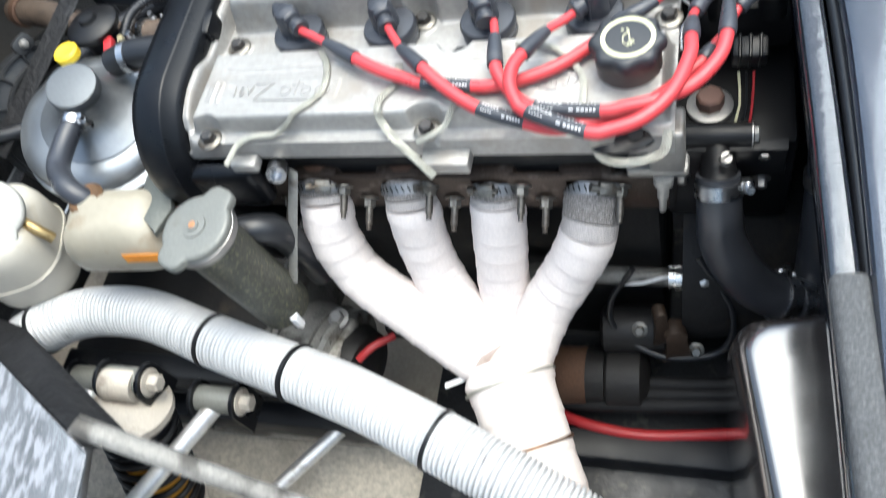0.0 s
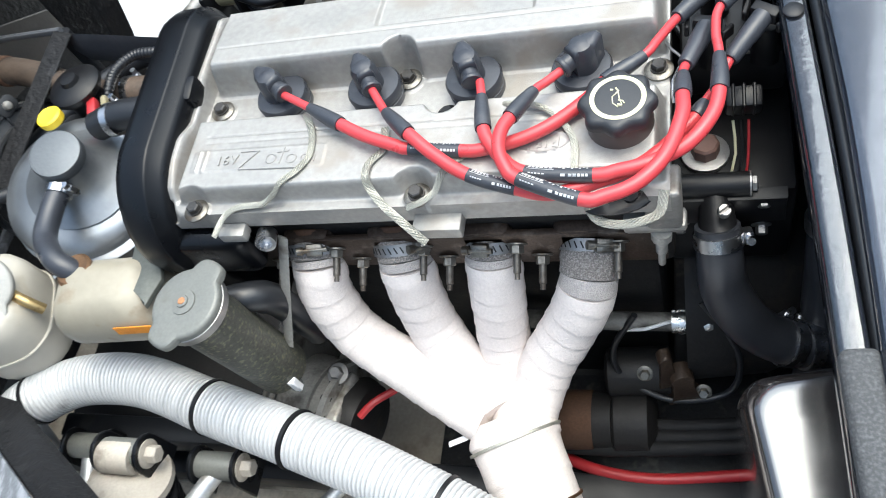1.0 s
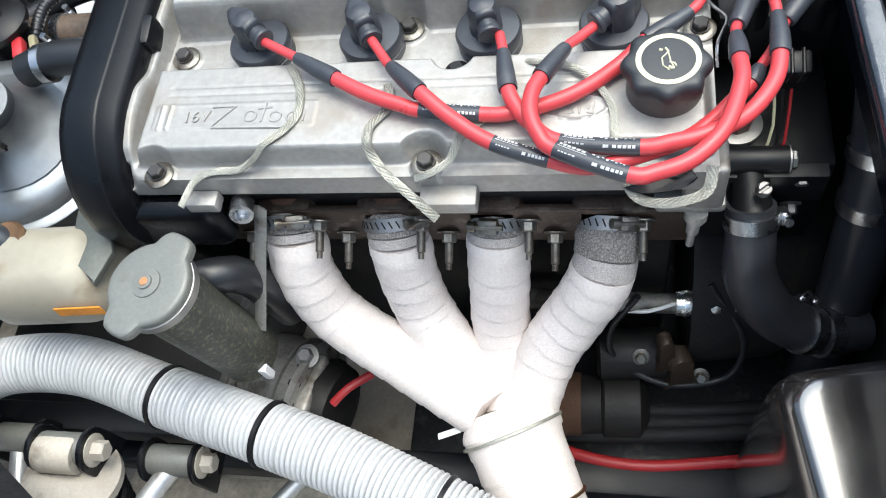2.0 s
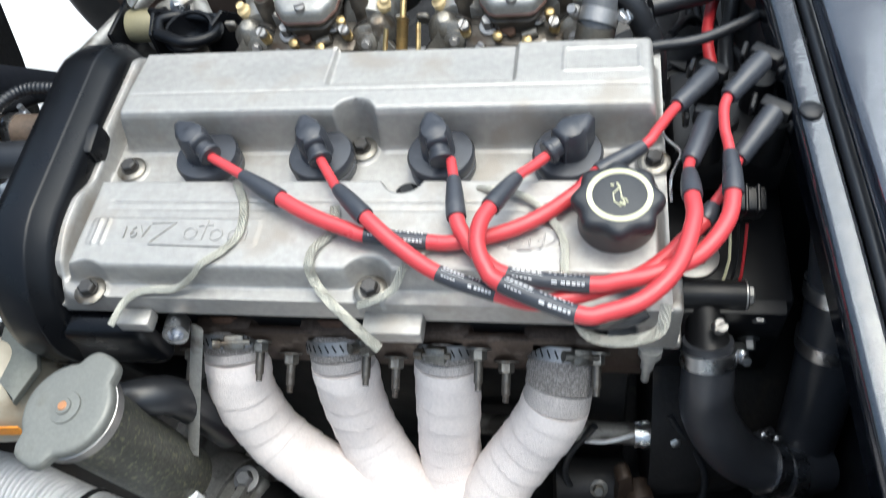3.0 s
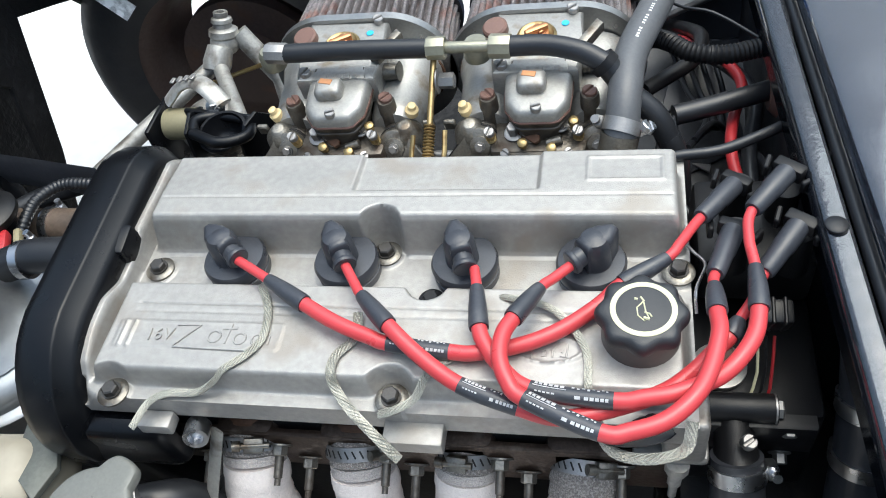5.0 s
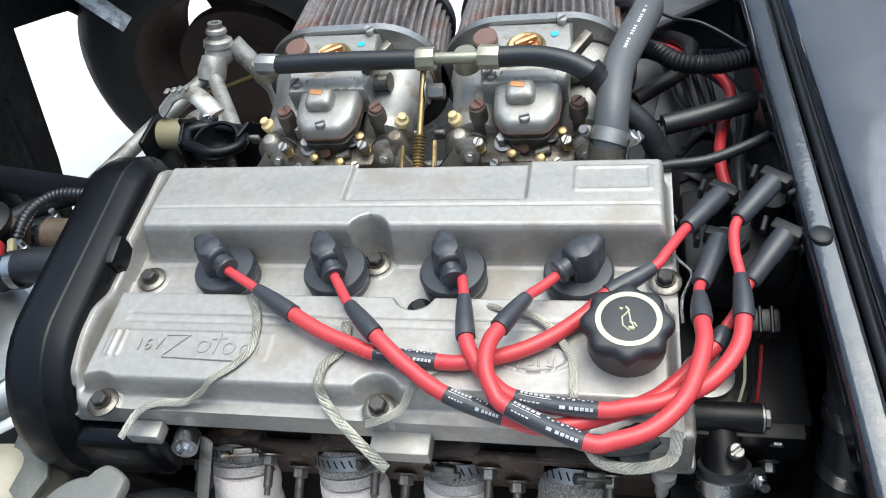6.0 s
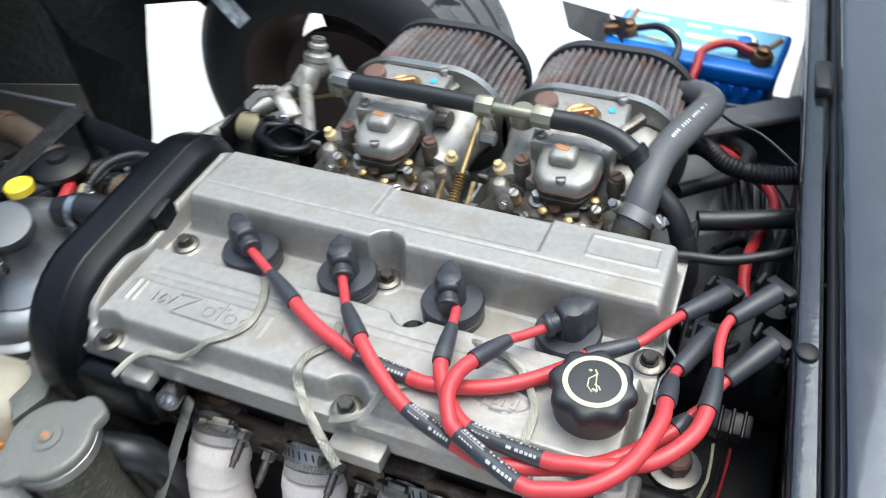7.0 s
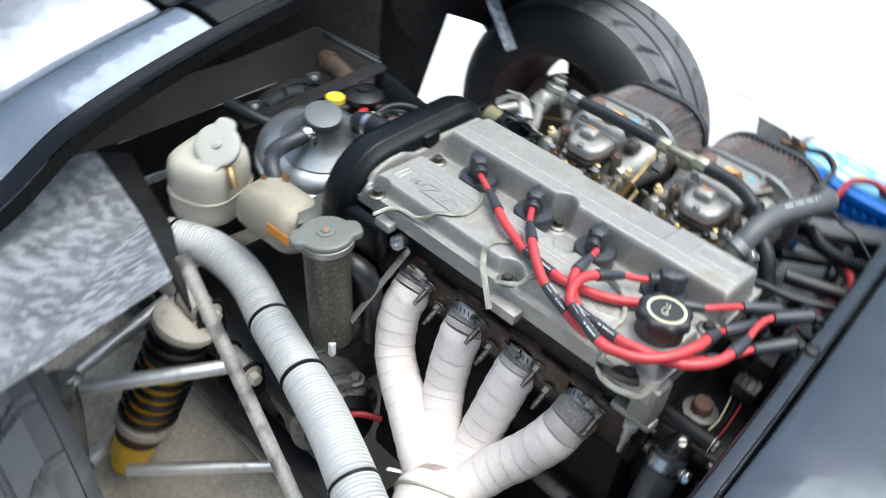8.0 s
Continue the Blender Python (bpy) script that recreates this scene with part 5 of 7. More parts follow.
# ---- carburettors and air filters ----
def carburettor(x):
    """A sidedraught twin-choke carburettor, its chokes running along y."""
    c = thing("carburettor", (x, 0.17, -0.06), "oil-stained twin-choke alloy carburettor with brass jets", "carburettor", "carburettors")
    part("core", rbox((0.085, 0.10, 0.05), pose(x, 0.18, -0.028), 0.008), M_GREASY, c, "oil-darkened carburettor body")
    for s in (-1, 1):
        part("barrel", lathe([(0.020, 0), (0.024, 0.008), (0.0265, 0.03), (0.028, 0.055), (0.0325, 0.072), (0.0325, 0.086)], along((x + s * 0.047, 0.166, -0.009), (x + s * 0.047, 0.26, -0.006)), 28), M_LID, c)
        part("gasket_ring", lathe([(0.0332, 0), (0.0345, 0.001), (0.0345, 0.004), (0.0332, 0.005)], along((x + s * 0.047, 0.244, -0.011), (x + s * 0.047, 0.26, -0.010)), 28), M_RUST, c, "rusty red gasket ring")
        # triangular mounting flange with a dark joint, its nut at the peak
        tri = [(-0.036, -0.022), (0.036, -0.022), (0.036, -0.014), *arc(0, 0.006, 0.0155, 25, 155, 8), (-0.036, -0.014)]
        mf = pose(x + s * 0.050, 0.147, -0.016, 62, 0, 0)
        fl_ = part("mounting_flange", prism(tri, 0.008, mf, 0.0022, 2), M_CARB, c, "stained alloy mounting flange")
        part("joint", prism([(u * 1.06, v * 1.06) for u, v in tri], 0.003, mf @ pose(0, 0, -0.003), 0.0004, 1), M_BLOCK, fl_)
        part("lower_flange", prism([(u * 1.05, v * 1.12) for u, v in tri], 0.009, mf @ pose(0, 0, -0.0125), 0.003, 2), M_GREASY, fl_)
        part("boss", lathe([(0.0095, 0), (0.009, 0.002), (0.006, 0.0028)], mf @ pose(0, 0.005, 0.0075), 20), M_CARB, fl_)
        part("flange_nut", hexbolt(mf @ pose(0, 0.005, 0.010, 0, 0, 20 * s), 0.0040, 0.004, 1.2), M_STEEL, fl_)
        part("ram_boss", lathe([(0.016, 0), (0.0145, 0.012), (0.0095, 0.018), (0.006, 0.0225), (0.0045, 0.023)], pose(x + s * 0.0595, 0.160, -0.014, 14), 20), M_CARB, c)
    shield = [(-0.026, 0.026), (-0.028, 0.018), (-0.0275, 0.002), (-0.026, -0.012), (-0.018, -0.0235), (-0.013, -0.0255), (0.014, -0.0255), (0.019, -0.0235), (0.027, -0.012), (0.0285, 0.002), (0.029, 0.018), (0.027, 0.026)]
    lid = part("bowl_lid", puck(shield, [(0, 0), (0.0002, 0.005), (0.001, 0.008), (0.0026, 0.0100), (0.0050, 0.0112), (0.009, 0.0118), (0.014, 0.0120)], pose(x, 0.165, 0.0235, 7)), M_LID, c, "smooth alloy float bowl lid")
    part("lid_neck", prism([(-0.025, 0.0), (0.026, 0.0), (0.024, 0.016), (-0.023, 0.016)], 0.014, pose(x, 0.183, 0.026, 7), 0.003, 2), M_LID, lid)
    part("lid_bump", rbox((0.025, 0.021, 0.016), pose(x - 0.004, 0.168, 0.0385, 7), 0.006, 4), M_LID, lid)
    part("orange_mark", rbox((0.012, 0.006, 0.0010), pose(x - 0.006, 0.170, 0.0468, 7, 0, -12), 0.0004, 1), M_COPPER, lid, "faded orange paint mark")
    part("lid_screw", slotscrew(pose(x + 0.0005, 0.1435, 0.031, 7, 0, 20), 0.0045, 0.005), M_STEEL, lid)
    for k, (sc, h) in enumerate(((1.03, 0.002), (0.93, 0.006), (0.97, 0.003), (0.80, 0.024))):
        part("bowl_layer", prism([(u * sc, v * sc) for u, v in shield], h, pose(x, 0.165, 0.0235 - (0.002, 0.008, 0.011, 0.035)[k], 7), 0.0008, 1), (M_BROWNJET, M_GREASY, M_GREASY, M_GREASY)[k], c)
    plate = part("top_plate", prism([(-0.039, -0.030), (0.034, -0.030), (0.037, -0.004), (0.036, 0.040), (-0.040, 0.042), (-0.042, 0.0)], 0.030, pose(x, 0.216, 0.013, 8), 0.003, 2), M_LID, c)
    part("plate_slot", rbox((0.046, 0.0035, 0.0012), pose(x, 0.1935, 0.0405, 8), 0.0003, 1), M_GREASY, plate)
    for k in range(5):
        part("raised_bar", rbox((0.0045, 0.005, 0.001), pose(x - 0.012 + 0.007 * k, 0.184, 0.0405, 7), 0.0003, 1), M_LID, plate)
    part("web", prism([(0.0, 0.0), (0.008, -0.003), (0.026, 0.026), (0.020, 0.032)], 0.010, pose(x + 0.028, 0.202, 0.040, 8), 0.002, 2), M_CARB, plate)
    part("spigot", lathe([(0.008, 0), (0.007, 0.012), (0.009, 0.014)], along((x + 0.037, 0.206, 0.026), (x + 0.06, 0.204, 0.028)), 16), M_CARB, plate)
    part("jet_ring", lathe([(0.017, 0), (0.0175, 0.003), (0.015, 0.005), (0.013, 0.0035)], pose(x - 0.003, 0.222, 0.0432, 8), 28), M_BRASS, c)
    bm = lathe([(0.011, 0), (0.010, 0.004)], pose(x - 0.003, 0.222, 0.0452, 8), 20)
    rbox((0.022, 0.006, 0.009), pose(x - 0.003, 0.222, 0.0505, 8, 0, 30), 0.002, 2, bm)
    rbox((0.006, 0.012, 0.006), pose(x - 0.001, 0.225, 0.0495, 8, 0, 30), 0.002, 2, bm)
    part("wing_nut", bm, M_COPPER, c, "tarnished copper wing nut")
    part("filter_cap", lathe([(0.0105, 0), (0.0112, 0.003), (0.0112, 0.009), (0.0095, 0.0105)], pose(x - 0.039, 0.233, 0.042, 12, -6), 24), M_BROWNJET, c)
    part("blue_dot", lathe([(0.0035, 0), (0.003, 0.0004)], pose(x + 0.021, 0.237, 0.0468, 8), 14), M_BLUEDOT, c)
    part("top_screw", slotscrew(pose(x + 0.0265, 0.252, 0.0485, 8, 0, 40), 0.0048, 0.005), M_STEEL, c)
    part("plate_screw", slotscrew(pose(x - 0.032, 0.190, 0.0385, 8, 0, 60), 0.0052, 0.006), M_STEEL, c)
    for s in (-1, 1):
        part("jet_column", lathe([(0.0105, -0.035), (0.0085, -0.012), (0.008, 0.006), (0.007, 0.008)], pose(x + s * 0.043, 0.171, 0.016, 6), 18), M_GREASY, c)
        part("jet_screw", slotscrew(pose(x + s * 0.043, 0.1715, 0.0235, 6, 0, 50 * s), 0.0058, 0.004), M_BROWNJET, c, "brown slotted jet cap")
        part("nylon_knob", lathe([(0.006, 0), (0.0062, 0.006), (0.0042, 0.008), (0.0038, 0.012), (0.001, 0.0132)], pose(x + s * 0.0635, 0.1715, 0.006, 10, 12 * s), 16), M_CREAMKNOB, c, "cream nylon plug")
        ms_ = pose(x + s * 0.037 - 0.003, 0.146, -0.004, 22)
        bm = tube([tuple(ms_ @ Vector((0.0038 * math.cos(a), 0.0038 * math.sin(a), 0.0023 * a / (2 * math.pi)))) for a in np.linspace(0, 12 * math.pi, 84)], 0.0009, 6, 0.01, False)
        part("idle_spring", bm, M_BRASS, c, "brass idle screw spring")
        part("idle_screw", slotscrew(pose(x + s * 0.037 - 0.003, 0.1455, -0.004, 22) @ pose(0, 0, 0.0135, 0, 0, 70), 0.0042, 0.005), M_STEEL, c)
        part("side_screw", slotscrew(pose(x + s * 0.026, 0.128, -0.004, 25, 0, 40 * s), 0.0036, 0.004), M_STEEL, c)
        part("lug", rbox((0.011, 0.005, 0.012), pose(x + s * 0.079, 0.165, -0.002, 15), 0.0015, 1), M_CARB, c)
    for u, v, w, tilt in ((0.030, 0.150, 0.004, 10), (-0.012, 0.138, -0.006, 24), (0.012, 0.134, -0.008, 26)):
        part("brass_jet", lathe([(0.0032, 0), (0.0032, 0.007), (0.0044, 0.007), (0.0044, 0.011), (0.003, 0.012)], pose(x + u, v, w, tilt, 60 * u, 0), 8), M_BRASS, c)
    part("pump_plate", prism(rrect(0.050, 0.018, 0.007), 0.006, pose(x - 0.002, 0.134, -0.012, 28), 0.002, 2), M_GREASY, c)
    part("pump_cover", rbox((0.036, 0.020, 0.016), pose(x + 0.004, 0.144, -0.012, 25), 0.005, 3), M_GREASY, c)
    part("link_nut", hexbolt(pose(x - 0.021, 0.149, 0.0, 18), 0.0050, 0.011), M_STEEL, c)
    part("link", tube([(x - 0.021, 0.148, 0.009), (x - 0.014, 0.147, 0.007), (x - 0.009, 0.144, -0.001), (x - 0.004, 0.141, -0.006), (x + 0.005, 0.141, -0.008)], 0.0026, 8, 0.004), M_STEEL, c)
    part("rocker", prism([(-0.012, -0.003), (0.010, -0.004), (0.013, 0.0), (0.010, 0.004), (-0.012, 0.003)], 0.003, pose(x - 0.008, 0.145, 0.0005, 25, 0, -35), 0.0006, 1), M_RUST, c)
    part("hex_cap", hexbolt(pose(x + 0.0185, 0.156, 0.002, 8), 0.0065, 0.009, 1.3), M_STEEL, c)
    part("cross_pin", tube([(x + 0.008, 0.138, -0.002), (x + 0.020, 0.140, 0.001)], 0.004, 10, 0.01, False), M_CARB, c)
    return c


carburettor(-0.088)
carburettor(0.089)


def oval(w, h, n=120):
    """Stadium outline, width w, height h."""
    r = h / 2
    s = w / 2 - r
    per = 2 * math.pi * r + 4 * s
    out = []
    for i in range(n):
        d = per * i / n
        if d < 2 * s:
            out.append((-s + d, r, 0, 1))
        elif d < 2 * s + math.pi * r:
            a = math.pi / 2 - (d - 2 * s) / r
            out.append((s + r * math.cos(a), r * math.sin(a), math.cos(a), math.sin(a)))
        elif d < 4 * s + math.pi * r:
            out.append((s - (d - 2 * s - math.pi * r), -r, 0, -1))
        else:
            a = -math.pi / 2 - (d - 4 * s - math.pi * r) / r
            out.append((-s + r * math.cos(a), r * math.sin(a), math.cos(a), math.sin(a)))
    return out


def air_filter(x, seed):
    """Pleated oval element between an alloy base plate and an end plate; its axis runs along y."""
    f = thing("air_filter", (x, 0.30, -0.08), "oval pleated air filter with alloy base plate", "air filter", "air filters")
    W, H, y0, y1, zc = 0.172, 0.115, 0.258, 0.348, -0.012
    rnd = random.Random(seed)
    bm = bmesh.new()
    n = 54 * 8
    base = oval(W - 0.012, H - 0.012, n)
    wob = [rnd.uniform(-0.0008, 0.0008) for _ in range(54)]
    rows = []
    for j, v in enumerate(np.linspace(0, 1, 9)):
        row = []
        for i, (a, b, nx, nz) in enumerate(base):
            ph = i / 8 + 0.2 * math.sin(v * 3.1 + wob[i // 8] * 900) + 30 * wob[i // 8] * v
            k = 0.0062 * abs(math.cos(math.pi * ph)) ** 0.75 - 0.0031
            t = 1 - 0.05 * v
            row.append(bm.verts.new((x + (a + nx * k * 2) * t, y0 + (y1 - y0) * v, zc + (b + nz * k * 2) * t)))
        rows.append(row)
    for p, q in zip(rows, rows[1:]):
        for i in range(n):
            bm.faces.new((p[i], p[(i + 1) % n], q[(i + 1) % n], q[i]))
    part("element", bm, M_FILTER, f, "brown-grey pleated gauze", 80)
    m = Matrix(((1, 0, 0, x), (0, 0, -1, y0 + 0.004), (0, 1, 0, zc), (0, 0, 0, 1)))
    part("base_plate", prism([(a, b) for a, b, _, _ in oval(W + 0.012, H + 0.012, 96)], 0.009, m, 0.003, 2), M_ALU, f, "polished alloy base plate")
    m = Matrix(((1, 0, 0, x), (0, 0, -1, y1 + 0.009), (0, 1, 0, zc), (0, 0, 0, 1)))
    part("end_plate", prism([(a, b) for a, b, _, _ in oval(W * 0.95 + 0.006, H * 0.95 + 0.006, 96)], 0.011, m, 0.003, 2), M_ENDCAP, f, "dark moulded end plate")
    return f


air_filter(-0.088, 3)
air_filter(0.089, 4)

# fuel line and breather
fl = thing("fuel_line", (0, 0.19, 0.05), "rubber fuel line with brass banjo unions over the carburettors", "fuel line")
part("hose", tube([(-0.135, 0.194, 0.060), (-0.07, 0.193, 0.061), (0.0, 0.192, 0.060)], 0.0085, 18, 0.01), M_RUBBER, fl, "black rubber fuel hose")
part("hose", tube([(0.066, 0.190, 0.060), (0.098, 0.189, 0.060), (0.126, 0.181, 0.058), (0.145, 0.171, 0.053)], 0.0088, 18, 0.006), M_RUBBER, fl, "black rubber fuel hose")
for a, b, r, mt in (((-0.004, 0.192, 0.060), (0.012, 0.192, 0.060), 0.0100, M_PASSIV), ((0.012, 0.192, 0.060), (0.052, 0.191, 0.060), 0.0052, M_PASSIV), ((0.050, 0.191, 0.060), (0.068, 0.190, 0.060), 0.0104, M_PASSIV), ((-0.151, 0.196, 0.060), (-0.132, 0.194, 0.060), 0.0095, M_STEEL)):
    part("union", lathe([(r * 0.96, 0), (r, 0.001), (r, (Vector(b) - Vector(a)).length - 0.001), (r * 0.96, (Vector(b) - Vector(a)).length)], along(a, b), 8 if r > 0.009 else 16), mt, fl)
for x in (-0.152, 0.036):
    part("banjo", lathe([(0.011, 0), (0.0118, 0.003), (0.0118, 0.014), (0.009, 0.018)], pose(x, 0.203, 0.040), 20), M_PASSIV, fl)
part("elbow", tube([(0.141, 0.176, 0.054), (0.150, 0.172, 0.045), (0.165, 0.165, 0.026), (0.186, 0.157, 0.008), (0.20, 0.148, -0.02)], 0.0100, 16, 0.006), M_RUBBER, fl)
part("elbow_clip", lathe([(0.0102, -0.004), (0.0118, -0.004), (0.0118, 0.004), (0.0102, 0.004)], along((0.144, 0.174, 0.051), (0.152, 0.171, 0.043)), 20), M_BLACK, fl)

br = thing("breather_hose", (0.16, 0.11, 0.0), "thick grey rubber breather hose with steel clamp", "hose")
part("hose", tube([(0.157, 0.127, 0.016), (0.1585, 0.131, 0.021), (0.1605, 0.1535, 0.036), (0.1655, 0.196, 0.042), (0.184, 0.258, 0.040), (0.190, 0.284, 0.035), (0.187, 0.308, 0.028), (0.172, 0.330, 0.018), (0.15, 0.345, 0.0)], 0.0138, 22, 0.006), M_HOSE, br)
part("spigot", lathe([(0.0155, 0), (0.0155, 0.03)], along((0.152, 0.116, -0.010), (0.1575, 0.129, 0.018)), 22), M_CARB, br)
clampband((0.1585, 0.131, 0.021), (0.005, 0.014, 0.012), 0.0145, 0.011, br, M_STEEL)
bm = bmesh.new()
hose_line = [Vector(q) for q in spline([(0.1605, 0.1535, 0.036), (0.1655, 0.196, 0.042), (0.184, 0.258, 0.040), (0.190, 0.284, 0.035)], 0.0034)]
for k, q in enumerate(hose_line):
    if 0.20 < q.y < 0.272 and k % 5 != 4:
        rbox((0.0024, 0.0022, 0.0006), Matrix.Translation(q + Vector((0.15, -0.25, 0.955)) * 0.01385) @ pose(0, 0, 0, 14, 9, -15), 0, 1, bm)
part("print_marks", bm, M_WHITE, br)
part("screw", slotscrew(along((0.177, 0.128, 0.02), (0.186, 0.130, 0.034)), 0.006, 0.006), M_CHROME, br)

# throttle linkage between the carburettors
tl = thing("throttle_linkage", (-0.004, 0.15, -0.04), "brass throttle rod and spring between the carburettors", "linkage")
part("rod", lathe([(0.0028, 0), (0.0028, 0.095)], along((-0.002, 0.112, 0.0), (0.0, 0.185, 0.046)), 10), M_BRASS, tl)
bm = bmesh.new()
for k in range(11):
    lathe([(0.0045, 0), (0.0054, 0.001), (0.0045, 0.002)], along((-0.002, 0.112, 0.0), (0.0, 0.185, 0.046)) @ pose(0, 0, 0.005 + 0.0028 * k), 14, bm)
part("spring", bm, M_BRASS, tl)
part("fork", tube([(-0.013, 0.128, 0.020), (-0.014, 0.112, 0.004), (0.0, 0.106, -0.002), (0.012, 0.112, 0.004), (0.013, 0.135, 0.018)], 0.0022, 8, 0.005), M_BRASS, tl)
part("pivot", hexbolt(along((0.003, 0.178, 0.036), (0.03, 0.178, 0.036)), 0.007, 0.014), M_STEEL, tl)
part("throttle_bar", tube([(-0.05, 0.17, -0.045), (0.05, 0.17, -0.045)], 0.005, 10, 0.02, False), M_STEEL, tl)
solo("inlet_manifold", rbox((0.36, 0.05, 0.06), pose(0.0, 0.108, -0.075), 0.01), M_GREASY, "oily alloy inlet manifold behind the cover", "manifold")

# ---- wheels ----
def wheel(cx, cz, yin, side):
    """A road wheel; yin: y of its inner face, side: +1 when its outer face looks to +y."""
    w = thing("road_wheel", (cx, yin + side * 0.09, cz - 0.27), "black low-profile tyre on a rusty steel wheel", "wheel", "front wheels")
    R, Wd = 0.27, 0.20
    prof = [(0.168, 0.014), (0.178, 0.002), (0.205, -0.004), (0.24, 0.003), (0.260, 0.020), (0.268, 0.040)]
    prof = prof + [(0.27, v) for v in np.linspace(0.042, Wd - 0.042, 37)] + [(r, Wd - u) for r, u in reversed(prof)]
    seg = 432
    bm = bmesh.new()
    rows = []
    for i in range(seg):
        a = 2 * math.pi * i / seg
        row = []
        for r, u in prof:
            d = 0.0
            if 0.03 < u < Wd - 0.03:
                v = (u - Wd / 2)
                if abs(abs(v) - 0.020) < 0.0035:
                    d = 0.006
                p = (a * R + 0.0353) % 0.0707 - 0.0353
                s = abs(v) - 0.056
                lengthwise, across = s * 0.766 + p * 0.643, p * 0.766 - s * 0.643
                if abs(across) < 0.0048 * (1 - (lengthwise / 0.034) ** 2):
                    d = 0.009
            rr = r - d
            row.append(bm.verts.new((cx + rr * math.cos(a), yin + side * u, cz + rr * math.sin(a))))
        rows.append(row)
    for i in range(seg):
        p, q = rows[i], rows[(i + 1) % seg]
        for j in range(len(prof) - 1):
            bm.faces.new((p[j], p[j + 1], q[j + 1], q[j]))
    part("tyre", bm, M_TYRE, w, "worn black tyre with curved tread grooves", 25)
    # Far wheel takes the shade-darkened rubber, near wheel the plain tyre colour.
    part("sidewall", lathe([(0.170, 0.0045), (0.180, -0.0005), (0.205, -0.0065), (0.24, 0.0005), (0.258, 0.014), (0.262, 0.019)], along((cx, yin, cz), (cx, yin + side, cz)), 72, None, False), (M_SIDEWALL_SHADE if side > 0 else M_TYRE), w, "inner sidewall, shade put into the far one's colour")
    m = along((cx, yin, cz), (cx, yin + side, cz))
    part("rim", lathe([(0.168, 0.012), (0.174, 0.006), (0.166, 0.010), (0.156, 0.024), (0.148, 0.06), (0.142, 0.13), (0.135, 0.14), (0.168, 0.19)], m, 48, None, False), M_RIM, w, "rusty brown inner rim")
    bm = bmesh.new()
    for k in range(5):
        a = 2 * math.pi * k / 5 + 0.70
        p = Vector((cx + 0.05 * math.cos(a), yin + side * 0.135, cz + 0.05 * math.sin(a)))
        q = Vector((cx + 0.145 * math.cos(a), yin + side * 0.145, cz + 0.145 * math.sin(a)))
        tube([(*p, 0.04), (*q, 0.034)], 0.03, 8, 0.03, False, None, bm)
    part("spokes", bm, M_RIM, w)
    part("hub", lathe([(0.06, 0.02), (0.06, 0.14), (0.02, 0.145)], m, 24), M_RIM, w)
    part("brake_disc", lathe([(0.115, 0.045), (0.115, 0.065), (0.06, 0.07)], m, 40), M_RIM, w)
    return w


wheel(-0.402, -0.257, 0.556, 1)
wheel(-0.402, -0.257, -0.518, -1)


# ---- suspension ----
def rod(name, parent, pts, r, material, label=""):
    return part(name, tube(pts, r, 14, 0.03, False), material, parent, label)


fa = thing("upper_wishbone", (-0.34, 0.3, -0.2), "zinc plated upper wishbone with ball joint", "wishbone", "wishbones")
rod("arm", fa, [(-0.345, 0.405, -0.108), (-0.47, 0.262, -0.155)], 0.0105, M_OLDZINC)
rod("arm", fa, [(-0.338, 0.405, -0.105), (-0.235, 0.235, -0.105)], 0.0095, M_OLDZINC)
part("apex", lathe([(0.016, 0), (0.018, 0.01), (0.016, 0.03)], along((-0.34, 0.395, -0.11), (-0.332, 0.425, -0.085)), 16), M_OLDZINC, fa)
part("ball_joint", lathe([(0.012, -0.02), (0.018, -0.014), (0.019, -0.006), (0.017, 0.0), (0.019, 0.003), (0.018, 0.010), (0.012, 0.013), (0.0115, 0.018), (0.0135, 0.020), (0.0125, 0.024), (0.009, 0.026), (0.009, 0.032), (0.005, 0.032), (0.005, 0.026)], along((-0.331, 0.432, -0.085), (-0.327, 0.442, -0.05)), 20), M_OLDZINC, fa)
rod("track_rod", fa, [(-0.315, 0.44, -0.085), (-0.275, 0.43, -0.15), (-0.262, 0.40, -0.19)], 0.013, M_OLDZINC)
part("brake_pipe", tube([(-0.22, 0.40, -0.09), (-0.30, 0.42, -0.125), (-0.40, 0.40, -0.15), (-0.47, 0.36, -0.18), (-0.50, 0.30, -0.23)], 0.003, 8, 0.02), M_BRASS, fa)
fs = thing("spring_damper", (-0.31, 0.27, -0.35), "far coil-over damper in black bracket with olive bush", "damper", "dampers")
part("bush", lathe([(0.017, 0), (0.018, 0.002), (0.018, 0.038), (0.017, 0.04)], along((-0.345, 0.270, -0.085), (-0.30, 0.270, -0.085)), 20), M_OLIVE, fs, "olive rubber bush")
part("top_disc", lathe([(0.036, 0), (0.036, 0.006), (0.030, 0.009)], along((-0.315, 0.300, -0.115), (-0.315, 0.287, -0.08)), 32), M_DUSTY, fs)
bm = tube([(-0.28, 0.215, -0.05), (-0.245, 0.20, -0.05), (-0.22, 0.215, -0.055), (-0.23, 0.243, -0.06), (-0.265, 0.25, -0.058), (-0.285, 0.237, -0.052), (-0.28, 0.215, -0.05)], 0.006, 10, 0.005)
rbox((0.09, 0.006, 0.07), pose(-0.265, 0.253, -0.09, 0, 0, -10), 0.002, 2, bm)
rbox((0.006, 0.06, 0.08), pose(-0.355, 0.270, -0.11), 0.002, 2, bm)
part("bracket", bm, M_TIMING, fs, "black painted damper bracket")
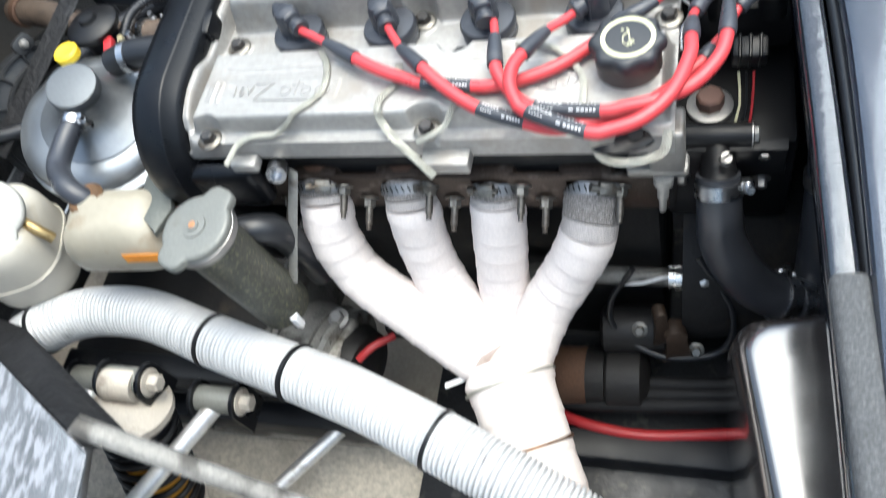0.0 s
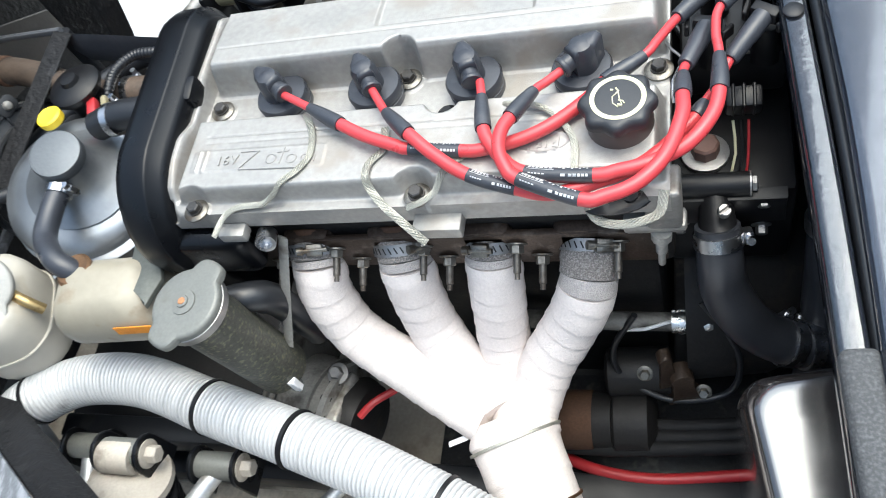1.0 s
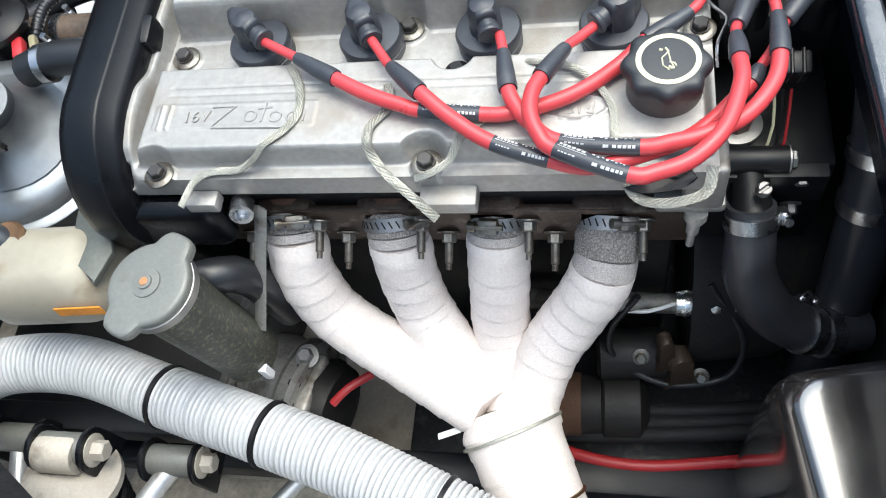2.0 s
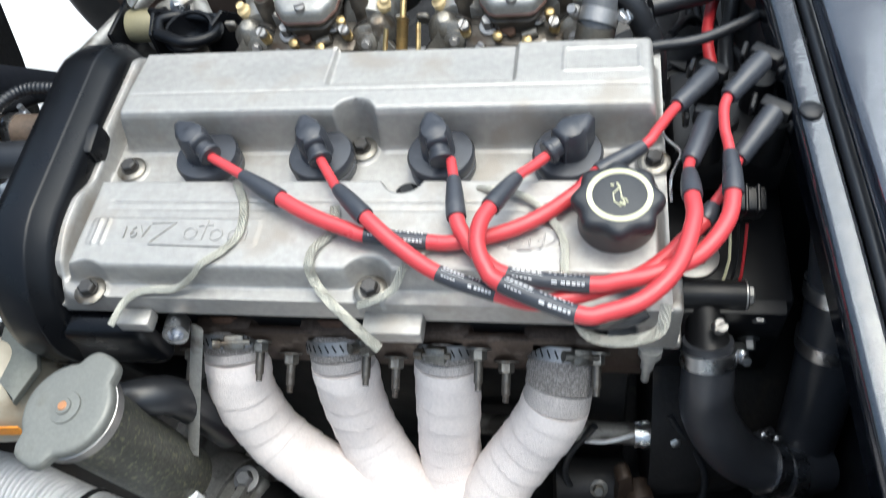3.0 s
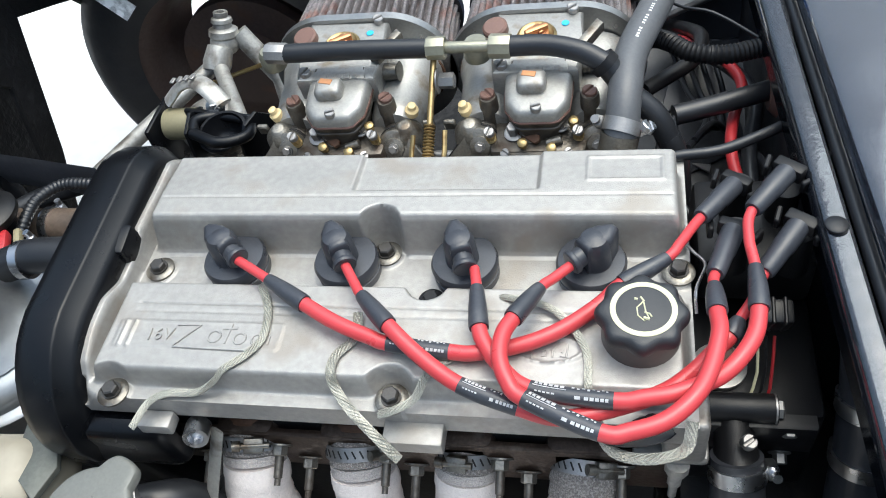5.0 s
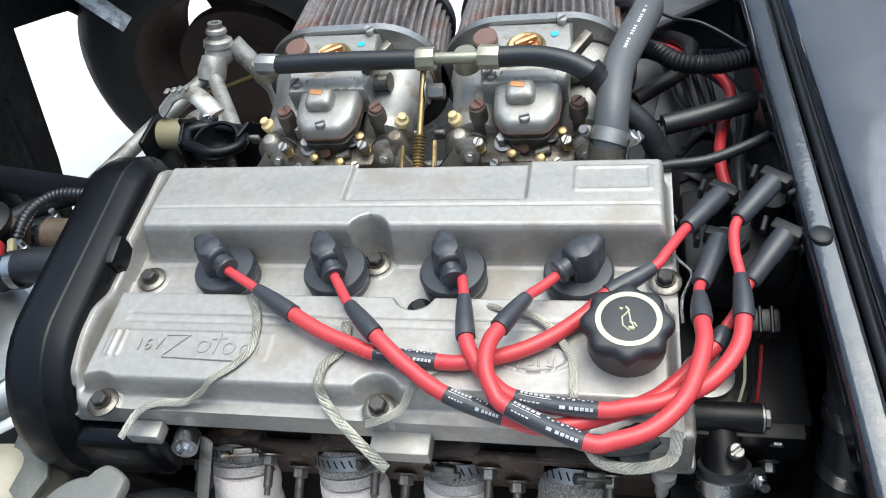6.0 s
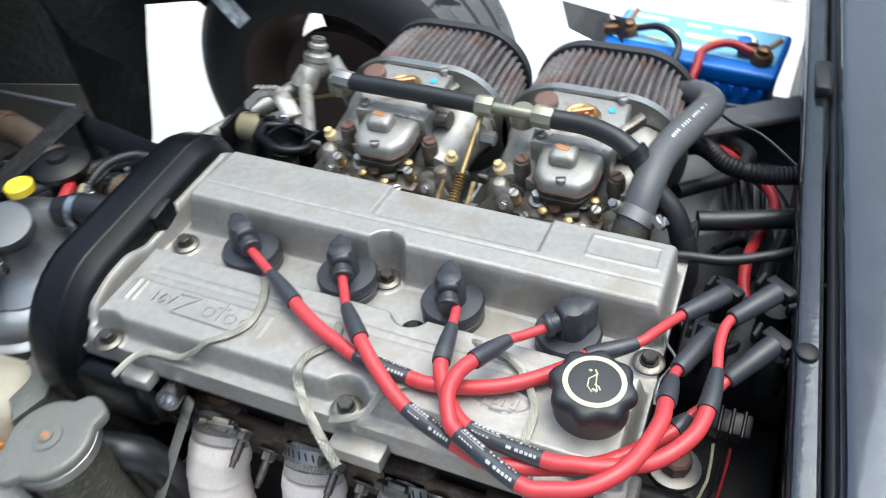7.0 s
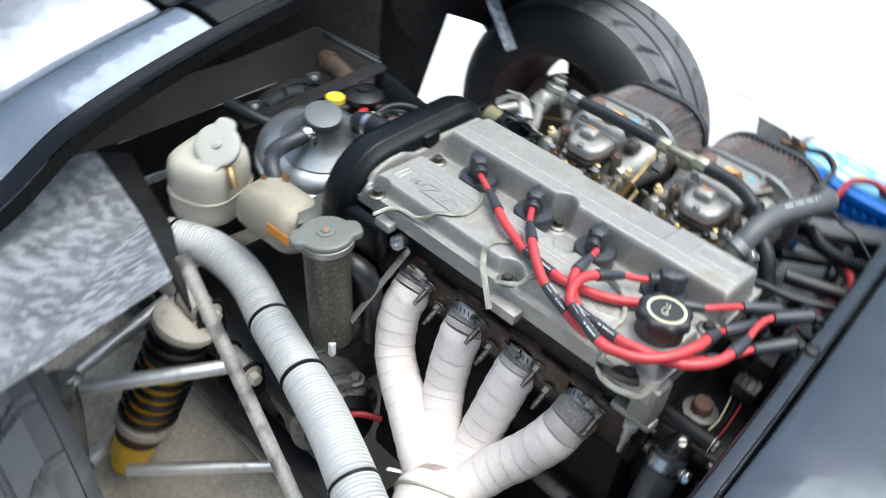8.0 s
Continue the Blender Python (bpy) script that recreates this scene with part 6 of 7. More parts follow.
part("cast_arm", tube([(-0.340, 0.282, -0.062), (-0.322, 0.290, -0.048), (-0.300, 0.288, -0.040), (-0.280, 0.276, -0.042), (-0.262, 0.262, -0.052)], 0.008, 12, 0.006, flat=(0.022, 0.009)), M_OLDZINC, fs, "dull cast alloy arm")
for k in range(4):
    part("cast_mark", rbox((0.005, 0.009, 0.002), pose(-0.326 + 0.009 * k, 0.289 - 0.0008 * k, -0.0385 + 0.002 * k, 0, 0, -8), 0.0006, 1), M_STEEL, fs)
part("cup", lathe([(0.010, -0.040), (0.020, -0.022), (0.026, -0.004), (0.027, 0.0), (0.024, 0.0), (0.018, -0.018), (0.010, -0.024)], pose(-0.252, 0.224, -0.056, 12, 0, 0), 28), M_TIMING, fs, "black moulded cup")
part("side_plate", prism([(-0.028, -0.03), (0.028, -0.03), (0.024, 0.012), (0.008, 0.028), (-0.012, 0.026), (-0.026, 0.010)], 0.004, pose(-0.222, 0.236, -0.075, 90, 0, 70), 0.001, 2), M_TIMING, fs)
part("side_plate", prism([(-0.024, -0.03), (0.026, -0.03), (0.022, 0.016), (0.0, 0.026), (-0.020, 0.014)], 0.004, pose(-0.300, 0.250, -0.078, 90, 0, 84), 0.001, 2), M_TIMING, fs)
part("hex_bolt", hexbolt(along((-0.272, 0.262, -0.055), (-0.264, 0.236, -0.045)), 0.0065, 0.008), M_CHROME, fs)
part("coil_spring", tube([(-0.335 + 0.034 * math.cos(a), 0.30 + 0.034 * math.sin(a) + 0.004 * a, -0.13 - 0.0085 * a) for a in np.linspace(0, 6 * math.pi, 80)], 0.0055, 8, 0.02, False), M_BLACK, fs)
part("hex_bolt", hexbolt(along((-0.28, 0.265, -0.08), (-0.25, 0.26, -0.075)), 0.009, 0.01), M_STEEL, fs)
rod("bolt_shank", fs, [(-0.30, 0.27, -0.085), (-0.25, 0.265, -0.08)], 0.007, M_CHROME)

ns = thing("spring_damper", (-0.33, -0.42, -0.45), "black coil spring over an orange damper body", "damper", "dampers")
A, B = Vector((-0.347, -0.311, -0.208)), Vector((-0.397, -0.410, -0.478))
ax = (B - A).normalized()
ma = along(A, B)
part("top_eye", lathe([(0.017, 0), (0.018, 0.003), (0.018, 0.037), (0.017, 0.04)], along((-0.372, -0.292, -0.188), (-0.33, -0.292, -0.188)), 20), M_BUSH, ns, "dirty cream bush")
part("spring_seat", lathe([(0.018, -0.012), (0.044, -0.004), (0.045, 0.004), (0.040, 0.012)], ma, 36), M_BUSH, ns, "pale cast spring seat")
part("coil_spring", tube([tuple(ma @ Vector((0.038 * math.cos(a), 0.038 * math.sin(a), 0.012 + 0.00319 * a))) for a in np.linspace(0, 17.0 * math.pi, 340)], 0.0043, 10, 0.02, False), M_BLACK, ns, "black coil spring")
part("dust_boot", lathe([(0.030, 0.008), (0.0345, 0.014), (0.032, 0.024), (0.0345, 0.034), (0.032, 0.044), (0.0345, 0.054), (0.032, 0.064), (0.033, 0.072)], ma, 28), M_RUBBER, ns, "black ribbed dust boot")
part("damper_body", lathe([(0.0325, 0.050), (0.0335, 0.055), (0.0335, 0.185), (0.028, 0.215)], ma, 28), M_ORANGE, ns, "orange painted damper")
part("lower_seat", lathe([(0.030, 0.184), (0.042, 0.188), (0.042, 0.200), (0.03, 0.204)], ma, 32), M_BUSH, ns)
part("collar", lathe([(0.031, 0.202), (0.0335, 0.205), (0.0335, 0.226), (0.030, 0.230)], ma, 28), M_RUST, ns, "rusty collar")
part("lower_eye", lathe([(0.027, 0.222), (0.031, 0.232), (0.031, 0.262), (0.022, 0.295)], ma, 24), M_DAMPYEL, ns, "yellow damper base")
na = thing("upper_wishbone", (-0.33, -0.38, -0.35), "zinc plated near wishbone rods on black brackets", "wishbone", "wishbones")
rod("arm", na, [(-0.277, -0.286, -0.253), (-0.37, -0.455, -0.255)], 0.0105, M_ZINC, "bright zinc plated rod")
rod("arm", na, [(-0.462, -0.272, -0.27), (-0.40, -0.46, -0.26)], 0.0105, M_ZINC)
part("upright", lathe([(0.022, 0), (0.026, 0.05), (0.022, 0.2)], along((-0.385, -0.475, -0.24), (-0.38, -0.49, -0.45)), 20), M_DUSTY, na)
part("ball_joint", lathe([(0.012, 0), (0.018, 0.01), (0.018, 0.025), (0.010, 0.032)], pose(-0.385, -0.462, -0.27), 18), M_STEEL, na)
for (x, y, z) in ((-0.275, -0.280, -0.250), (-0.35, -0.287, -0.188), (-0.46, -0.265, -0.262)):
    for s in (-1, 1):
        part("bracket_plate", prism([*arc(0, 0, 0.021, -90, 90, 8), (-0.045, 0.021), (-0.045, -0.021)], 0.004, along((x + s * 0.026, y, z), (x + s * 0.026 + 1, y, z)) @ pose(0, 0, 0, 0, 0, 90), 0.001, 1), M_TIMING, na)
    part("pivot_bush", lathe([(0.0145, -0.022), (0.015, -0.020), (0.015, 0.020), (0.0145, 0.022)], along((x, y, z), (x + 1, y, z)), 20), M_CAPMETAL, na)
    part("pivot_nut", hexbolt(along((x + 0.030, y, z), (x + 1, y, z)), 0.0095, 0.012), M_BUSH, na)
nl = thing("lower_wishbone", (-0.25, -0.35, -0.45), "zinc plated lower suspension rod", "wishbone", "wishbones")
rod("arm", nl, [(-0.19, -0.222, -0.44), (-0.355, -0.426, -0.44)], 0.0095, M_ZINC)
rod("arm", nl, [(-0.50, -0.235, -0.44), (-0.40, -0.46, -0.44)], 0.0105, M_ZINC)

# ---- battery ----
bat = thing("battery", (0.132, 0.625, -0.23), "blue car battery with pale label and clamped leads", "battery")
BT = pose(0.139, 0.624, -0.086, 0, 0, -5.5)
part("case", rbox((0.214, 0.104, 0.128), BT @ pose(0, 0, -0.082), 0.006), M_BATTERY, bat)
part("lid", rbox((0.226, 0.112, 0.022), BT @ pose(0, 0, -0.011), 0.005, 3), M_BATTERY, bat)
part("label", prism(rrect(0.212, 0.084, 0.006), 0.0012, BT @ pose(0, 0.010, 0.0), 0.0003, 1), M_BATLABEL, bat, "pale blue printed label")
for k in range(12):
    part("rib", rbox((0.008, 0.006, 0.016), BT @ pose(-0.099 + 0.018 * k, -0.055, -0.030), 0.002, 2), M_BATTERY, bat)
for x, y, w, h, mt in ((-0.055, 0.010, 0.060, 0.013, M_CREAM), (0.012, 0.006, 0.060, 0.015, M_CREAM), (0.066, 0.002, 0.036, 0.011, M_CREAM), (-0.070, 0.036, 0.045, 0.010, M_WHITE), (-0.006, 0.034, 0.034, 0.009, M_PALEGOLD), (0.046, 0.033, 0.040, 0.009, M_WHITE), (0.0, -0.022, 0.044, 0.012, M_WHITE), (-0.048, -0.018, 0.028, 0.007, M_PALEGOLD)):
    part("label_bar", prism(rrect(w, h, h * 0.42), 0.0008, BT @ pose(x, y, 0.0012), 0.0002, 1), mt, bat, "pale print")
part("filler_plug", lathe([(0.009, 0), (0.009, 0.003), (0.007, 0.004)], BT @ pose(0.058, 0.018, 0.001), 18), M_BATTERY, bat)
for lx, ly, a in ((-0.088, -0.018, 20), (0.089, -0.026, -15)):
    tm = BT @ pose(lx, ly, 0.0, 0, 0, a)
    t_ = part("terminal_clamp", lathe([(0.0135, 0), (0.0135, 0.010), (0.0115, 0.013), (0.0085, 0.0135), (0.0085, 0.020), (0.007, 0.021)], tm, 20), M_BRONZE, bat, "tarnished bronze terminal clamp")
    part("clamp_jaw", rbox((0.030, 0.013, 0.012), tm @ pose(-0.018, 0.002, 0.008, 0, 0, 12), 0.003, 2), M_BRONZE, t_)
    part("clamp_bolt", hexbolt(tm @ pose(-0.020, 0.012, 0.010, -70, 0, 20), 0.0052, 0.010), M_STEEL, t_)
    part("clamp_stud", tube([tuple(tm @ Vector((0.004, 0.008, 0.018))), tuple(tm @ Vector((0.012, 0.020, 0.026)))], 0.0035, 8, 0.01, False), M_BRONZE, t_)
L_, R_ = BT @ Vector((-0.075, -0.018, 0.012)), BT @ Vector((0.075, -0.026, 0.012))
part("red_lead", tube([tuple(R_), tuple(R_ + Vector((-0.030, 0.004, 0.006))), tuple(R_ + Vector((-0.058, -0.012, 0.0))), (0.151, 0.555, -0.082), (0.147, 0.52, -0.105), (0.148, 0.47, -0.14)], 0.0056, 14, 0.006), M_REDWIRE, bat, "red battery cable")
part("black_lead", tube([tuple(L_), tuple(L_ + Vector((0.030, -0.004, 0.008))), tuple(L_ + Vector((0.058, -0.028, 0.002))), (0.122, 0.545, -0.085), (0.128, 0.50, -0.115)], 0.0048, 12, 0.006), M_RUBBER, bat, "black battery cable")

# ---- hoses, cables and wires on the bulkhead side ----
def cable(name, pts, r, material, label, cat="cable", wave=None, step=0.008):
    return solo(name, tube(pts, r, 12, step, wave=wave), material, label, cat, "cables in the engine bay")


cable("red_cable", [(0.20, 0.40, -0.09), (0.236, 0.335, -0.06), (0.256, 0.297, -0.05), (0.268, 0.262, -0.05), (0.258, 0.222, -0.052), (0.2525, 0.186, -0.052), (0.255, 0.150, -0.055), (0.268, 0.115, -0.06), (0.275, 0.09, -0.09)], 0.0052, M_REDWIRE, "red starter cable along the bulkhead")
cable("black_cable", [(0.22, 0.39, -0.10), (0.262, 0.33, -0.08), (0.283, 0.27, -0.075), (0.272, 0.20, -0.075), (0.272, 0.14, -0.08), (0.285, 0.10, -0.10)], 0.007, M_RUBBER, "black cable along the bulkhead")
cable("sleeved_hose", [(0.2035, 0.200, -0.03), (0.225, 0.207, -0.03), (0.247, 0.2153, -0.03), (0.283, 0.229, -0.03), (0.30, 0.235, -0.03)], 0.0095, M_RUBBER, "short sleeved black rubber hose", "hose")
for dx in (0, 0.008, 0.016):
    cable("black_wire", [(0.212, 0.202, -0.03), (0.198 + dx * 0.4, 0.195, -0.035), (0.190 + dx, 0.175, -0.05), (0.196 + dx, 0.14, -0.06), (0.215 + dx, 0.10, -0.07), (0.24 + dx, 0.06, -0.07)], 0.0032, M_RUBBER, "thin black wire to the coil pack", "wire")
cable("split_conduit", [(0.16, 0.30, -0.03), (0.185, 0.285, -0.01), (0.2, 0.266, 0.0), (0.2176, 0.2499, 0.0), (0.2459, 0.2441, 0.0), (0.2722, 0.2504, 0.0), (0.298, 0.258, 0.0)], 0.0085, M_BLACK, "black corrugated conduit behind the engine", "conduit", lambda s: 1 + 0.07 * math.sin(2 * math.pi * s / 0.004), 0.001)
cable("throttle_cable", [(0.175, 0.112, -0.006), (0.1986, 0.1178, 0.0), (0.2331, 0.1236, 0.0), (0.264, 0.139, 0.0), (0.292, 0.156, 0.0)], 0.0045, M_RUBBER, "black throttle cable into the bulkhead")
cable("thin_wire", [(0.19, 0.34, 0.0), (0.215, 0.31, 0.005), (0.232, 0.30, 0.008), (0.25, 0.29, 0.005), (0.29, 0.25, 0.0)], 0.0016, M_RUBBER, "thin black wire near the bulkhead", "wire")
cable("fuel_hose", [(0.196, 0.151, -0.01), (0.204, 0.143, -0.03), (0.207, 0.125, -0.08), (0.205, 0.10, -0.16)], 0.0105, M_RUBBER, "black rubber fuel hose going down", "hose")
for y, z, r in ((0.229, -0.03, 0.024), (0.258, 0.0, 0.018), (0.156, 0.0, 0.012)):
    solo("grommet", lathe([(r, 0), (r, 0.005), (r * 0.7, 0.012), (r * 0.5, 0.012)], along((0.297, y, z), (0.2, y, z)), 20), M_BROWNJET, "dark rubber bulkhead grommet", "grommet", "grommets")
tabm = prism([*arc(0.012, 0, 0.008, -90, 90, 6), (-0.01, 0.008), (-0.012, -0.012)], 0.002, pose(0.243, 0.285, -0.172, 14, 0, 70), 0.0005, 1)
solo("metal_tab", tabm, M_STEEL, "small steel tab on the inner wing", "bracket")

# thermostat outlet and big coolant hoses
ch = thing("coolant_hose", (0.25, -0.1, -0.3), "thick black rubber coolant hose with steel clamps", "hose")
part("hose", tube([(0.240, -0.090, -0.094, 0.0185), (0.242, -0.108, -0.122, 0.0195), (0.245, -0.116, -0.155, 0.0210), (0.258, -0.125, -0.190, 0.0218), (0.281, -0.131, -0.224, 0.0218), (0.314, -0.132, -0.246, 0.0215), (0.352, -0.122, -0.258, 0.0215)], 0.0218, 24, 0.008), M_COOLHOSE, ch)
clampband((0.2408, -0.097, -0.104), (0.002, -0.02, -0.027), 0.0194, 0.012, ch)
clampband((0.302, -0.1325, -0.2395), (0.033, 0.003, -0.022), 0.0225, 0.012, ch)
clampband((0.319, -0.131, -0.2485), (0.036, 0.008, -0.015), 0.0225, 0.012, ch)
part("outlet", lathe([(0.013, 0), (0.0145, 0.03), (0.018, 0.05)], along((0.238, -0.05, -0.085), (0.2408, -0.095, -0.102)), 24), M_BLACK, ch)
part("housing", prism([(-0.05, -0.018), (0.05, -0.018), (0.05, 0.018), (-0.05, 0.018)], 0.012, along((0.245, -0.062, -0.10), (0.245, -0.09, -0.10)), 0.003), M_BLACK, ch)
part("bleed_screw", slotscrew(pose(0.2446, -0.0906, -0.074, 15, 0, 40), 0.0048, 0.008), M_STEEL, ch)
for x, z in ((0.209, -0.098), (0.277, -0.090), (0.209, -0.128), (0.277, -0.134)):
    part("housing_bolt", hexbolt(along((x, -0.066, z), (x, -0.09, z - 0.008)), 0.0052, 0.008), M_STEEL, ch)
vh = thing("coolant_hose", (0.32, -0.1, -0.3), "vertical black rubber hose with two clamps", "hose")
part("hose", tube([(0.335, -0.02, -0.05), (0.337, -0.045, -0.09), (0.338, -0.075, -0.16), (0.338, -0.105, -0.26), (0.34, -0.12, -0.40)], 0.024, 24, 0.01), M_COOLHOSE, vh)
clampband((0.3365, -0.045, -0.09), (0.001, -0.03, -0.06), 0.0247, 0.012, vh)
clampband((0.3375, -0.065, -0.135), (0.001, -0.03, -0.07), 0.0247, 0.012, vh)
dip = thing("sensor", (0.23, -0.01, -0.08), "round sender with brown centre behind the cover", "sensor")
part("flange", lathe([(0.020, 0), (0.020, 0.004), (0.014, 0.005)], pose(0.232, -0.022, -0.088), 24), M_STEEL, dip)
part("plug", lathe([(0.012, 0), (0.012, 0.012), (0.010, 0.014)], pose(0.232, -0.022, -0.084), 8), M_BROWNJET, dip)

# low in the bay
solo("heater_pipe", tube([(0.02, -0.095, -0.27), (0.18, -0.098, -0.27), (0.27, -0.098, -0.27)], 0.010, 14, 0.02), M_DUSTY, "dull steel heater pipe behind the manifold", "pipe")
solo("foil_wrap", tube([(0.196, -0.098, -0.27), (0.236, -0.098, -0.27)], 0.0125, 16, 0.004, True, lambda s: 1 + 0.06 * math.sin(s * 900)), M_FOIL, "crinkled foil wrapped round the pipe", "foil")
sm = thing("starter_motor", (0.12, -0.165, -0.435), "black starter motor with a rusty band, low in the bay", "starter motor")
ms = along((0.05, -0.165, -0.40), (0.175, -0.162, -0.40))
part("body", lathe([(0.02, -0.01), (0.033, 0), (0.033, 0.075), (0.02, 0.076)], ms, 28), M_BLOCK, sm)
part("band", lathe([(0.0335, 0.018), (0.0345, 0.02), (0.0345, 0.052), (0.0335, 0.054)], ms, 28), M_RUST, sm, "rusty brown steel band")
part("end_housing", lathe([(0.034, 0.076), (0.037, 0.079), (0.037, 0.115), (0.02, 0.125)], ms, 28), M_BLOCK, sm)
solo("solenoid", lathe([(0.02, 0), (0.0275, 0.004), (0.0275, 0.07), (0.015, 0.075)], along((0.12, -0.12, -0.36), (0.21, -0.115, -0.36)), 24), M_BLOCK, "black solenoid above the starter motor", "solenoid")
for p, s in (((0.20, -0.125, -0.33), (0.02, 0.02, 0.05)), ((0.185, -0.12, -0.30), (0.012, 0.015, 0.06))):
    solo("bracket", prism([*arc(0, 0, s[0] * 0.62, 0, 180, 8), (-s[0] * 0.5, -s[2] * 0.5), (-s[0] * 0.9, -s[2] * 0.8), (s[0] * 0.9, -s[2] * 0.8), (s[0] * 0.5, -s[2] * 0.5)], s[1], Matrix.Translation(p) @ pose(0, 0, 0, 80, 0, 15), 0.002), M_RUSTOIL, "rusty steel bracket low in the bay", "bracket", "low brackets")
for p in ((0.165, -0.13, -0.335), (0.225, -0.14, -0.36)):
    solo("nut", hexbolt(Matrix.Translation(p) @ pose(0, 0, 0, 40), 0.0055, 0.008), M_CARB, "dull steel nut low in the bay", "nut", "low nuts")
cable("battery_cable", [(0.05, -0.19, -0.44), (0.10, -0.212, -0.43), (0.17, -0.220, -0.43), (0.26, -0.210, -0.43), (0.33, -0.20, -0.43)], 0.0068, M_REDWIRE, "red cable low in the bay")
for k in range(3):
    cable("loom", [(0.06, -0.19 + 0.012 * k, -0.42), (0.13, -0.195 + 0.014 * k, -0.405), (0.22, -0.19 + 0.012 * k, -0.40), (0.34, -0.175 + 0.012 * k, -0.41)], 0.009, M_LOOM, "black wiring loom low in the bay", "wiring loom")
cable("sensor_wire", [(0.16, -0.10, -0.25), (0.135, -0.115, -0.30), (0.14, -0.13, -0.34), (0.19, -0.15, -0.36), (0.25, -0.14, -0.36), (0.26, -0.12, -0.30), (0.225, -0.09, -0.24)], 0.0035, M_RUBBER, "thin looping dark wire", "wire")
cable("loose_wire", [(0.15, -0.105, -0.275), (0.17, -0.11, -0.262), (0.19, -0.105, -0.258), (0.196, -0.1, -0.265)], 0.002, M_WHITE, "frayed pale wire end", "wire")

alt = thing("alternator", (-0.12, -0.14, -0.35), "dusty alloy alternator low beside the block", "alternator")
part("body", lathe([(0.05, 0), (0.062, 0.012), (0.064, 0.05), (0.060, 0.09), (0.045, 0.10)], along((-0.20, -0.13, -0.33), (-0.10, -0.155, -0.33)), 36), M_DUSTY, alt)
for k in (0, 1, 5):
    part("fin", lathe([(0.060, 0), (0.0665, 0.001), (0.0665, 0.003), (0.060, 0.004)], along((-0.20, -0.13, -0.33), (-0.10, -0.155, -0.33)) @ pose(0, 0, 0.014 + 0.011 * k), 36), M_DUSTY, alt)
for k in range(7):
    a = 0.5 + k * 0.35
    m = along((-0.12, -0.15, -0.33), (-0.10, -0.155, -0.33))
    part("vent_slot", rbox((0.012, 0.006, 0.014), m @ pose(0.056 * math.cos(a), 0.056 * math.sin(a), 0.006, 0, 0, math.degrees(a)), 0.001, 1), M_BLACK, alt)
part("mount", rbox((0.018, 0.088, 0.022), pose(-0.104, -0.156, -0.288, -8, 0, -8), 0.006, 3), M_OLDZINC, alt, "pale alloy mounting arm")
part("mount_bolt", hexbolt(pose(-0.106, -0.120, -0.272, 10, 0, 0), 0.008, 0.009), M_STEEL, alt)
part("red_wire", tube([(-0.075, -0.165, -0.285), (-0.060, -0.150, -0.280), (-0.038, -0.132, -0.285)], 0.0045, 8, 0.008), M_REDWIRE, alt)
alt.location += Vector((-0.066, -0.040, -0.010))
part("rear_cover", lathe([(0.050, 0.098), (0.052, 0.104), (0.046, 0.122), (0.020, 0.128)], along((-0.20, -0.13, -0.33), (-0.10, -0.155, -0.33)), 28), M_BLOCK, alt, "black plastic rear cover")
part("rear_ring", lathe([(0.052, 0.084), (0.066, 0.086), (0.067, 0.094), (0.052, 0.097)], along((-0.20, -0.13, -0.33), (-0.10, -0.155, -0.33)), 36), M_OLDZINC, alt, "pale alloy end ring")
solo("pulley", lathe([(0.06, 0), (0.065, 0.004), (0.06, 0.01), (0.065, 0.018), (0.06, 0.022)], along((-0.235, -0.10, -0.30), (-0.2, -0.108, -0.30)), 32), M_DUSTY, "dull belt pulley under the cover", "pulley")
solo("oil_filter", lathe([(0.03, 0), (0.037, 0.006), (0.037, 0.08), (0.03, 0.088)], along((0.0, -0.11, -0.36), (0.0, -0.20, -0.37)), 28), M_BLOCK, "black oil filter canister low on the block", "oil filter")

# front cross pipes and hoses beyond the timing cover
solo("lower_radiator_hose", tube([(-0.70, 0.21, -0.115), (-0.626, 0.191, -0.112), (-0.503, 0.144, -0.112), (-0.437, 0.141, -0.112), (-0.34, 0.145, -0.12), (-0.25, 0.14, -0.16)], 0.019, 18, 0.01), M_OLDPIPE, "brown dusty metal coolant pipe", "pipe")
solo("convoluted_hose", tube([(-0.455, 0.09, -0.095), (-0.453, 0.12, -0.082), (-0.452, 0.149, -0.08), (-0.435, 0.17, -0.08), (-0.407, 0.173, -0.08), (-0.36, 0.172, -0.085), (-0.30, 0.175, -0.10)], 0.0062, 14, 0.001, wave=lambda s: 1 + 0.07 * math.sin(2 * math.pi * s / 0.005)), M_RUBBER, "dark corrugated hose beside the timing cover", "hose")
solo("front_hose", tube([(-0.66, 0.05, -0.16), (-0.58, 0.13, -0.14), (-0.50, 0.20, -0.13), (-0.40, 0.235, -0.13), (-0.30, 0.24, -0.14)], 0.012, 14, 0.01), M_RUBBER, "black rubber hose across the front", "hose")
solo("front_hose", tube([(-0.68, -0.02, -0.12), (-0.60, 0.02, -0.14), (-0.56, 0.08, -0.13), (-0.56, 0.15, -0.15)], 0.009, 14, 0.01), M_RUBBER, "black rubber hose behind the swirl pot", "hose")
solo("front_crossmember", rbox((0.05, 0.50, 0.045), pose(-0.57, 0.03, -0.27, 0, 0, -4), 0.006), M_SATIN, "black chassis cross member at the front", "chassis member")
solo("side_member", rbox((0.30, 0.03, 0.04), pose(-0.39, 0.255, -0.26), 0.005), M_SATIN, "black chassis side member beside the engine", "chassis member")
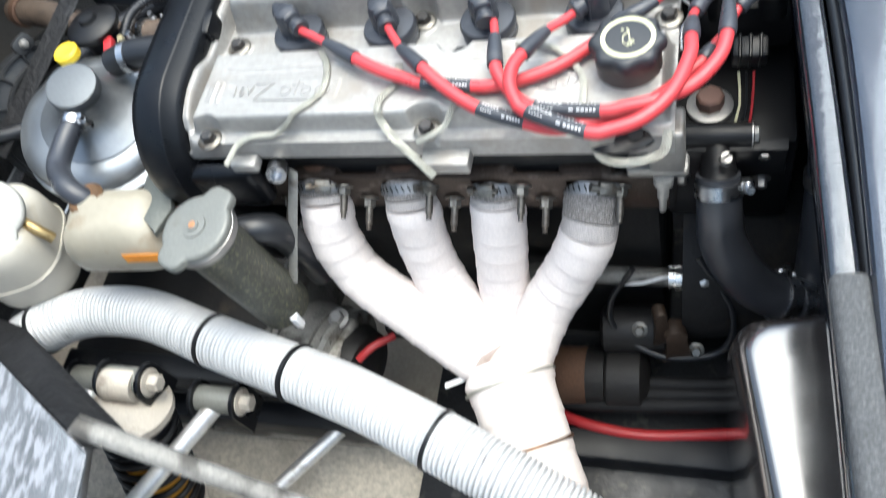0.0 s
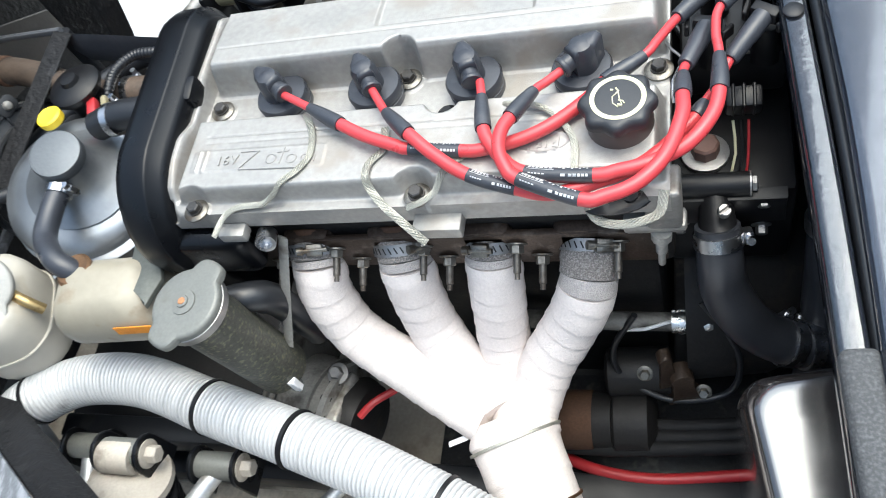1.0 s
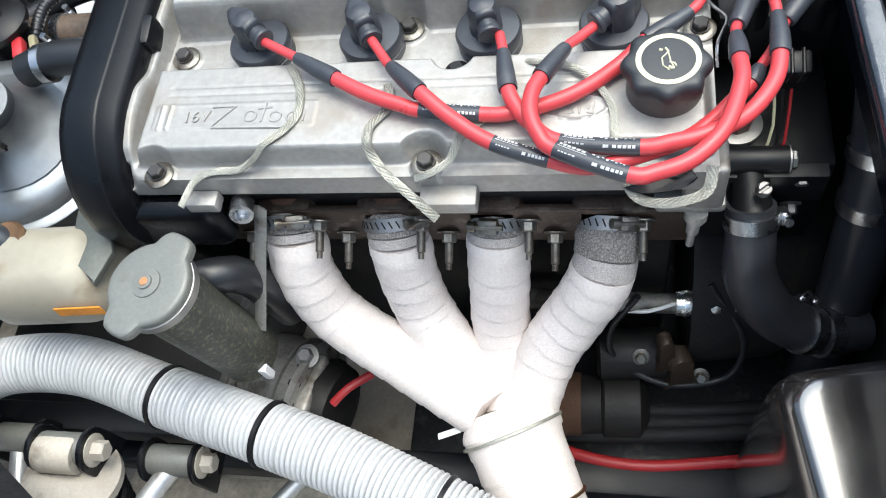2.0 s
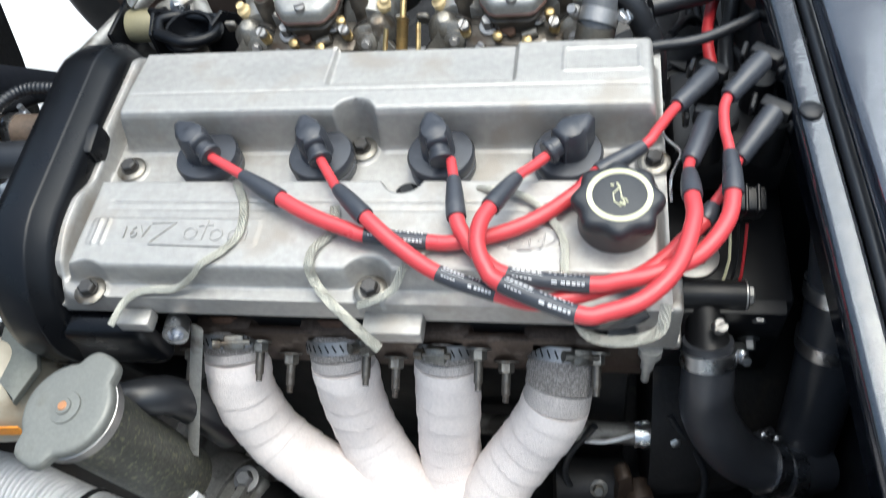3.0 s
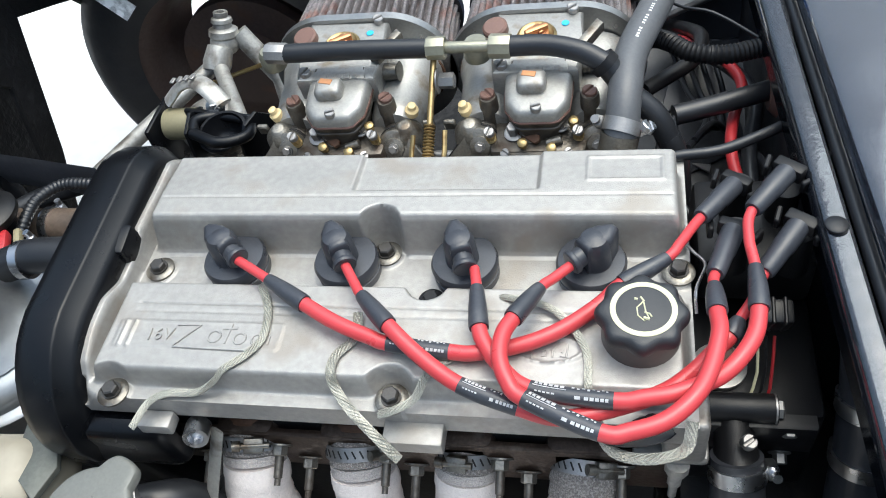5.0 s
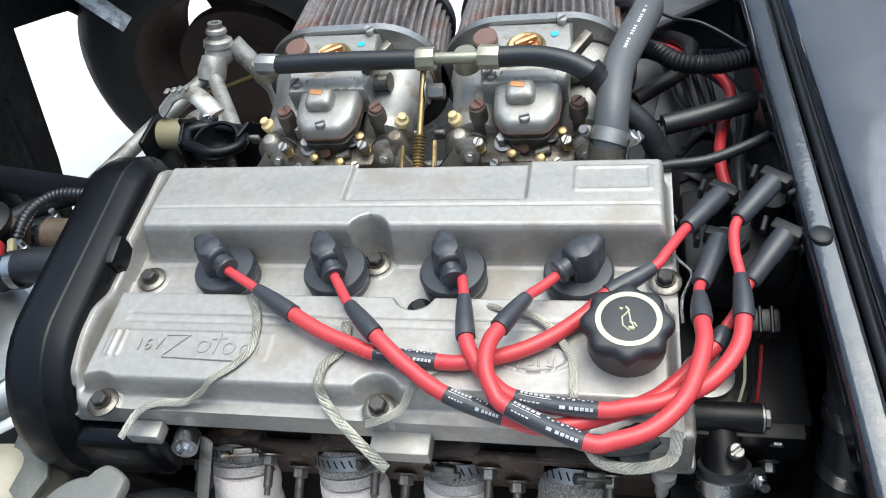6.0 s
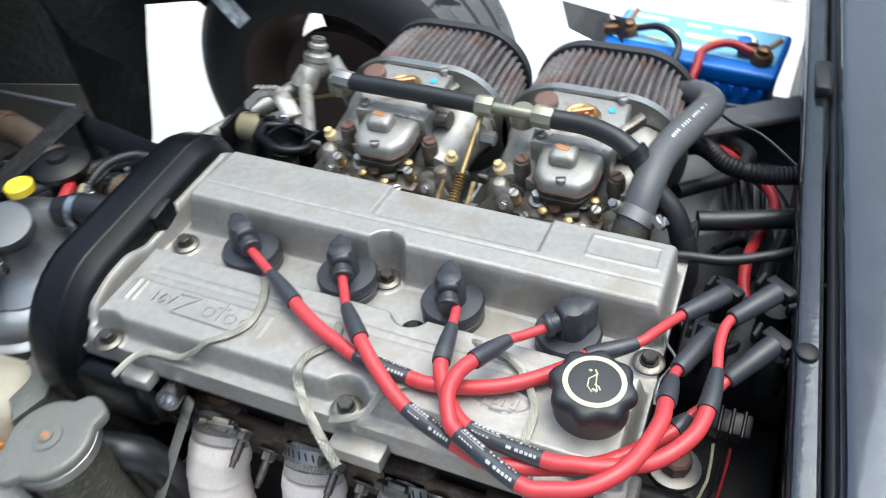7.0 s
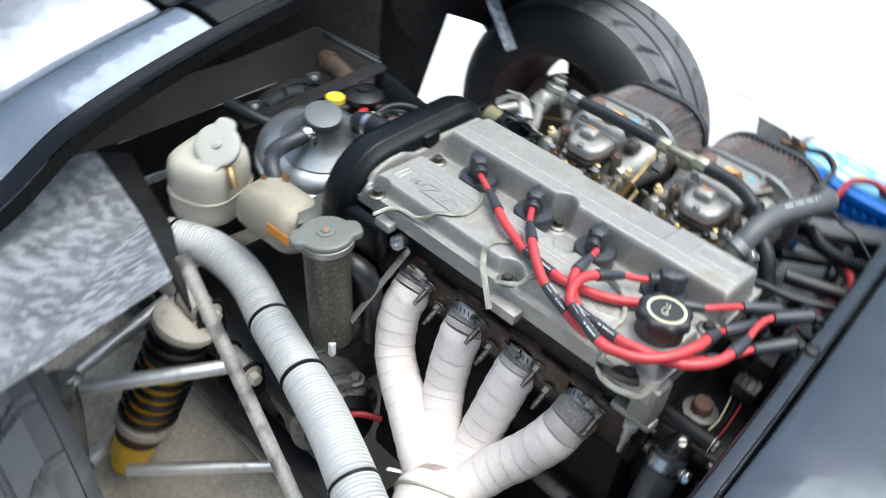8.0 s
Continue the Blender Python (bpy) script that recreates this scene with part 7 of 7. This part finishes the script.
solo("side_member", rbox((0.34, 0.03, 0.04), pose(-0.36, -0.235, -0.30), 0.005), M_SATIN, "black chassis side member beside the engine", "chassis member")
solo("front_tray", rbox((0.36, 0.46, 0.01), pose(-0.45, 0.0, -0.40), 0.003), M_BLOCK, "dark grimy undertray below the engine", "tray")
solo("engine_tray", rbox((0.46, 0.66, 0.008), pose(0.13, -0.10, -0.475), 0.003), M_TRAY, "black oily tray under the engine", "tray")
fb = thing("chassis_brace", (-0.52, 0.19, -0.2), "black painted bar frame ahead of the engine", "chassis frame")
part("top_bar", tube([(-0.735, 0.236, -0.085), (-0.568, 0.228, -0.076)], 0.005, 8, 0.02, False, flat=(0.008, 0.010)), M_SHELF, fb)
part("cross_plate", tube([(-0.572, 0.226, -0.104), (-0.50, 0.212, -0.102), (-0.40, 0.193, -0.102)], 0.01, 4, 0.02, False, flat=(0.010, 0.050)), M_WING, fb, "dusty black cross plate")
part("strut", sheet([(-0.577, 0.226, -0.076), (-0.549, 0.222, -0.080), (-0.622, -0.022, -0.152), (-0.652, -0.016, -0.148)], 0.004), M_INNER, fb, "flat black strut")
part("leg", tube([(-0.568, 0.228, -0.08), (-0.568, 0.228, -0.27)], 0.010, 10, 0.02, False), M_SATIN, fb)
solo("pipe_stub", lathe([(0.0195, 0), (0.0215, 0.002), (0.0215, 0.010), (0.0195, 0.012)], along((-0.688, 0.2055, -0.1135), (-0.66, 0.2, -0.112)), 20), M_RUST, "orange rusted end of the coolant pipe", "pipe end")
pc = thing("pipe_clamp", (-0.445, 0.141, -0.112), "bright steel clamp on the brown coolant pipe", "clamp")
clampband((-0.447, 0.141, -0.112), (1, 0, 0), 0.0195, 0.010, pc)
fan = thing("radiator_fan", (-0.62, 0.09, -0.3), "black radiator fan in a ribbed plastic shroud ring", "fan")
mfan = along((-0.619, 0.092, -0.200), (-0.619 + 0.092, 0.092 - 0.025, -0.200 + 0.031))
ring = part("shroud_ring", lathe([(0.074, -0.016), (0.076, 0.006), (0.080, 0.006), (0.081, 0.001), (0.094, -0.002), (0.096, 0.004), (0.100, 0.004), (0.101, -0.016)], mfan, 56), M_SHROUD, fan, "black moulded fan shroud")
for k in range(14):
    part("rib", rbox((0.026, 0.003, 0.008), mfan @ pose(0, 0, 0, 0, 0, 360 * k / 14) @ pose(0.088, 0, 0.001), 0.0008, 1), M_SHROUD, ring)
for p in ((-0.640, 0.132, -0.105), (-0.660, 0.020, -0.135)):
    q = Vector(p)
    lug = part("lug", prism(rrect(0.030, 0.022, 0.008), 0.006, Matrix.Translation(q) @ mfan.to_3x3().to_4x4(), 0.0015), M_SHROUD, ring)
    part("bolt", lathe([(0.0065, 0), (0.0065, 0.002), (0.0045, 0.005), (0.001, 0.006)], Matrix.Translation(q) @ mfan.to_3x3().to_4x4() @ pose(0, 0, 0.006), 16), M_OLDZINC, ring)
part("motor", lathe([(0.03, -0.01), (0.034, 0.0), (0.030, 0.022), (0.01, 0.025)], mfan @ pose(0, 0, -0.02), 24), M_BLACK, fan)
for k in range(6):
    part("blade", rbox((0.050, 0.026, 0.003), mfan @ pose(0, 0, -0.02, 0, 0, 60 * k) @ pose(0.050, 0, 0, 25), 0.001, 1), M_BLACK, fan)
for k in range(4):
    cable("black_wire", [(0.205 + 0.006 * k, 0.17 + 0.01 * k, -0.06), (0.225 + 0.006 * k, 0.215 + 0.008 * k, -0.075), (0.24 + 0.008 * k, 0.27, -0.095 - 0.006 * k), (0.225 + 0.012 * k, 0.33, -0.11), (0.21 + 0.014 * k, 0.41, -0.11)], 0.0030, M_RUBBER, "thin black wire over the inner wing", "wire")
cable("black_hose", [(0.178, 0.235, -0.03), (0.20, 0.26, -0.035), (0.225, 0.29, -0.04), (0.235, 0.33, -0.045), (0.225, 0.38, -0.07), (0.205, 0.43, -0.10)], 0.0075, M_BLACK, "black sleeved hose over the inner wing", "hose")
cable("coil_wire", [(0.25, 0.09, -0.06), (0.272, 0.12, -0.05), (0.282, 0.16, -0.06), (0.278, 0.21, -0.085)], 0.0035, M_RUBBER, "black wire behind the coil pack", "wire")
